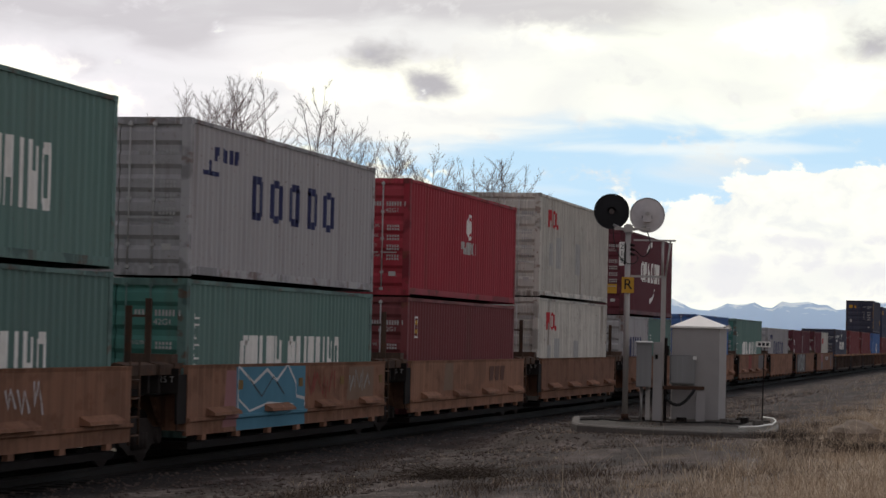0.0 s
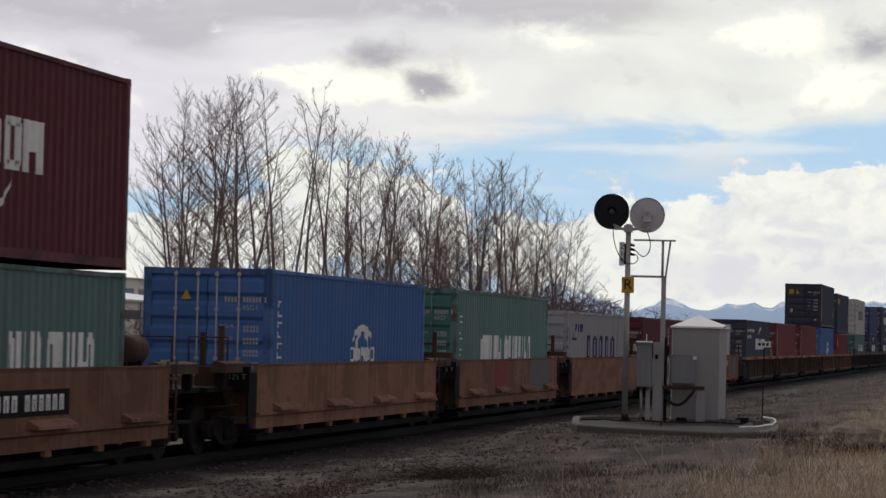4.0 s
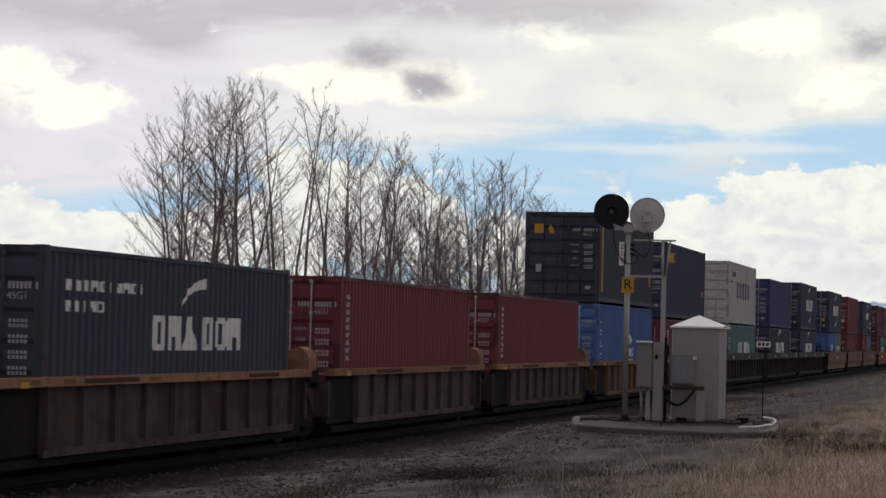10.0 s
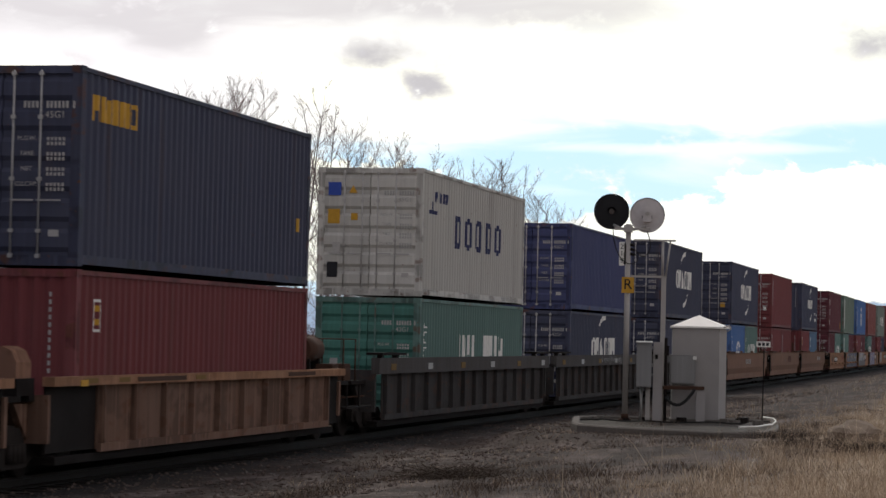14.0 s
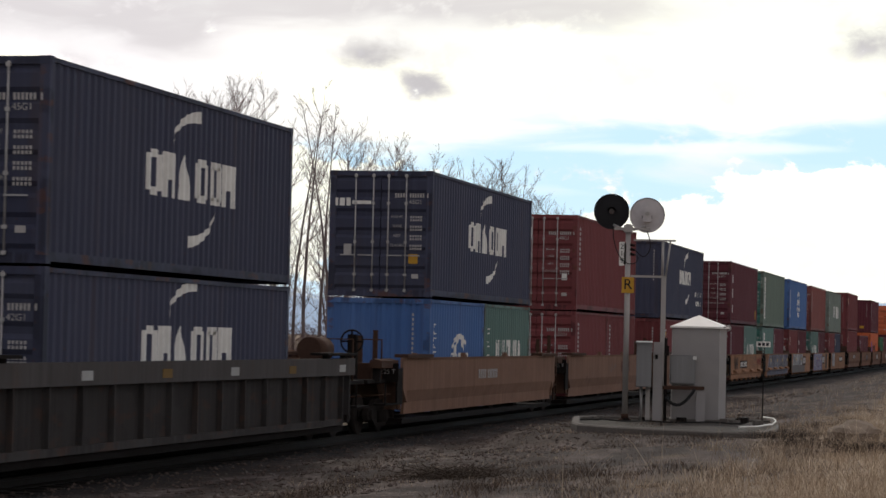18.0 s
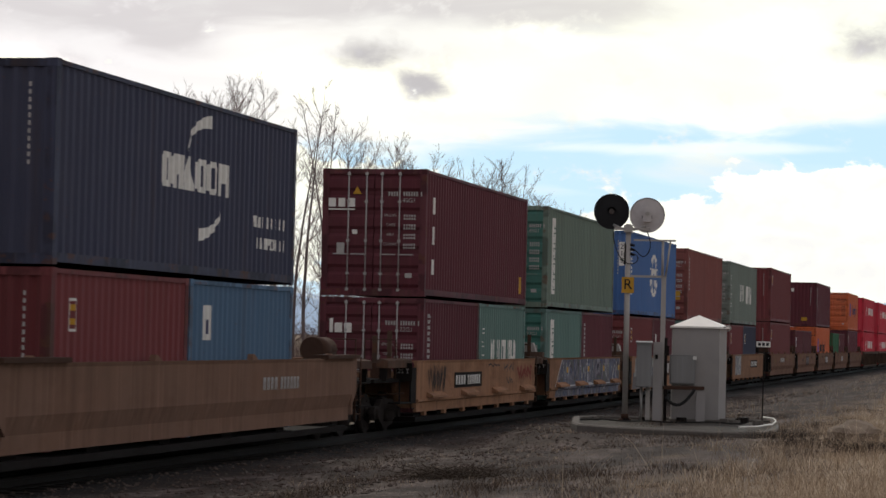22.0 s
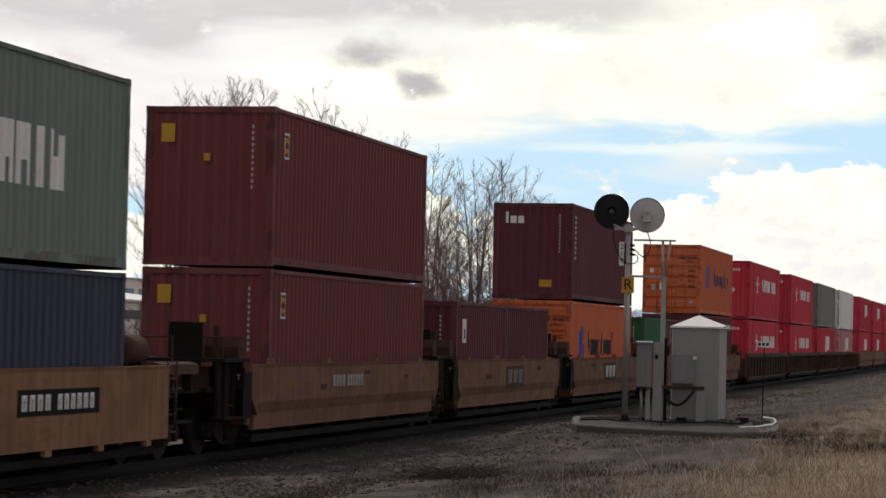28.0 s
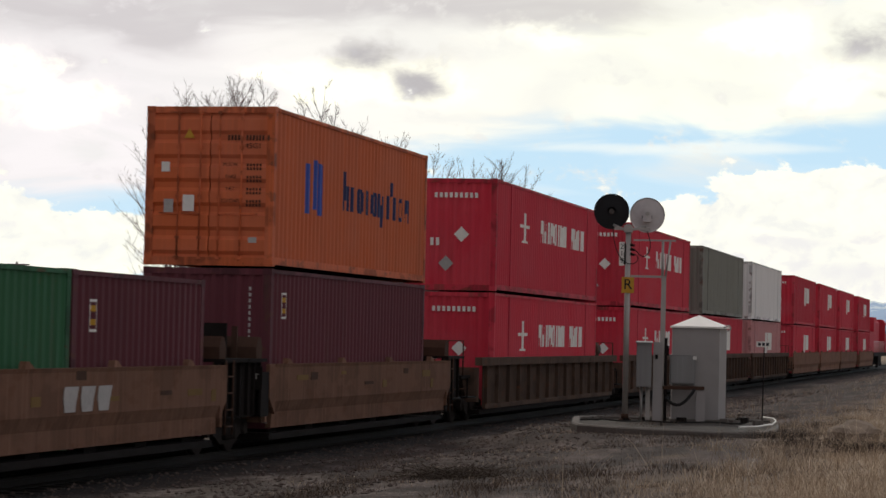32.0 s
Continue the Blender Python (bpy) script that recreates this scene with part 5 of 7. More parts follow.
def container(spec, x, z):
    """spec: feet, height letter, colour, front ('d' doors, 'e' plain end), livery."""
    feet, tall, colour, front, kind = spec
    L, H = LENGTH[feet], HEIGHT[tall]
    sh, mat, worn = shapes(feet, tall), PAINT[colour], FRAME[colour]
    where = "in a wagon's well" if z < 1 else "stacked on another"
    marks = " with markings" if kind else ""
    ob = thing("shipping_container", f"{WORDS[colour]} corrugated {feet}-foot container{marks} {where}", "container", group="containers on the train")
    part("side_wall", sh["wall"], mat, ob)
    part("side_wall", sh["wall"], mat, ob, m=pose(L, 0, 0, 0, 0, 180))
    part("roof", sh["roof"], mat, ob)
    part("floor", sh["floor"], DARK, ob, "grimy underside beams")
    for s in (0, 180):
        mm = pose(L if s else 0, 0, 0, 0, 0, s)
        part("top_rail", sh["top"], worn, ob, m=mm)
        part("bottom_rail", sh["bottom"], worn, ob, m=mm)
        for fl in (Matrix.Identity(4), FLIP):
            part("corner_post", sh["post"], worn, ob, m=mm @ fl)
            for zc in (0, H - 0.118):
                part("corner_casting", sh["casting"], worn, ob, m=mm @ fl @ pose(0, 0, zc))
        part("header", sh["header"], worn, ob, m=mm)
        part("door_sill", sh["sill"], worn, ob, m=mm)
    part("end_wall", sh["end"], mat, ob, m=pose(L, 0, 0, 0, 0, 180))
    if front == "d":
        for fl in (FLIP, Matrix.Identity(4)):
            leaf = part("door", sh["door"], PAINT["teal"] if colour in ("green", "olive") else mat, ob, m=fl)
            for y in (0.18, 0.6):
                part("lock_rod", sh["rod"], ROD if colour not in ("slate", "green", "olive", "orange") else worn, leaf, m=pose(0.0, y, 0))
        top = H - 0.62
        bars = row_marks(0.66, top, 0.25, 0.1, 4) + row_marks(0.2, top, 0.36, 0.1, 6) + row_marks(0.1, top, 0.05, 0.1, 1)
        for i in range(4):
            bars += row_marks(0.24, top - 0.47 - i * 0.22, 0.3, 0.05, 5) + row_marks(0.24, top - 0.54 - i * 0.22, 0.3, 0.05, 5)
        tone = {"white": MARK_GREY, "pale": MARK_GREY, "grey": MARK_GREY, "orange": RUSTY}.get(colour, MARK_DIM)
        for i, txt in enumerate(("M.G.W.", "TARE", "NET", "CU.CAP.")):
            part("data_word", code_mesh(txt), tone, ob, m=pose(-0.004, 0.82 - HALF, top - 0.44 - i * 0.22, 90, 0, -90))
        part("data_block", front_marks(bars), tone, ob)["kind"] = "stuff"
        part("type_code", code_mesh(("22G1" if feet == 20 else "42G1") if tall == "s" else "45G1"), tone, ob, m=pose(-0.004, 0.4 - HALF, top - 0.1, 90, 0, -90))
        for rect in ([(0.3, 0.46, 0.42, 0.52), (1.9, 2.08, 0.95, 1.2)] if feet > 20 else [(0.3, 0.5, 0.3, 0.6)]):
            part("sticker", front_marks([rect]), MARK_DIM, ob, "small white sticker")
        if tall == "h" and kind != "swoosh":
            tri = Build().face([(-0.004, 0.3, H - 0.58), (-0.004, 0.4, H - 0.4), (-0.004, 0.5, H - 0.58)])
            part("warning_triangle", tri, MARK_YELLOW, ob, "yellow warning triangle")
    else:
        part("end_wall", sh["end"], mat, ob)
        if feet < 53:
            part("upright_code", front_marks([(0.38, 0.42, H - 0.4 - i * 0.11, H - 0.335 - i * 0.11) for i in range(11)], 0.009), MARK_DIM, ob)
    if feet == 53:
        for xx in (2.0, L - 2.0):
            part("stacking_post", sh["mid"], mat, ob, m=pose(xx, 0, 0))
        if colour in ("scarlet", "silver"):
            dia = lambda cy, cz: [(0.012, cy, cz - 0.2), (0.012, cy + 0.2, cz), (0.012, cy, cz + 0.2), (0.012, cy - 0.2, cz)][::-1]
            part("diamond_placard", Build().face(dia(-0.3, H * 0.5)), MARK_WHITE, ob, "white diamond placard")
            part("diamond_placard", Build().face(dia(0.1, H * 0.24)), MARK_GREY, ob, "grey diamond placard")
            part("data_block", front_marks(row_marks(0.5, H - 0.5, 1.2, 0.13, 9) + row_marks(1.5, H * 0.4, 0.3, 0.2, 2)), MARK_WHITE, ob)
    for name, tone, rects in livery(kind, L, H):
        if name == "wall_code":
            part(name, drape(L, rects, 0.004), MARKS[tone], ob)["kind"] = "stuff"
            continue
        glyphs = []
        for r in rects:                       # rectangles that touch make one block
            if glyphs and isinstance(r, tuple) and all(isinstance(q, tuple) for q in glyphs[-1]) and any(r[0] <= q[1] + 1e-4 and q[0] <= r[1] + 1e-4 and r[2] <= q[3] + 1e-4 and q[2] <= r[3] + 1e-4 for q in glyphs[-1]):
                glyphs[-1].append(r)
            else:
                glyphs.append([r])
        for g in glyphs:
            part("letter" if name == "wall_lettering" else name, drape(L, g, 0.004 if name == "oval_stroke" else 0.0), MARKS[tone], ob)
    for tone, rects in BADGES.get((round(x, 2), int(z > 1)), ()):
        for r in rects:
            part("badge", front_marks([r], -0.007), MARKS[tone], ob)
    MOVERS.append((ob, x, z))
    return ob


MOVERS = []
WHEELS = {-0.89: [], 0.89: []}

# ---- well wagons ----
# A wagon unit's own space: x = 0 at the front of its containers, z = 0 on the rail.
WHEEL_R = 0.42
wb = Build()
for s in (-1, 1):
    y = s * 0.745
    wb.tube((0, y - 0.065, 0), (0, y + 0.065, 0), WHEEL_R, n=28).tube((0, y - s * 0.08, 0), (0, y - s * 0.05, 0), WHEEL_R + 0.025, n=28)
    wb.tube((0, y + s * 0.06, 0), (0, y + s * 0.09, 0), 0.16, n=14)
    for k in range(6):
        a = k * math.pi / 3
        wb.tube((0.28 * math.cos(a), y + s * 0.06, 0.28 * math.sin(a)), (0.28 * math.cos(a), y + s * 0.075, 0.28 * math.sin(a)), 0.03, n=6)
wb.tube((0, -1.0, 0), (0, 1.0, 0), 0.075, n=10)
WHEELSET = wb.mesh("wheelset")
fb = Build()
fb.prism([(-1.15, 0.42), (-1.12, 0.3), (-0.7, 0.3), (-0.42, 0.16), (0.42, 0.16), (0.7, 0.3), (1.12, 0.3), (1.15, 0.42), (1.12, 0.56), (0.72, 0.58), (0.45, 0.72), (-0.45, 0.72), (-0.72, 0.58), (-1.12, 0.56)], -1.06, -0.94, "y")
for k in range(4):
    fb.tube((-0.24 + k * 0.16, -1.08, 0.24), (-0.24 + k * 0.16, -1.08, 0.5), 0.06, n=8)
for xx in (-0.89, 0.89):
    fb.tube((xx, -1.12, 0.42), (xx, -0.9, 0.42), 0.12, n=10)
SIDEFRAME = fb.mesh("sideframe")
BOLSTER = Build().box(-0.2, 0.2, -1.0, 1.0, 0.45, 0.75).tube((0, 0, 0.7), (0, 0, 0.85), 0.22, n=12).mesh("bolster")


def truck(x, parent):
    t = part("truck", BOLSTER, TRUCK, parent, "grimy two-axle truck", pose(x, 0, 0))
    part("sideframe", SIDEFRAME, TRUCK, t)
    part("sideframe", SIDEFRAME, TRUCK, t, m=pose(0, 0, 0, 0, 0, 180))
    for dx in (-0.89, 0.89):
        WHEELS[dx].append(part("wheelset", WHEELSET, TRUCK, t, m=pose(dx, 0, WHEEL_R)))


def platform(b, xa, xb, z=1.16):
    b.box(xa, xb, -1.2, 1.2, z - 0.08, z)
    b.box(xa, xb, -0.3, 0.3, 0.5, z - 0.08)
    return b


CROSS = Build().box(0, 0.5, -1.2, 1.2, 0.24, 0.36).mesh("cross_member")


WAGONS = {
    # side from, side to, top, bottom, paint, ribbed, ledges
    "ledge": dict(a=-0.6, b=12.4, top=1.55, low=0.42, mat=TAN, kind="ledge"),
    "fold": dict(a=-0.8, b=12.75, top=1.54, low=0.4, mat=TAN_DULL, kind="fold"),
    "long": dict(a=-2.5, b=14.85, top=1.62, low=0.4, mat=TAN_SMOOTH, kind="fold"),
    "rib": dict(a=-1.45, b=12.9, top=1.42, low=0.36, mat=RIBBED, kind="rib", chord=0.13),
    "black": dict(a=-3.7, b=14.9, top=1.62, low=0.36, mat=BLACK_SHEET, kind="rib", chord=0.33),
    "grey": dict(a=-1.7, b=17.7, top=1.6, low=0.36, mat=BROWN, kind="rib", chord=0.2),
    "far": dict(a=-1.2, b=17.3, top=1.6, low=0.36, mat=TAN_DULL, kind="fold"),
}


plain_cover = plain("pale_grey_casting", (0.4, 0.38, 0.36), 0.7, 0, 6.0, 0.4)


def wagon(style, u, first, last, front_gap, rear_gap, box_len):
    """One well unit with its containers' fronts at u; gaps are the distances to the couplings."""
    st = dict(WAGONS[style])
    flat = style == "ledge" and (130 < u < 180 or 425 < u < 470)     # sides without the lower ledge
    if style == "rib" and u < 230:
        st["mat"] = RIBBED_SHADED
    if style == "ledge" and u > 390:
        st["mat"] = TAN_NEW
    a, b, top, low, mat = st["a"], st["b"], st["top"], st["low"], st["mat"]
    if first:
        a -= 1.0
    if last:
        b += 1.2
    tint = {"ledge": "tan", "fold": "dull tan", "long": "dull tan", "rib": "rusty brown ribbed", "black": "grey-black ribbed", "grey": "brown ribbed", "far": "dull tan"}[style]
    ob = thing("well_wagon", f"{tint} steel well wagon for double-stacked containers, grimy and worn", "rail wagon", group="wagons of the train")
    w = 1.47
    for s in (1, -1):
        fl = Matrix.Identity(4) if s == 1 else FLIP
        if st["kind"] == "rib":
            ch = st["chord"]
            sa, sb = (a + 2.0, b - 1.0) if style == "rib" else (a + 0.7, b - 0.7)
            chord_mat = {"rib": TAN_NEW, "black": BLACK_CAR}.get(style, mat)
            part("top_chord", Build().box(a, b, -w - 0.02, -w + 0.16, top - ch, top), chord_mat, ob, "worn tan top chord" if style == "rib" else "", fl)
            part("side_sheet", Build().box(sa, sb, -w + 0.09, -w + 0.12, low, top - ch), mat, ob, m=fl)
            part("bottom_sill", Build().box(sa, sb, -w + 0.02, -w + 0.09, low - 0.04, low + 0.08), mat, ob, m=fl)
            if style == "black":
                for xa, xb in ((a + 0.1, a + 2.2), (b - 2.2, b - 0.1)):
                    part("top_flange", Build().box(xa, xb, -w - 0.06, -w + 0.3, top + 0.06, top + 0.11).box(xa + 0.3, xa + 0.5, -w + 0.04, -w + 0.14, top, top + 0.06).box(xb - 0.5, xb - 0.3, -w + 0.04, -w + 0.14, top, top + 0.06), DARK, ob, "flat black support at the end of the side", fl)
            if style == "rib":
                # the side is near-black at both ends, beyond the ribbed sheet
                for xa, xb in ((a + 0.05, sa), (sb, b - 0.05)):
                    part("end_panel", Build().box(xa, xb, -w + 0.12, -w + 0.16, low, top - ch), DARK, ob, "near-black end panel over the truck", fl)
                if s == 1:
                    for xx, ln_, tone in ((a + 1.1, 0.6, DULL_YELLOW), (a + 2.6, 0.45, DULL_YELLOW), (a + 3.4, 2.3, RUSTY), (a + 6.2, 0.5, DULL_YELLOW), (b - 4.0, 1.8, RUSTY)):
                        part("worn_patch", Build().box(xx, xx + ln_, -w - 0.026, -w - 0.02, top - ch + 0.03, top - 0.03), tone, ob, "worn patch of old paint")
            count = 10 if style == "rib" else 15
            me = Build().prism([(-0.035, -w + 0.09), (-0.03, -w), (0.03, -w), (0.035, -w + 0.09)], low + 0.08, top - ch, "z").mesh("rib")
            for i in range(count):
                part("rib", me, mat, ob, m=fl @ pose(sa + 0.1 + (sb - sa - 0.2) * i / (count - 1), 0, 0))
        else:
            fold = low + (top - low) * 0.42
            if flat:
                pr = [(-w + 0.07, low), (-w + 0.07, top - 0.06), (-w + 0.12, top), (-w - 0.02, top), (-w, top - 0.06), (-w, low)]
            elif st["kind"] == "ledge":
                pr = [(-w + 0.07, low), (-w + 0.07, top - 0.06), (-w + 0.12, top), (-w - 0.02, top), (-w, top - 0.06), (-w, low + 0.28), (-w - 0.05, low + 0.28), (-w - 0.05, low + 0.23), (-w, low + 0.2), (-w, low)]
            else:
                pr = [(-w + 0.07, low), (-w + 0.07, top - 0.06), (-w + 0.12, top), (-w - 0.02, top), (-w, top - 0.06), (-w, fold), (-w + (0.14 if style == "long" else 0.17), low)]
            whole = st["kind"] == "ledge"
            side = Build().prism(pr[::-1], a + (0 if whole else 0.35), b - (0 if whole else 0.35))
            for e, d in () if whole else ((a, 1), (b, -1)):      # the ends taper up over the trucks
                x0, x1 = sorted((e, e + d * 0.36))
                side.prism([(x0, top) if d == 1 else (x0, low + 0.25), (x0, low + 0.55) if d == 1 else (x1, low + 0.55), (x1, low + 0.25) if d == 1 else (x1, top), (x1, top) if d == 1 else (x0, top)], -w, -w + 0.07, "y")
            part("side_wall", side, mat, ob, m=fl)
            if st["kind"] == "ledge":
                for i in range(0 if flat else 4):
                    xx = a + 1.0 + (b - a - 3.1) * i / 3
                    part("step", Build().prism([(-w, low + 0.3), (-w, low + 0.43), (-w - 0.15, low + 0.35), (-w - 0.16, low + 0.3)], xx, xx + 1.5), mat, ob, m=fl)
                for i in range(7):
                    xx = a + 0.8 + (b - a - 1.8) * i / 6
                    part("foot", Build().box(xx, xx + 0.22, -w + 0.0, -w + 0.08, low - 0.09, low), mat, ob, m=fl)
            else:
                if style == "long":
                    for xa, xb in ((a + 0.05, a + 2.5), (b - 2.5, b - 0.05)):
                        part("top_flange", Build().box(xa, xb, -w - 0.09, -w + 0.22, top + 0.003, top + 0.075), RUSTY, ob, "brown steel flange on the side's end", fl)
                for i in range(4):
                    xx = a + 1.2 + (b - a - 3.2) * i / 3
                    part("guide", Build().prism([(xx, top), (xx + 0.36, top), (xx + 0.14, top + 0.1), (xx + 0.04, top + 0.1)], -w + 0.02, -w + 0.12, "y"), mat, ob, m=fl)
    # dark plate added to block the bright ground seen under the wagon
    part("well_floor", Build().box(a + 0.4, b - 0.4, -1.36, 1.36, 0.19, 0.3), DARK, ob)
    for i in range(6):
        part("cross_member", CROSS, DARK, ob, m=pose(a + 0.9 + (b - a - 2.4) * i / 5, 0, 0))
    part("bulkhead", Build().box(a, a + 0.1, -1.4, 1.4, 0.5, top - 0.25), mat, ob)
    part("bulkhead", Build().box(b - 0.1, b, -1.4, 1.4, 0.5, top - 0.25), mat, ob)
    part("end_platform", platform(Build(), -front_gap + 0.15, a), DARK, ob)
    part("end_platform", platform(Build(), b, box_len + rear_gap - 0.15), DARK, ob)
    if first:
        truck(-front_gap + 1.9, ob)
        part("coupler", Build().box(-front_gap - 0.1, -front_gap + 0.4, -0.14, 0.14, 0.62, 0.98), DARK, ob)
        if style == "long":
            part("brake_wheel", Build().path([(-front_gap + 0.7, -0.7 + 0.24 * math.cos(k * math.pi / 8), 1.95 + 0.24 * math.sin(k * math.pi / 8)) for k in range(17)], 0.02).box(-front_gap + 0.68, -front_gap + 0.72, -0.94, -0.46, 1.93, 1.97).box(-front_gap + 0.68, -front_gap + 0.72, -0.72, -0.68, 1.71, 2.19).box(-front_gap + 0.72, -front_gap + 0.85, -0.8, -0.6, 1.1, 2.1), DARK, ob)
    truck(box_len + rear_gap - (1.9 if last else 0.0), ob)
    if last:
        part("coupler", Build().box(box_len + rear_gap - 0.4, box_len + rear_gap + 0.1, -0.14, 0.14, 0.62, 0.98), DARK, ob)
        part("air_tank", Build().tube((b - 0.1, -0.55, 1.78), (b + 0.95, -0.55, 1.78), 0.25, n=16).tube((b + 0.95, -0.55, 1.78), (b + 1.03, -0.55, 1.78), 0.25, 0.12, 16), RUSTY, ob, "rusty brown air reservoir")
        for xs_ in (b, b + 0.7):
            part("tank_saddle", Build().box(xs_, xs_ + 0.1, -0.75, -0.35, 1.16, 1.6), DARK, ob)
    if style == "rib" and not first:
        part("bearing_cover", Build().prism([(-1.16, 1.4), (-0.7, 1.4), (-0.68, 1.62), (-0.78, 1.78), (-0.95, 1.84), (-1.08, 1.78), (-1.16, 1.62)], a - 0.6, a - 0.06), TAN, ob, "dusty pale rounded cast cover")
        part("cover_pedestal", Build().box(a - 0.65, a - 0.02, -1.2, -0.66, 1.16, 1.4), DARK, ob)
    if style == "fold":
        for xa, xb, fwd in ((-front_gap + (0.5 if first else 0.04), a, True), (b, box_len + rear_gap - (0.5 if last else 0.04), False)):
            # black side plates fill the gap over the truck
            for y in (-1.27, 1.27):
                part("end_web", Build().box(xa, xb, y - 0.03, y + 0.03, 0.62, 1.58), DARK, ob, "black web over the truck")
            for k in range(3):
                q = xa + (xb - xa) * (0.15 + 0.33 * k)
                part("stiffener", Build().box(q, q + 0.05, -1.36, -1.3, 0.66, 1.56), DARK, ob)
            part("end_deck", Build().box(xa, xb, -1.42, 1.42, 1.58, 1.64), DARK, ob, "flat black deck with a worn edge")
            q = xb - 0.36 if fwd else xa + 0.02
            part("valve_casing", Build().prism([(q, 1.64), (q + 0.34, 1.64), (q + 0.36, 1.82), (q + 0.26, 2.0), (q + 0.1, 2.02), (q - 0.01, 1.84)], -1.32, -0.7, "y"), RUSTY, ob, "rounded rusty brown casing")
            part("bracket", Build().box(xa + 0.3, xa + 0.36, -0.9, -0.3, 1.64, 2.25 if fwd else 1.95).box(xa + 0.3, xa + 0.6, -0.62, -0.56, 1.64, 2.1), DARK, ob)
    if style in ("ledge", "fold", "long"):
        tall = 2.6 if style == "ledge" and u < 100 else 2.2
        for k, y in enumerate((-0.95, -0.62)):
            part("guide_post", Build().box(a - 0.5, a - 0.45, y - 0.05, y + 0.05, 1.1, tall - 0.12 * k), RUSTY if style != "ledge" else BROWN, ob)
        if style == "ledge" and not first:
            part("guide_bar", Build().box(a - 0.49, a - 0.46, -0.95, -0.62, tall - 0.3, tall - 0.26), BROWN, ob)
            part("end_pedestal", Build().prism([(a - 0.42, 1.16), (a - 0.02, 1.16), (a - 0.02, 1.72), (a - 0.3, 1.72)], -1.3, -0.5, "y").box(a - 0.4, a + 0.02, -1.38, -0.42, 1.5, 1.58), BROWN, ob)
            if u > 140:
                part("bearing_cover", Build().prism([(-1.1, 1.72), (-0.66, 1.72), (-0.72, 1.98), (-1.02, 1.98)], a - 0.28, a - 0.04), plain_cover, ob, "pale grey cast cover")
        part("grab_rail", Build().path([(a - 0.05, -1.44, 0.5), (a - 0.4, -1.44, 0.52), (a - 0.4, -1.44, 1.05)], 0.018), RUSTY, ob)
        for xs_ in (b + 0.08, b + 0.5):
            part("ladder_rail", Build().path([(xs_, -1.42, 0.36), (xs_, -1.42, 1.62)], 0.02), BROWN if style == "ledge" else RUSTY, ob)
        if style != "fold":
            for xa, xb in ((-front_gap + (0.7 if first else 0.06), a - 0.02), (b + 0.02, box_len + rear_gap - (0.7 if last else 0.06))):
                part("end_beam", Build().prism([(-1.36, 1.4), (-1.36, 1.56), (-1.18, 1.6), (-1.1, 1.56), (-1.1, 1.4)], xa, xb), BROWN if style == "ledge" else RUSTY, ob, "dusty brown beam over the truck")
                part("beam_post", Build().box(xa + 0.1, xa + 0.2, -1.3, -1.14, 1.12, 1.42).box(xb - 0.2, xb - 0.1, -1.3, -1.14, 1.12, 1.42), DARK, ob)
        for k in range(4):
            part("rung", Build().path([(b + 0.08, -1.42, 0.5 + k * 0.28), (b + 0.5, -1.42, 0.5 + k * 0.28)], 0.018), BROWN if style == "ledge" else RUSTY, ob)
        plate = part("load_plate", Build().box(a - 0.5, a - 0.47, -1.48, -1.06, 1.1, 1.5).box(a - 0.47, a + 0.0, -1.46, -1.42, 0.62, 1.4), DARK, ob, "black end plate with white lettering")
        letters("125 T", 0.14, MARK_DIM, plate, pose(a - 0.505, -1.25, 1.32, 90, 0, -90))
    if style in ("black", "rib"):
        for i in range(6) if style == "black" else (0,):
            xx = a + 1.0 + (b - a - 2.2) * i / 5
            part("reflector", Build().box(xx, xx + (0.3 if style == "rib" else 0.45), -w - 0.028, -w - 0.02, top - 0.14 if style == "rib" else top - 0.26, top - 0.05 if style == "rib" else top - 0.12), MARK_YELLOW if style == "rib" else DULL_YELLOW if i % 2 == 0 else MARK_GREY, ob, "yellow reflective patch" if i % 2 == 0 else "")
    for e, d in ((a, -1), (b, 1)):
        if (d < 0 and first) or (d > 0 and last):
            xe = e + d * 0.9
            part("uncoupling_lever", Build().path([(xe, -1.4, 0.85), (xe, -0.9, 0.8), (xe + d * 0.3, -0.3, 0.85)], 0.018), RUSTY, ob)
            part("air_hose", Build().path([(xe + d * 0.5, -0.35, 0.75), (xe + d * 0.8, -0.4, 0.45), (xe + d * 1.1, -0.4, 0.35), (xe + d * 1.4, -0.38, 0.5)], 0.03), RUBBER, ob)
            part("handrail", Build().path([(xe, -1.2, 1.16), (xe, -1.2, 2.0), (xe, -0.5, 2.0), (xe, -0.5, 1.16)], 0.02), RUSTY, ob)
            part("brake_gear_box", Build().box(xe - 0.25, xe + 0.2, -1.05, -0.7, 1.16, 1.5), RUSTY, ob)
            part("crossover_step", Build().box(xe - 0.6, xe + 0.4, -1.46, -1.2, 0.62, 0.66).box(xe - 0.6, xe - 0.57, -1.46, -1.43, 0.66, 1.1), DARK, ob)
        part("end_stiffener", Build().prism([(e, 0.55), (e + d * 0.5, 1.05), (e, 1.05)] if d > 0 else [(e, 1.05), (e + d * 0.5, 1.05), (e, 0.55)], -1.1, -1.0, "y"), mat, ob)
    MOVERS.append((ob, u, 0.0))
    return ob


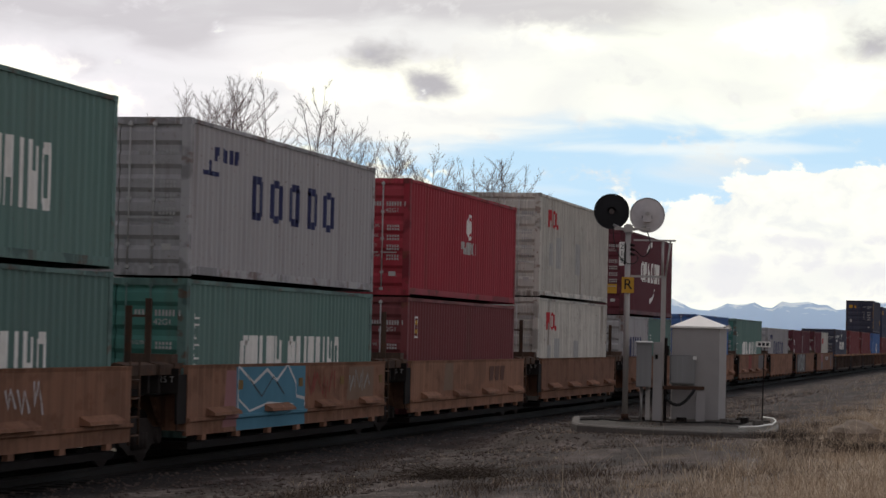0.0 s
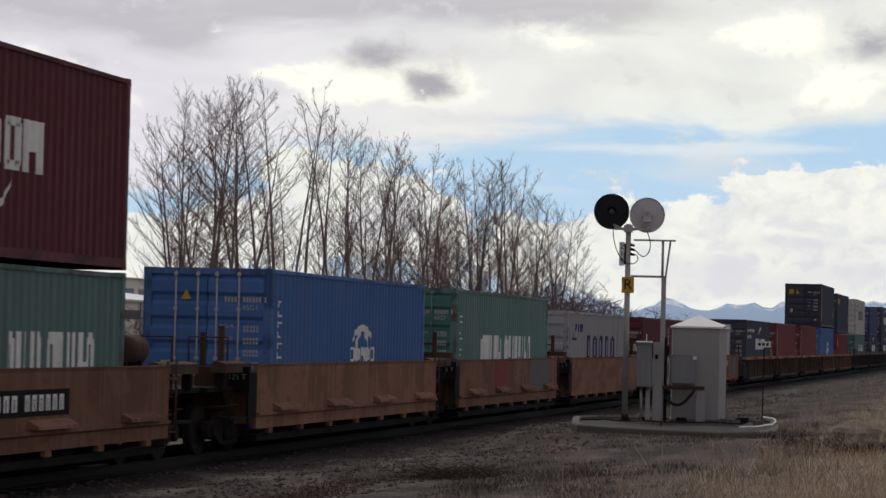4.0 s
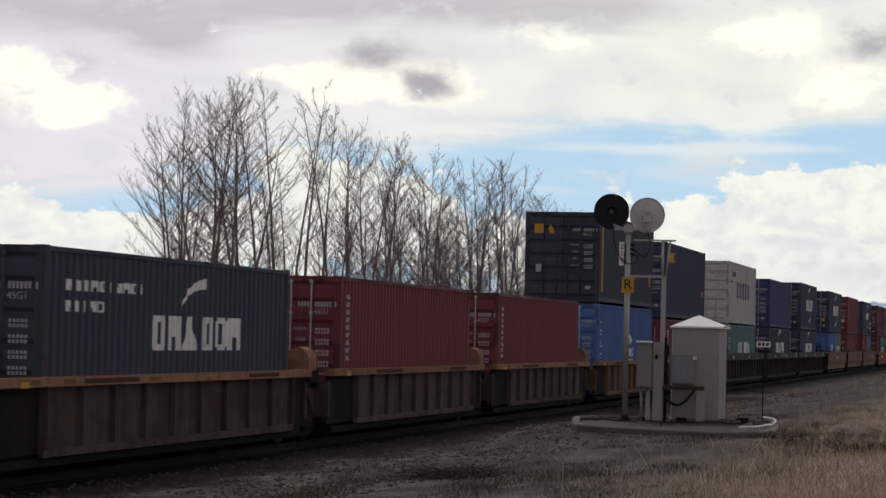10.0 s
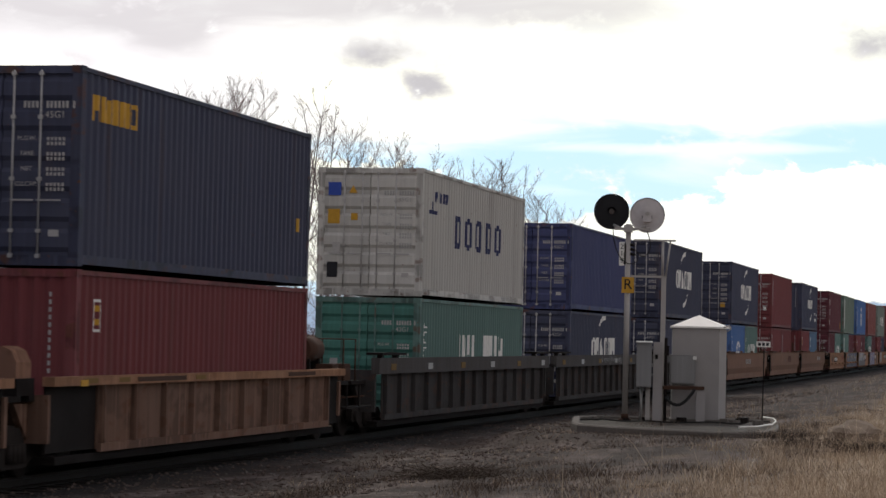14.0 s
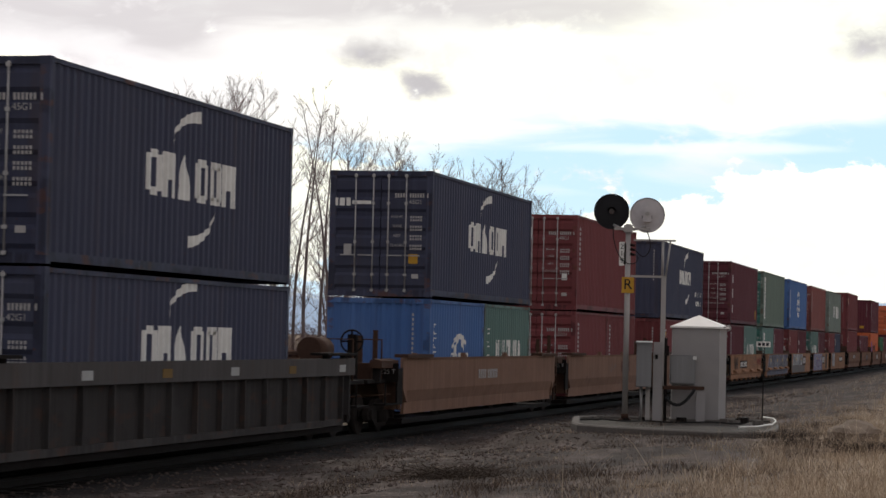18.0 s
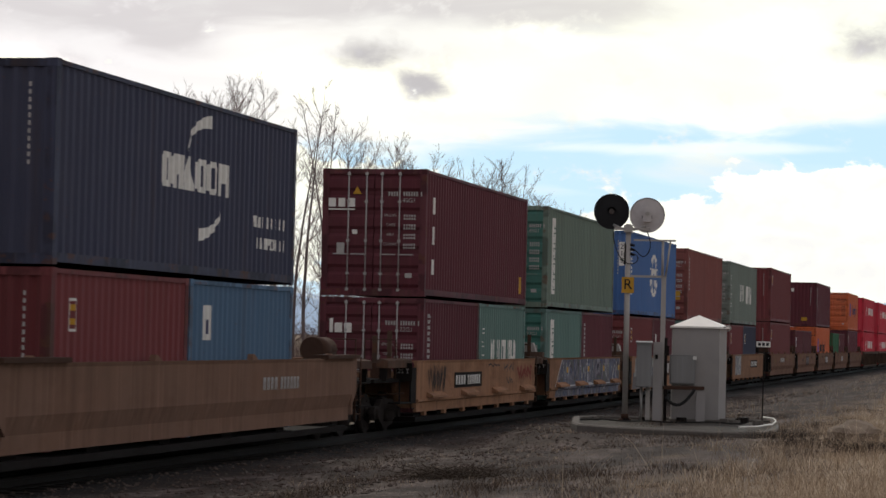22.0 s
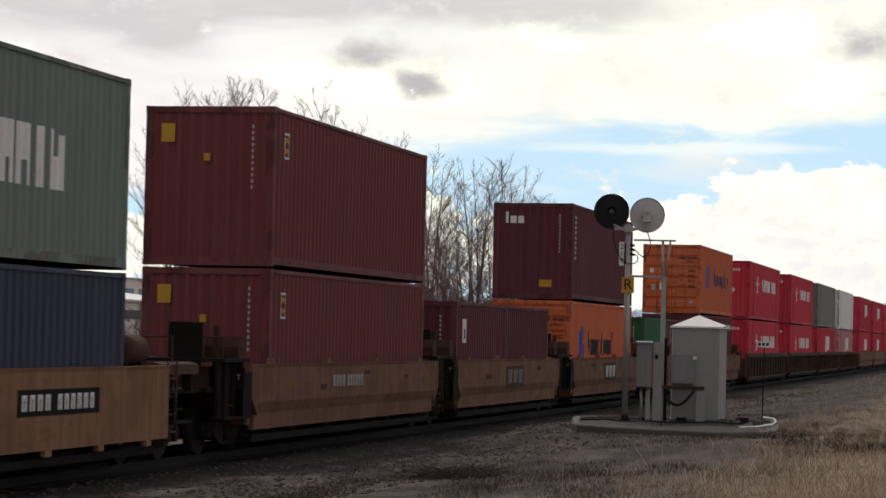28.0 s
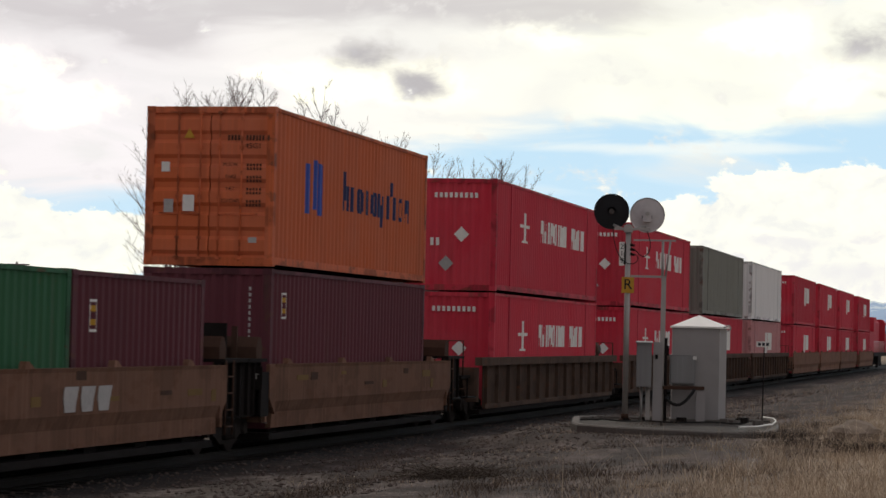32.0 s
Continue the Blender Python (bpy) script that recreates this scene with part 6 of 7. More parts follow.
def side_panel(ob, name, x0, x1, z0, z1, mat, label="", slant=0.0, flat=True, lift=0.004):
    """Paint on a wagon's seen side between two heights, following its ledge if it has one."""
    pr = [(1.47, 0.42), (1.47, 1.55)] if flat else [(1.47, 0.42), (1.47, 0.62), (1.52, 0.65), (1.52, 0.7), (1.47, 0.702), (1.47, 1.55)]
    hs, ds = [p[1] for p in pr], [p[0] for p in pr]
    cuts = [z0] + [h for h in hs if z0 < h < z1] + [z1]
    b = Build()
    for za, zb in zip(cuts, cuts[1:]):
        ya, yb = (-lift - float(np.interp(q, hs, ds)) for q in (za, zb))
        sa, sb = slant * (za - 0.42), slant * (zb - 0.42)
        b.face([(x0 + sa, ya, za), (x1 + sa * 0.2, ya, za), (x1 + sb * 0.2, yb, zb), (x0 + sb, yb, zb)])
    return part(name, b, mat, ob, label)


def outline(ob, name, pts, width, mat, label=""):
    """Sprayed strokes between points (x, z) of a wagon's side."""
    b = Build()
    for k, (x, z) in enumerate(pts):
        (xa, za), (xb, zb) = pts[max(0, k - 1)], pts[min(len(pts) - 1, k + 1)]
        turn = 0 < k < len(pts) - 1 and (x - xa) * (xb - x) + (z - za) * (zb - z) < 0
        d = Vector((xb - xa, zb - za)).normalized() if not turn else Vector((0.94, 0.34))
        nx, nz = -d.y * width / 2, d.x * width / 2
        b.v += [(x - nx, -1.479, z - nz), (x + nx, -1.479, z + nz)]
        if k:
            b.f.append((2 * k - 2, 2 * k, 2 * k + 1, 2 * k - 1))
            b.s.append(False)
    return part(name, b, mat, ob, label)


def car_number(ob, x, z, wide=3.1, panel=True):
    tone = MARK_DIM if not panel else MARK_WHITE
    p = part("number_panel", Build().box(x, x + wide, -1.478, -1.47, z, z + 0.36), DARK, ob, "black panel with white figures") if panel else ob
    k = wide / 3.1
    for y0, y1, z0, z1 in row_marks(x + 0.14, z + 0.07, 1.14 * k, 0.22, 4) + row_marks(x + 1.46 * k, z + 0.07, 1.5 * k, 0.22, 6):
        t = (y1 - y0) * 0.36
        part("figure", Build().box(y0, y0 + t, -1.483, -1.4785, z0, z1).box(y1 - t, y1, -1.483, -1.4785, z0, z1).box(y0 + t, y1 - t, -1.483, -1.4785, z1 - 0.05, z1), tone, p)


def owner_mark(ob, x, z, tone, backing=True):
    """An emblem of three slanting blocks, on a dark panel or bare."""
    p = part("owner_panel", Build().box(x, x + 2.3, -1.478, -1.47, z, z + 0.55), RUSTY, ob, "dark brown panel with a worn emblem") if backing else ob
    for k in range(3):
        q = x + 0.2 + k * 0.68
        part("emblem_block", Build().prism([(q + 0.06, z + 0.1), (q + 0.46, z + 0.1), (q + 0.5, z + 0.24), (q + 0.6, z + 0.46), (q + 0.04, z + 0.46), (q + 0.0, z + 0.3)], -1.483, -1.4785, "y"), tone, p)


# ---- the train ----
# position, wagon, first, last, gap to the coupling before and behind, lower boxes, upper box
TRAIN = [
    (24.05, "ledge", 0, 0, 1.7, 1.7, [(40, "s", "green", "d", "ships")], (40, "s", "green", "d", "ships")),
    (39.72, "ledge", 0, 0, 1.7, 1.6, [(40, "s", "green", "d", "ships")], (40, "s", "grey", "d", "five")),
    (55.10, "ledge", 0, 0, 1.6, 1.7, [(40, "s", "oxide", "d", "mark")], (40, "s", "red", "d", "emblem")),
    (70.77, "ledge", 0, 0, 1.7, 1.7, [(40, "h", "white", "d", "kay")], (40, "h", "white", "d", "kay")),
    (86.50, "ledge", 0, 1, 1.7, 3.9, [(20, "s", "grey", "d", "five"), (20, "s", "green", "d", "ships")], (40, "h", "maroon", "d", "swoosh")),
    (106.45, "ledge", 1, 0, 3.8, 1.7, [(40, "h", "blue", "d", "globe")], None),
    (122.00, "ledge", 0, 0, 1.7, 1.7, [(40, "h", "green", "d", "ships")], None),
    (137.60, "ledge", 0, 0, 1.7, 1.7, [(40, "s", "grey", "d", "five")], None),
    (153.30, "ledge", 0, 0, 1.7, 1.8, [(20, "s", "maroon", "d", "strokes"), (20, "s", "maroon", "d", "upright")], None),
    (169.20, "ledge", 0, 1, 1.8, 3.7, [(20, "s", "maroon", "d", "upright"), (20, "s", "white", "d", "kay")], None),
    (188.60, "rib", 1, 0, 3.6, 1.8, [(40, "h", "slate", "d", "eco")], None),
    (204.50, "rib", 0, 0, 1.8, 1.8, [(40, "h", "oxide", "d", "upright")], None),
    (220.30, "rib", 0, 0, 1.8, 1.9, [(40, "h", "oxide", "d", "upright")], None),
    (236.40, "rib", 0, 0, 1.9, 1.8, [(40, "h", "blue", "d", "globe")], (40, "h", "slate", "d", "stripe")),
    (252.20, "rib", 0, 1, 1.8, 3.4, [(40, "s", "oxide", "e", "mark")], (40, "h", "navy", "d", "corner")),
    (273.75, "black", 1, 0, 6.0, 3.8, [(40, "s", "green", "d", "fade")], (40, "h", "pale", "d", "five")),
    (293.50, "black", 0, 0, 3.8, 3.9, [(40, "s", "navy", "d", "swoosh")], (40, "s", "indigo", "d", "")),
    (313.50, "black", 0, 1, 3.9, 5.9, [(40, "s", "navy", "d", "swoosh")], (40, "h", "navy", "d", "swoosh")),
    (337.30, "long", 1, 0, 5.7, 3.75, [(20, "s", "blue", "e", "globe"), (20, "s", "green", "d", "ships")], (40, "h", "navy", "d", "swoosh")),
    (357.00, "long", 0, 0, 3.75, 3.65, [(20, "s", "oxide", "d", "upright"), (20, "s", "oxide", "d", "upright")], (40, "h", "oxide", "d", "upright")),
    (376.50, "long", 0, 1, 3.65, 6.2, [(20, "s", "oxide", "e", "mark"), (20, "s", "sky", "d", "oval")], (40, "h", "navy", "e", "swoosh2")),
    (399.40, "ledge", 1, 0, 4.5, 1.6, [(20, "s", "maroon", "d", "upright"), (20, "s", "green", "d", "ships")], (40, "h", "maroon", "d", "strokes")),
    (414.75, "ledge", 0, 0, 1.6, 1.75, [(20, "s", "green", "d", "band"), (20, "s", "maroon", "d", "upright")], (40, "h", "olive", "d", "band")),
    (430.40, "ledge", 0, 0, 1.75, 1.85, [(20, "s", "oxide", "d", "mark"), (20, "s", "maroon", "d", "strokes")], (40, "h", "blue", "e", "bigglobe")),
    (446.30, "ledge", 0, 0, 1.85, 1.65, [(20, "s", "green", "d", "ships"), (20, "s", "maroon", "d", "upright")], (40, "h", "brick", "d", "upright")),
    (461.80, "ledge", 0, 1, 1.65, 3.9, [(20, "s", "oxide", "d", "mark"), (20, "s", "navy", "d", "mark")], (40, "h", "sage", "d", "fade")),
    (481.65, "fold", 1, 0, 3.7, 1.75, [(40, "h", "oxide", "e", "mark")], (40, "h", "oxide", "e", "mark")),
    (497.35, "fold", 0, 0, 1.75, 1.9, [(20, "s", "maroon", "e", "oval"), (20, "s", "maroon", "d", "")], None),
    (513.35, "fold", 0, 0, 1.9, 1.65, [(40, "h", "orange", "d", "hyphen")], (40, "h", "maroon", "e", "upright")),
    (528.85, "fold", 0, 0, 1.65, 1.95, [(20, "s", "bottle", "e", ""), (20, "s", "maroon", "e", "mark")], None),
    (544.90, "fold", 0, 1, 1.95, 4.0, [(40, "h", "maroon", "e", "mark")], (40, "h", "orange", "d", "longword")),
    (565.05, "grey", 1, 1, 3.9, 3.6, [(53, "h", "scarlet", "e", "tyre")], (53, "h", "scarlet", "e", "tyre")),
    (588.40, "grey", 1, 0, 3.6, 2.2, [(53, "h", "scarlet", "e", "tyre")], (53, "h", "scarlet", "e", "tyre")),
    (608.90, "grey", 0, 0, 2.2, 2.1, [(53, "h", "scarlet", "e", "square")], (53, "h", "drab", "e", "")),
    (629.20, "grey", 0, 1, 2.1, 4.2, [(53, "h", "faded", "e", "square")], (53, "h", "silver", "e", "")),
    (653.80, "far", 1, 0, 4.2, 1.85, [(53, "h", "scarlet", "e", "square")], (53, "h", "scarlet", "e", "square")),
    (673.60, "far", 0, 0, 1.85, 1.7, [(53, "h", "scarlet", "e", "square")], (53, "h", "scarlet", "e", "square")),
    (693.10, "far", 0, 0, 1.7, 3.1, [(53, "h", "scarlet", "e", "square")], (53, "h", "scarlet", "e", "square")),
    (715.40, "far", 0, 1, 3.1, 3.2, [(53, "h", "scarlet", "e", "square")], (53, "h", "scarlet", "e", "square")),
]
CARS = []
for u, style, first, last, fg, rg, lower, upper in TRAIN:
    span = 16.154 if lower[0][0] == 53 else 12.192
    CARS.append(wagon(style, u, first, last, fg, rg, span))
    off, ztop = 0.0, 0.36
    for spec in lower:
        container(spec, u + off, 0.36)
        off += LENGTH[spec[0]] + 0.076
        ztop = 0.36 + HEIGHT[spec[1]]
    if upper:
        container(upper, u, ztop + 0.04)

# paint that sets single wagons apart
SPRAY_VIOLET = graffiti("violet_and_white_spray_paint", [(0.13, 0.115, 0.17), (0.3, 0.29, 0.33), (0.05, 0.05, 0.09), (0.16, 0.18, 0.26), (0.1, 0.075, 0.1), (0.15, 0.16, 0.16)], 0.55, (0.03, 0.025, 0.05), 5.0, 28, 0.35)
SPRAY_PALE = graffiti("white_and_blue_spray_paint", [(0.42, 0.43, 0.42), (0.5, 0.5, 0.45), (0.06, 0.07, 0.18), (0.46, 0.47, 0.44), (0.24, 0.24, 0.25)], 0.45, (0.04, 0.04, 0.09), 3.5, 14, 0.3)
SPRAY_MIX = graffiti("blue_and_red_spray_paint", [(0.06, 0.08, 0.2), (0.4, 0.4, 0.46), (0.26, 0.06, 0.07), (0.12, 0.17, 0.34), (0.34, 0.32, 0.35)], 0.6, (0.025, 0.03, 0.08), 5.0, 20, 0.35)
SPRAY_GREY = plain("flat_grey_spray_paint", (0.15, 0.14, 0.14), 0.9, 0, 2.0, 0.4, 0.05)
SPRAY_DARK = plain("dark_grey_spray_paint", (0.055, 0.05, 0.048), 0.9, 0, 2.5, 0.4, 0.05)
SPRAY_FILL = plain("drab_sprayed_fill", (0.13, 0.12, 0.115), 0.9, 0, 2.0, 0.4, 0.05)
FADED = plain("faded_brown_marking", (0.115, 0.062, 0.048), 0.9, 0, 3.0, 0.4, 0.05)
SPRAY_DULL = plain("worn_grey_sprayed_smear", (0.2, 0.135, 0.098), 0.9, 0, 2.0, 0.5, 0.05)
SPRAY_STEEL = plain("blue_grey_spray_paint", (0.28, 0.29, 0.29), 0.9, 0, 3.0, 0.35, 0.05)
SPRAY_RED = plain("smeared_red_spray_paint", (0.22, 0.06, 0.05), 0.9, 0, 2.0, 0.5, 0.05)
SPRAY_PINK = plain("faded_pink_spray_paint", (0.26, 0.13, 0.13), 0.9, 0, 2.0, 0.5, 0.05)
SPRAY_FLAT = plain("sky_blue_spray_paint", (0.075, 0.19, 0.26), 0.8, 0, 2.0, 0.4, 0.05)
SPRAY_LINE = plain("white_spray_lines", (0.5, 0.5, 0.5), 0.8, 0, 3.0, 0.4, 0.05)


def scrawl(ob, x0, x1, z0, z1, turns, width, mat, seed, name="graffiti", label=""):
    """One long sprayed scribble inside a box of a wagon's side."""
    r_ = random.Random(seed)
    pts = []
    for i in range(turns):
        f = (i + 0.5) / turns
        pts.append((x0 + (x1 - x0) * min(1, max(0, f + r_.uniform(-0.1, 0.1))), (z0 if i % 2 else z1) + r_.uniform(0, 0.35) * (z1 - z0) * (1 if i % 2 else -1)))
    return outline(ob, name, pts, width, mat, label)


blue = CARS[1]
side_panel(blue, "graffiti", 2.05, 6.3, 0.425, 1.53, SPRAY_FLAT, "blue graffiti with white outlines", -0.05, False)
outline(blue, "graffiti_outline", [(2.1, 0.75), (2.1, 1.52), (3.0, 1.22), (3.8, 1.45), (4.4, 1.25), (5.1, 1.53), (5.65, 1.2), (5.7, 0.95), (6.25, 0.9), (6.25, 0.76)], 0.06, SPRAY_LINE)
outline(blue, "graffiti_outline", [(2.15, 0.95), (2.8, 0.74), (3.9, 0.86), (5.5, 0.8)], 0.04, SPRAY_LINE)
outline(blue, "graffiti_outline", [(2.6, 1.36), (3.5, 0.98), (4.2, 1.32), (4.9, 1.0)], 0.03, SPRAY_DARK)
side_panel(blue, "graffiti_smear", 1.25, 2.04, 0.5, 1.45, SPRAY_PINK, "faded pink spray", 0.2, False, 0.003)
scrawl(blue, 6.5, 8.5, 0.84, 1.4, 13, 0.08, SPRAY_RED, 3, label="rusty red tag")
for k in range(3):
    scrawl(CARS[0], 7.4 + k * 0.5, 7.9 + k * 0.5, 0.85, 1.4, 4, 0.05, SPRAY_LINE, 20 + k, label="white tag")
side_panel(CARS[9], "graffiti_smear", 2.7, 4.1, 0.5, 0.95, SPRAY_GREY, "grey-green sprayed patch", 0.0, True, 0.003)
side_panel(CARS[9], "graffiti_smear", 2.7, 4.1, 0.952, 1.47, SPRAY_PINK, "faded pinkish sprayed patch", 0.0, True, 0.003)
side_panel(CARS[9], "graffiti_smear", 10.9, 12.2, 0.62, 1.4, SPRAY_GREY, "pale worn sprayed patch", 0.25, True, 0.003)
side_panel(CARS[6], "graffiti_smear", 3.4, 4.9, 0.75, 1.5, SPRAY_RED, "faded red sprayed patch", 0.1, True, 0.003)
side_panel(CARS[6], "graffiti_smear", 8.3, 11.2, 0.72, 1.5, SPRAY_GREY, "dull grey sprayed patch", 0.0, True, 0.003)
scrawl(CARS[1], 9.5, 11.1, 0.95, 1.42, 12, 0.06, SPRAY_STEEL, 131, label="pale blue-grey tag")
side_panel(CARS[1], "graffiti_smear", 9.2, 11.4, 0.8, 1.46, SPRAY_DULL, "worn greyish sprayed smear", 0.3, False, 0.003)
side_panel(CARS[2], "graffiti_smear", 2.5, 3.6, 0.85, 1.48, SPRAY_DULL, "worn greyish sprayed smear", 0.3, False, 0.003)
owner_mark(CARS[2], 7.6, 0.92, FADED, False)
owner_mark(CARS[19], 7.4, 0.95, FADED, False)
scrawl(CARS[19], 0.4, 1.5, 0.75, 1.05, 6, 0.05, FADED, 211, label="faint brown tag")
scrawl(CARS[19], 5.0, 6.4, 1.05, 1.35, 5, 0.03, SPRAY_GREY, 212, label="faint grey tag")
base = CARS[8]
side_panel(base, "graffiti_ground", -0.2, 6.1, 0.43, 1.5, SPRAY_DARK, "dark grey sprayed ground", 0.0, True, 0.003)
side_panel(base, "graffiti_fill", 0.42, 5.3, 0.5, 1.46, SPRAY_FILL, "drab grey sprayed fill behind the letters", 0.1, True, 0.005)
for pts in ([(0.62, 1.46), (0.55, 0.52), (1.05, 1.15)], [(1.05, 1.15), (1.2, 0.52), (1.72, 1.46)], [(2.02, 1.46), (1.95, 0.5)],
            [(3.05, 1.3), (2.85, 1.44), (2.5, 1.4), (2.4, 1.15), (2.65, 0.98), (2.98, 0.85), (2.98, 0.62), (2.7, 0.5), (2.35, 0.6)],
            [(3.42, 1.46), (3.36, 0.5)], [(4.12, 1.44), (3.5, 0.98)], [(3.5, 1.0), (4.1, 0.52)],
            [(4.4, 0.75), (4.45, 1.25), (4.7, 1.44), (5.0, 1.36), (5.12, 1.0), (4.98, 0.62), (4.7, 0.52), (4.4, 0.75)]):
    outline(base, "graffiti_stroke", pts, 0.23, SPRAY_STEEL, "pale blue-grey sprayed stroke").location.y = -0.003
scrawl(base, 0.6, 5.1, 0.62, 1.4, 9, 0.025, SPRAY_DARK, 44, "graffiti_outline").location.y = -0.005
side_panel(CARS[22], "graffiti", 0.2, 12.05, 0.43, 1.53, SPRAY_VIOLET, "violet and white curling graffiti", 1.05, False)
for k in range(7):
    scrawl(CARS[22], 1.4 + k * 1.5, 2.7 + k * 1.5, 0.78, 1.48, 5, 0.05, SPRAY_LINE if k % 3 != 1 else SPRAY_DARK, 90 + k, "graffiti_outline")
outline(CARS[22], "graffiti_outline", [(0.3, 0.74), (1.35, 1.5)], 0.04, SPRAY_LINE)
outline(CARS[22], "graffiti_outline", [(0.3, 0.735), (12.0, 0.735)], 0.03, SPRAY_LINE)
outline(CARS[22], "graffiti_outline", [(5.75, 1.53), (5.85, 0.74), (6.6, 0.76)], 0.09, SPRAY_LINE)
side_panel(CARS[23], "graffiti_ground", -0.5, 8.3, 0.43, 1.0, SPRAY_GREY, "flat grey sprayed ground", 0.4, True, 0.003)
side_panel(CARS[23], "graffiti", -0.2, 6.6, 0.86, 1.535, SPRAY_PALE, "white graffiti with dark blue outlines", 0.35)
side_panel(CARS[24], "graffiti", -0.5, 6.5, 0.43, 1.52, SPRAY_MIX, "blue and red graffiti")
scrawl(CARS[24], -0.4, 1.5, 0.6, 1.3, 8, 0.05, SPRAY_LINE, 9, "graffiti_outline")
side_panel(CARS[24], "graffiti_smear", 9.4, 10.7, 0.5, 1.5, SPRAY_DARK, "dark grey spray patch", 0.2)
side_panel(CARS[25], "graffiti", 0.5, 3.0, 0.6, 1.5, SPRAY_PALE, "black and white graffiti")
scribbled = CARS[21]
for k in range(3):
    scrawl(scribbled, -0.5 + 0.2 * k, 1.0 + 0.15 * k, 0.76, 1.48, 15, 0.07, SPRAY_DARK, 60 + k, label="dark scribble")
scrawl(scribbled, 8.1, 9.5, 1.2, 1.5, 9, 0.05, MARK_BLACK, 71, label="black tag")
scrawl(scribbled, 8.5, 9.3, 0.9, 1.12, 6, 0.045, MARK_BLACK, 72, label="black tag")
for k in range(2):
    scrawl(scribbled, 9.9, 11.9, 0.95, 1.42, 11, 0.09, SPRAY_RED, 80 + k, label="smeared red star")
scrawl(scribbled, 5.9, 7.8, 1.35, 1.46, 8, 0.035, SPRAY_DARK, 77, label="small dark tag")
for k in range(8):
    scribble = scrawl(CARS[16], 4.3 + k * 0.56, 4.75 + k * 0.56, 1.33, 1.58, 5, 0.025, SPRAY_LINE, 120 + k, "graffiti", "thin white scribbled tag")
    scribble.location.y = -0.014
for k, x in ((4, 6.2), (21, 2.25), (25, 7.4)):
    car_number(CARS[k], x, 0.9)
for k, x in ((18, 4.2), (20, 9.4), (26, 3.4)):
    car_number(CARS[k], x, 1.02, 2.6, False)
car_number(CARS[9], 6.2, 1.0, 3.1, False)
for k, x, tone, backing in ((23, 6.7, MARK_DIM, True), (24, 6.4, MARK_DIM, True), (27, 5.0, SPRAY_GREY, True), (28, 5.0, MARK_DIM, True), (29, 5.0, MARK_DIM, False)):
    owner_mark(CARS[k], x, 0.82, tone, backing)
for k in (1, 22, 23, 24):
    for x in (2.1, 5.85, 8.8, 11.9):
        if not (k > 22 and 6 < x < 11):
            part("reflector", Build().box(x, x + 0.26, -1.482, -1.4765, 1.12, 1.28), MARK_YELLOW if k > 1 else DULL_YELLOW, CARS[k], "orange-yellow reflective patch")


for k in (26, 27, 28, 29, 30):
    r_ = random.Random(300 + k)
    for i in range(7):
        x, z = 0.2 + i * 1.7 + r_.uniform(0, 0.8), r_.uniform(1.0, 1.38)
        part("worn_patch", Build().box(x, x + r_.uniform(0.3, 0.8), -1.4765, -1.471, z, z + r_.uniform(0.06, 0.15)), DULL_YELLOW if i % 2 == 0 else RUSTY, CARS[k], "worn patch of old paint")
    part("reflector", Build().box(11.9, 12.15, -1.4765, -1.471, 0.95, 1.15), DULL_YELLOW, CARS[k], "grimy yellow reflective patch")


# ---- locomotive behind the last wagons ----
def locomotive(u):
    ob = thing("locomotive", "red diesel locomotive coupled behind the last wagon", "locomotive")
    red = PAINT["scarlet"]
    part("frame", Build().box(0, 22, -1.45, 1.45, 1.15, 1.5), DARK, ob)
    part("hood", Build().prism([(-0.95, 1.5), (0.95, 1.5), (0.95, 4.3), (0.7, 4.6), (-0.7, 4.6), (-0.95, 4.3)], 1.2, 17.0), red, ob)
    cab_ = part("cab", Build().prism([(-1.5, 1.5), (1.5, 1.5), (1.5, 4.3), (1.2, 4.65), (-1.2, 4.65), (-1.5, 4.3)], 17.0, 19.6), red, ob)
    part("window", Build().box(17.5, 18.2, -1.52, -1.5, 3.3, 4.1).box(18.5, 19.2, -1.52, -1.5, 3.3, 4.1), GLASS_DARK, cab_)
    part("nose", Build().prism([(-0.9, 1.5), (0.9, 1.5), (0.9, 3.2), (-0.9, 3.2)], 19.6, 21.0), red, ob)
    part("radiator", Build().box(1.6, 5.2, -1.3, 1.3, 3.4, 4.7), red, ob)
    part("fuel_tank", Build().box(8, 13.5, -1.35, 1.35, 0.35, 1.15), DARK, ob)
    rail_ = Build().path([(0.3, -1.42, 2.5), (17, -1.42, 2.5)], 0.02)
    for k in range(12):
        rail_.path([(0.3 + k * 1.5, -1.42, 1.5), (0.3 + k * 1.5, -1.42, 2.5)], 0.016)
    part("handrail", rail_, MARK_WHITE, ob)
    for x in (3.6, 17.8):
        truck(x, ob)
    part("coupler", Build().box(-0.7, 0, -0.14, 0.14, 0.62, 0.98), DARK, ob)
    MOVERS.append((ob, u, 0.0))


locomotive(735.6)

# ---- small things on the ground ----
rng = random.Random(11)
STRAW = bpy.data.materials.new("dry_straw_grass")
nt_, n_, l_, b_ = nodes_of(STRAW)
l_.new(ramp(nt_, n_.new("ShaderNodeNewGeometry").outputs["Random Per Island"], [(0.0, (0.22, 0.165, 0.12)), (0.4, (0.42, 0.325, 0.235)), (0.75, (0.58, 0.465, 0.34)), (1.0, (0.74, 0.62, 0.47))]), b_.inputs["Base Color"])
b_.inputs["Roughness"].default_value, b_.inputs["Specular IOR Level"].default_value = 0.9, 0.1
blades = Build()


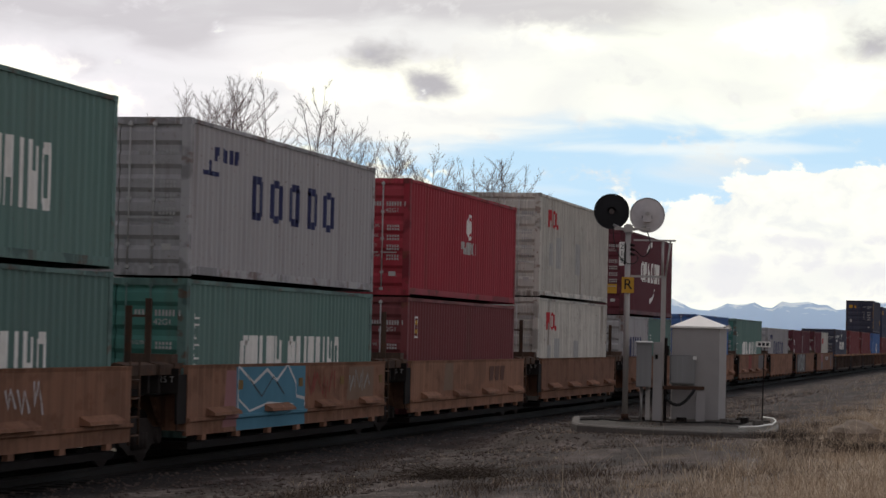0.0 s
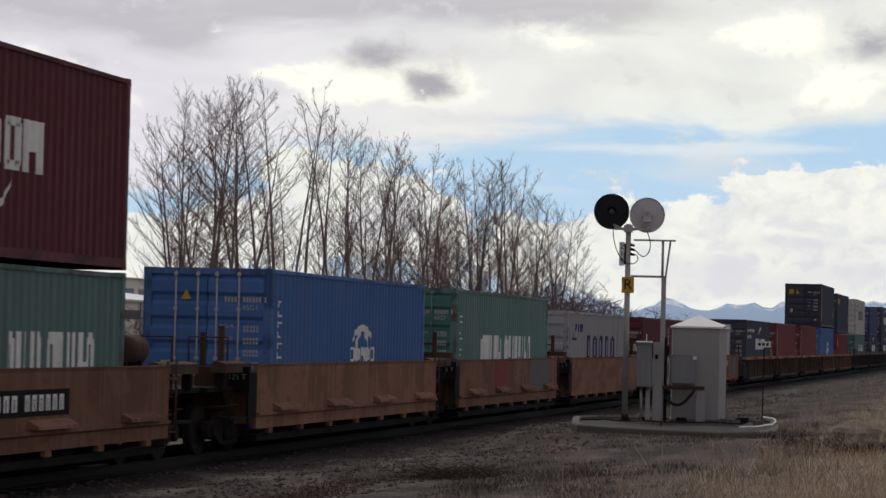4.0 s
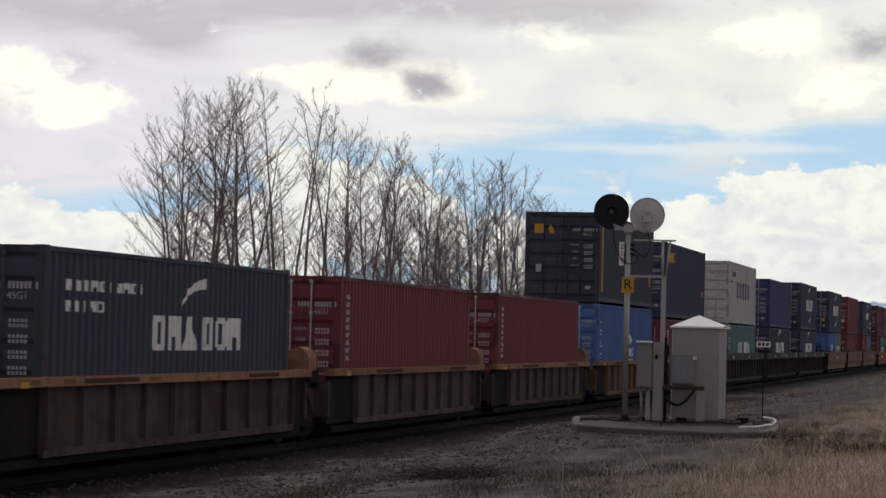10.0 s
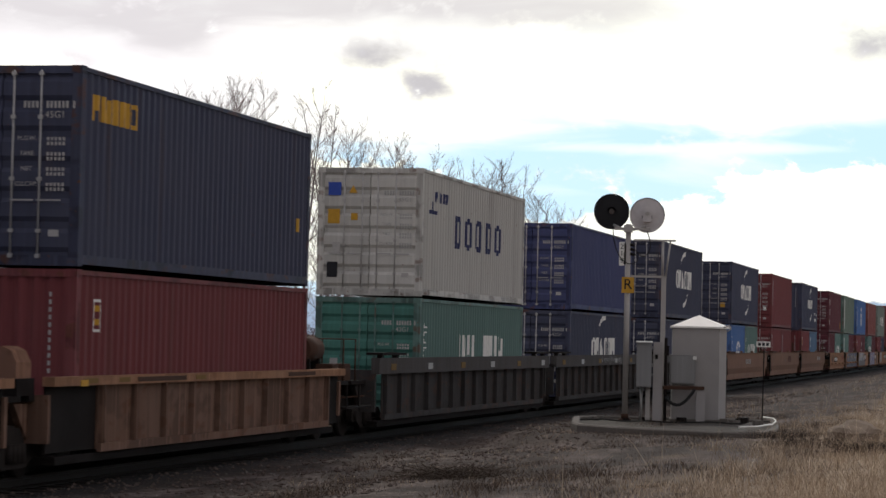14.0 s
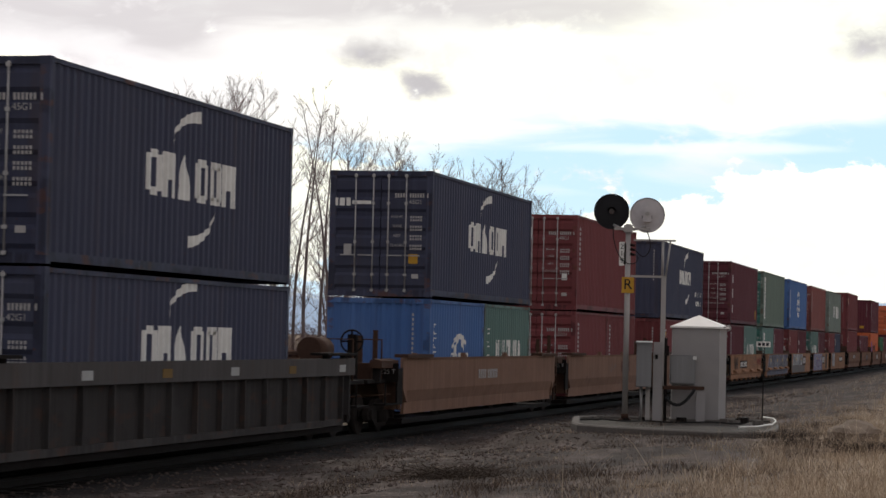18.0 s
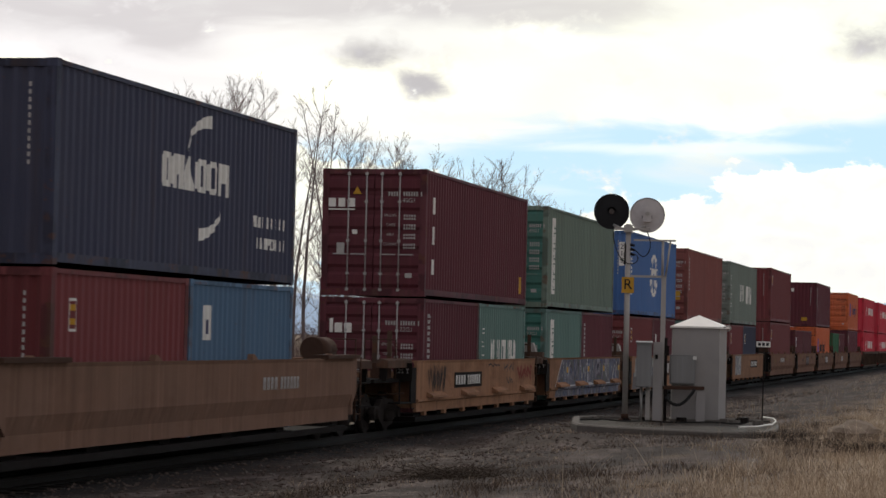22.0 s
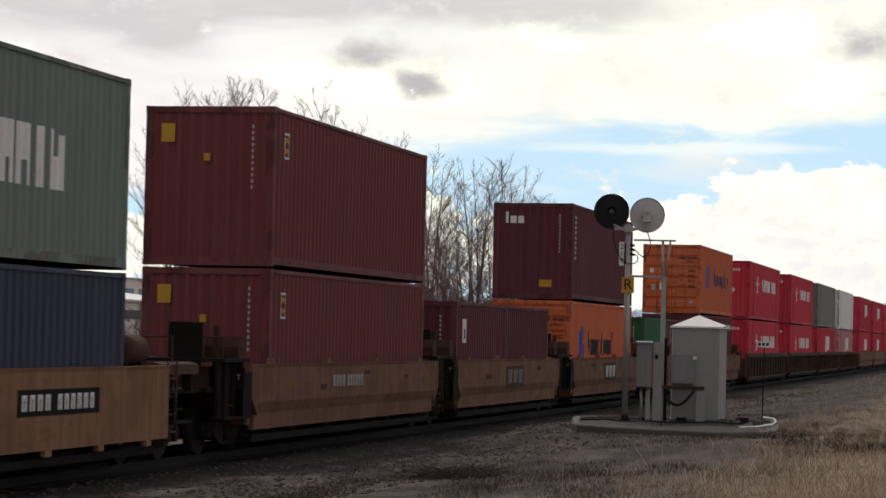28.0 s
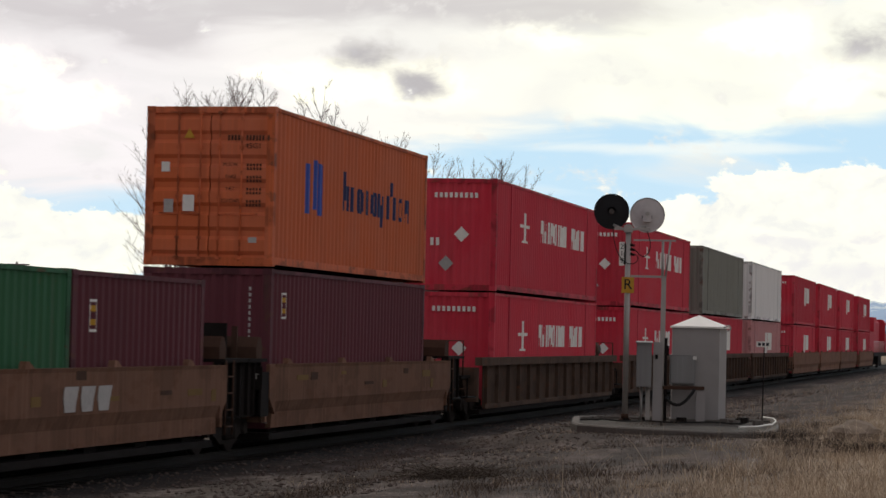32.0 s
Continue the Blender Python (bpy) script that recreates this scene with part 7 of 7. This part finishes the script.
def tuft(x, y, h, count, wide=0.09):
    for _ in range(count):
        px, py = x + rng.gauss(0, wide), y + rng.gauss(0, wide)
        z = ground_z(px, py) - 0.01
        hh = h * rng.uniform(0.5, 1.2)
        lx, ly = rng.gauss(0, 0.75) * hh, rng.gauss(0, 0.6) * hh
        w = 0.0016 + 0.002 * rng.random()
        n = len(blades.v)
        blades.v += [(px, py - w, z), (px, py + w, z), (px + lx * 0.4, py + ly * 0.4 + w * 0.6, z + hh * 0.6), (px + lx * 0.4, py + ly * 0.4 - w * 0.6, z + hh * 0.6), (px + lx, py + ly, z + hh)]
        blades.f += [(n, n + 1, n + 2, n + 3), (n + 3, n + 2, n + 4)]
        blades.s += [False, False]


for _ in range(9000):
    x = 25 + 95 * rng.random() ** 1.6
    y = rng.uniform(-0.5, 6.8)
    dense = noise.noise((x * 0.22, y * 0.5, 2)) * 2.5 + 4.6 - y
    if rng.random() < 0.12 + 0.3 * dense:
        tall = noise.noise((x * 0.5, y * 0.9, 4)) > 0.0
        tuft(x, y, rng.uniform(0.16, 0.34) if tall and rng.random() < 0.6 else rng.uniform(0.05, 0.15), 14)
for _ in range(1500):
    x, y = rng.uniform(28, 75), rng.uniform(3.5, 10.5)
    if noise.noise((x * 0.4, y * 0.6, 8)) > 0.05:
        tuft(x, y, rng.uniform(0.03, 0.1), 6)
for _ in range(900):
    tuft(rng.uniform(60, 260), rng.uniform(2, 9.5), rng.uniform(0.15, 0.35), 5)
for _ in range(160):
    tuft(rng.uniform(28, 70), rng.uniform(0.5, 5.0), rng.uniform(0.45, 0.8), 2)
tagged(part("dry_grass", blades, STRAW), "pale dry grass on the bank beside the line", "grass", kind="stuff")


blades = Build()
for _ in range(6500):         # low dead weeds, in drifts over the stony soil
    x, y = 27 + 45 * rng.random() ** 1.3, rng.uniform(2.5, 11.4)
    drift = noise.noise((x * 0.13, y * 0.85, 12)) + 0.45 * noise.noise((x * 0.4, y * 2.6, 3)) - 0.06 * max(0, y - 7.5)
    if drift > 0.0:
        tuft(x, y, rng.uniform(0.03, 0.07) + 0.16 * min(0.5, drift), 8, 0.16)
STUBBLE = bpy.data.materials.new("brown_dead_weeds")
nt_, n_, l_, b_ = nodes_of(STUBBLE)
l_.new(ramp(nt_, n_.new("ShaderNodeNewGeometry").outputs["Random Per Island"], [(0.0, (0.03, 0.021, 0.016)), (0.5, (0.085, 0.06, 0.045)), (0.85, (0.15, 0.11, 0.082)), (1.0, (0.26, 0.2, 0.15))]), b_.inputs["Base Color"])
b_.inputs["Roughness"].default_value, b_.inputs["Specular IOR Level"].default_value = 0.95, 0.08
tagged(part("dead_weeds", blades, STUBBLE), "low brown dead weeds in drifts over stony soil", "weeds", kind="stuff")


def pebbles(name, count, colour, lo, hi, x0, x1, y0, y1, label):
    b = Build()
    for _ in range(count):
        x, y = x0 + (x1 - x0) * rng.random() ** 1.5, rng.uniform(y0, y1)
        r = lo + (hi - lo) * rng.random() ** 2.5
        z = ground_z(x, y) + r * 0.2
        n = len(b.v)
        j = lambda: rng.uniform(0.65, 1.2) * r
        b.v += [(x + j(), y, z), (x, y + j(), z), (x - j(), y, z), (x, y - j(), z), (x, y, z + j() * 0.75), (x, y, z - r * 0.6)]
        b.f += [(n, n + 1, n + 4), (n + 1, n + 2, n + 4), (n + 2, n + 3, n + 4), (n + 3, n, n + 4), (n + 1, n, n + 5), (n + 2, n + 1, n + 5), (n + 3, n + 2, n + 5), (n, n + 3, n + 5)]
        b.s += [False] * 8
    return tagged(part(name, b, plain(name + "_stone", colour, 0.9, 0, 30.0, 0.5)), label, "stones", kind="stuff")


pebbles("ballast_stones", 9000, (0.095, 0.073, 0.064), 0.012, 0.05, 27, 110, 8.0, 13.4, "loose dark ballast stones beside the track")
pebbles("pale_pebbles", 650, (0.2, 0.178, 0.162), 0.012, 0.04, 29, 62, 6.5, 12.6, "scattered pale pebbles on the soil")

bmb = bmesh.new()
bmesh.ops.create_icosphere(bmb, subdivisions=3, radius=1.0)
for v in bmb.verts:
    v.co *= 1 + 0.3 * noise.noise(v.co * 1.6) + 0.14 * noise.noise(v.co * 4.5)
    v.co = Vector((v.co.x * 0.55, v.co.y * 0.32, v.co.z * 0.22))
rock = part("boulder", bmb, plain("lichened_boulder", (0.2, 0.155, 0.12), 0.95, 0, 4.0, 0.6, 0.1))
rock.matrix_basis = pose(46.0, 2.85, ground_z(46.0, 2.85) + 0.12, 0, 0, 20) @ Matrix.Scale(1.35, 4)
tagged(rock, "brown boulder half sunk in dry grass", "boulder")

wbld = Build()
for _ in range(420):
    p = Vector((rng.gauss(0, 0.3), rng.gauss(0, 0.2), 0.0))
    d = Vector((rng.gauss(0, 0.6), rng.gauss(0, 0.6), rng.uniform(0.1, 0.8)))
    wbld.path([p, p + d * 0.1, p + d * 0.2 + Vector((rng.gauss(0, 0.06), rng.gauss(0, 0.06), -0.03))], 0.0035, 3)
TANGLE, DEAD = wbld.mesh("tangle"), plain("dead_weed_stems", (0.06, 0.045, 0.035), 0.95)
for k, (x, y, s_, h_) in enumerate(((35.4, 7.75, 1.5, 1.5), (41.0, 2.4, 0.8, 1.6), (42.2, 2.15, 0.9, 1.3), (43.6, 3.4, 1.1, 1.4), (50.0, 4.4, 1.2, 1.2), (47.5, 2.6, 1.0, 1.4))):
    weed = thing("tumbleweed", "dark tangle of dead weed on the soil", "dead plant", pose(x, y, ground_z(x, y) - 0.01, 0, 0, k * 77) @ Matrix.Diagonal((s_, s_, h_, 1)), "dead weeds beside the line")
    part("tangle", TANGLE, DEAD, weed)["kind"] = "stuff"

# sleepers, the nearest ones
SLEEPER_MESH = Build().box(-0.115, 0.115, YC - 1.28, YC + 1.28, -0.34, -0.165).mesh("sleeper")
for k in range(190):
    part("sleeper", SLEEPER_MESH, SLEEPER, track, m=pose(26 + k * 0.55, 0, 0))


def motions():
    """The train rolls along the line; the wheels turn with it; the clouds drift."""
    times = [0, 4, 8, 12, 16, 20, 24, 28, 32]
    for ob, u, z in MOVERS:
        walk(ob, [(t, pose(u - run(t), YC, z)) for t in times])
    for dx, sets in WHEELS.items():
        first = sets[0]
        walk(first, [(k / FPS, pose(dx, 0, WHEEL_R, 0, -math.degrees(run(k / FPS) / WHEEL_R), 0)) for k in range(32 * FPS + 1)])
        for ob in sets[1:]:
            ob.rotation_mode = "QUATERNION"
            data = ob.animation_data_create()
            data.action = first.animation_data.action
            data.action_slot = first.animation_data.action_slot
    walk(sky_backdrop, [(0, pose(0, 0, 0)), (32, pose(0, 0, 0, 0, 0, 0.3))])


motions()
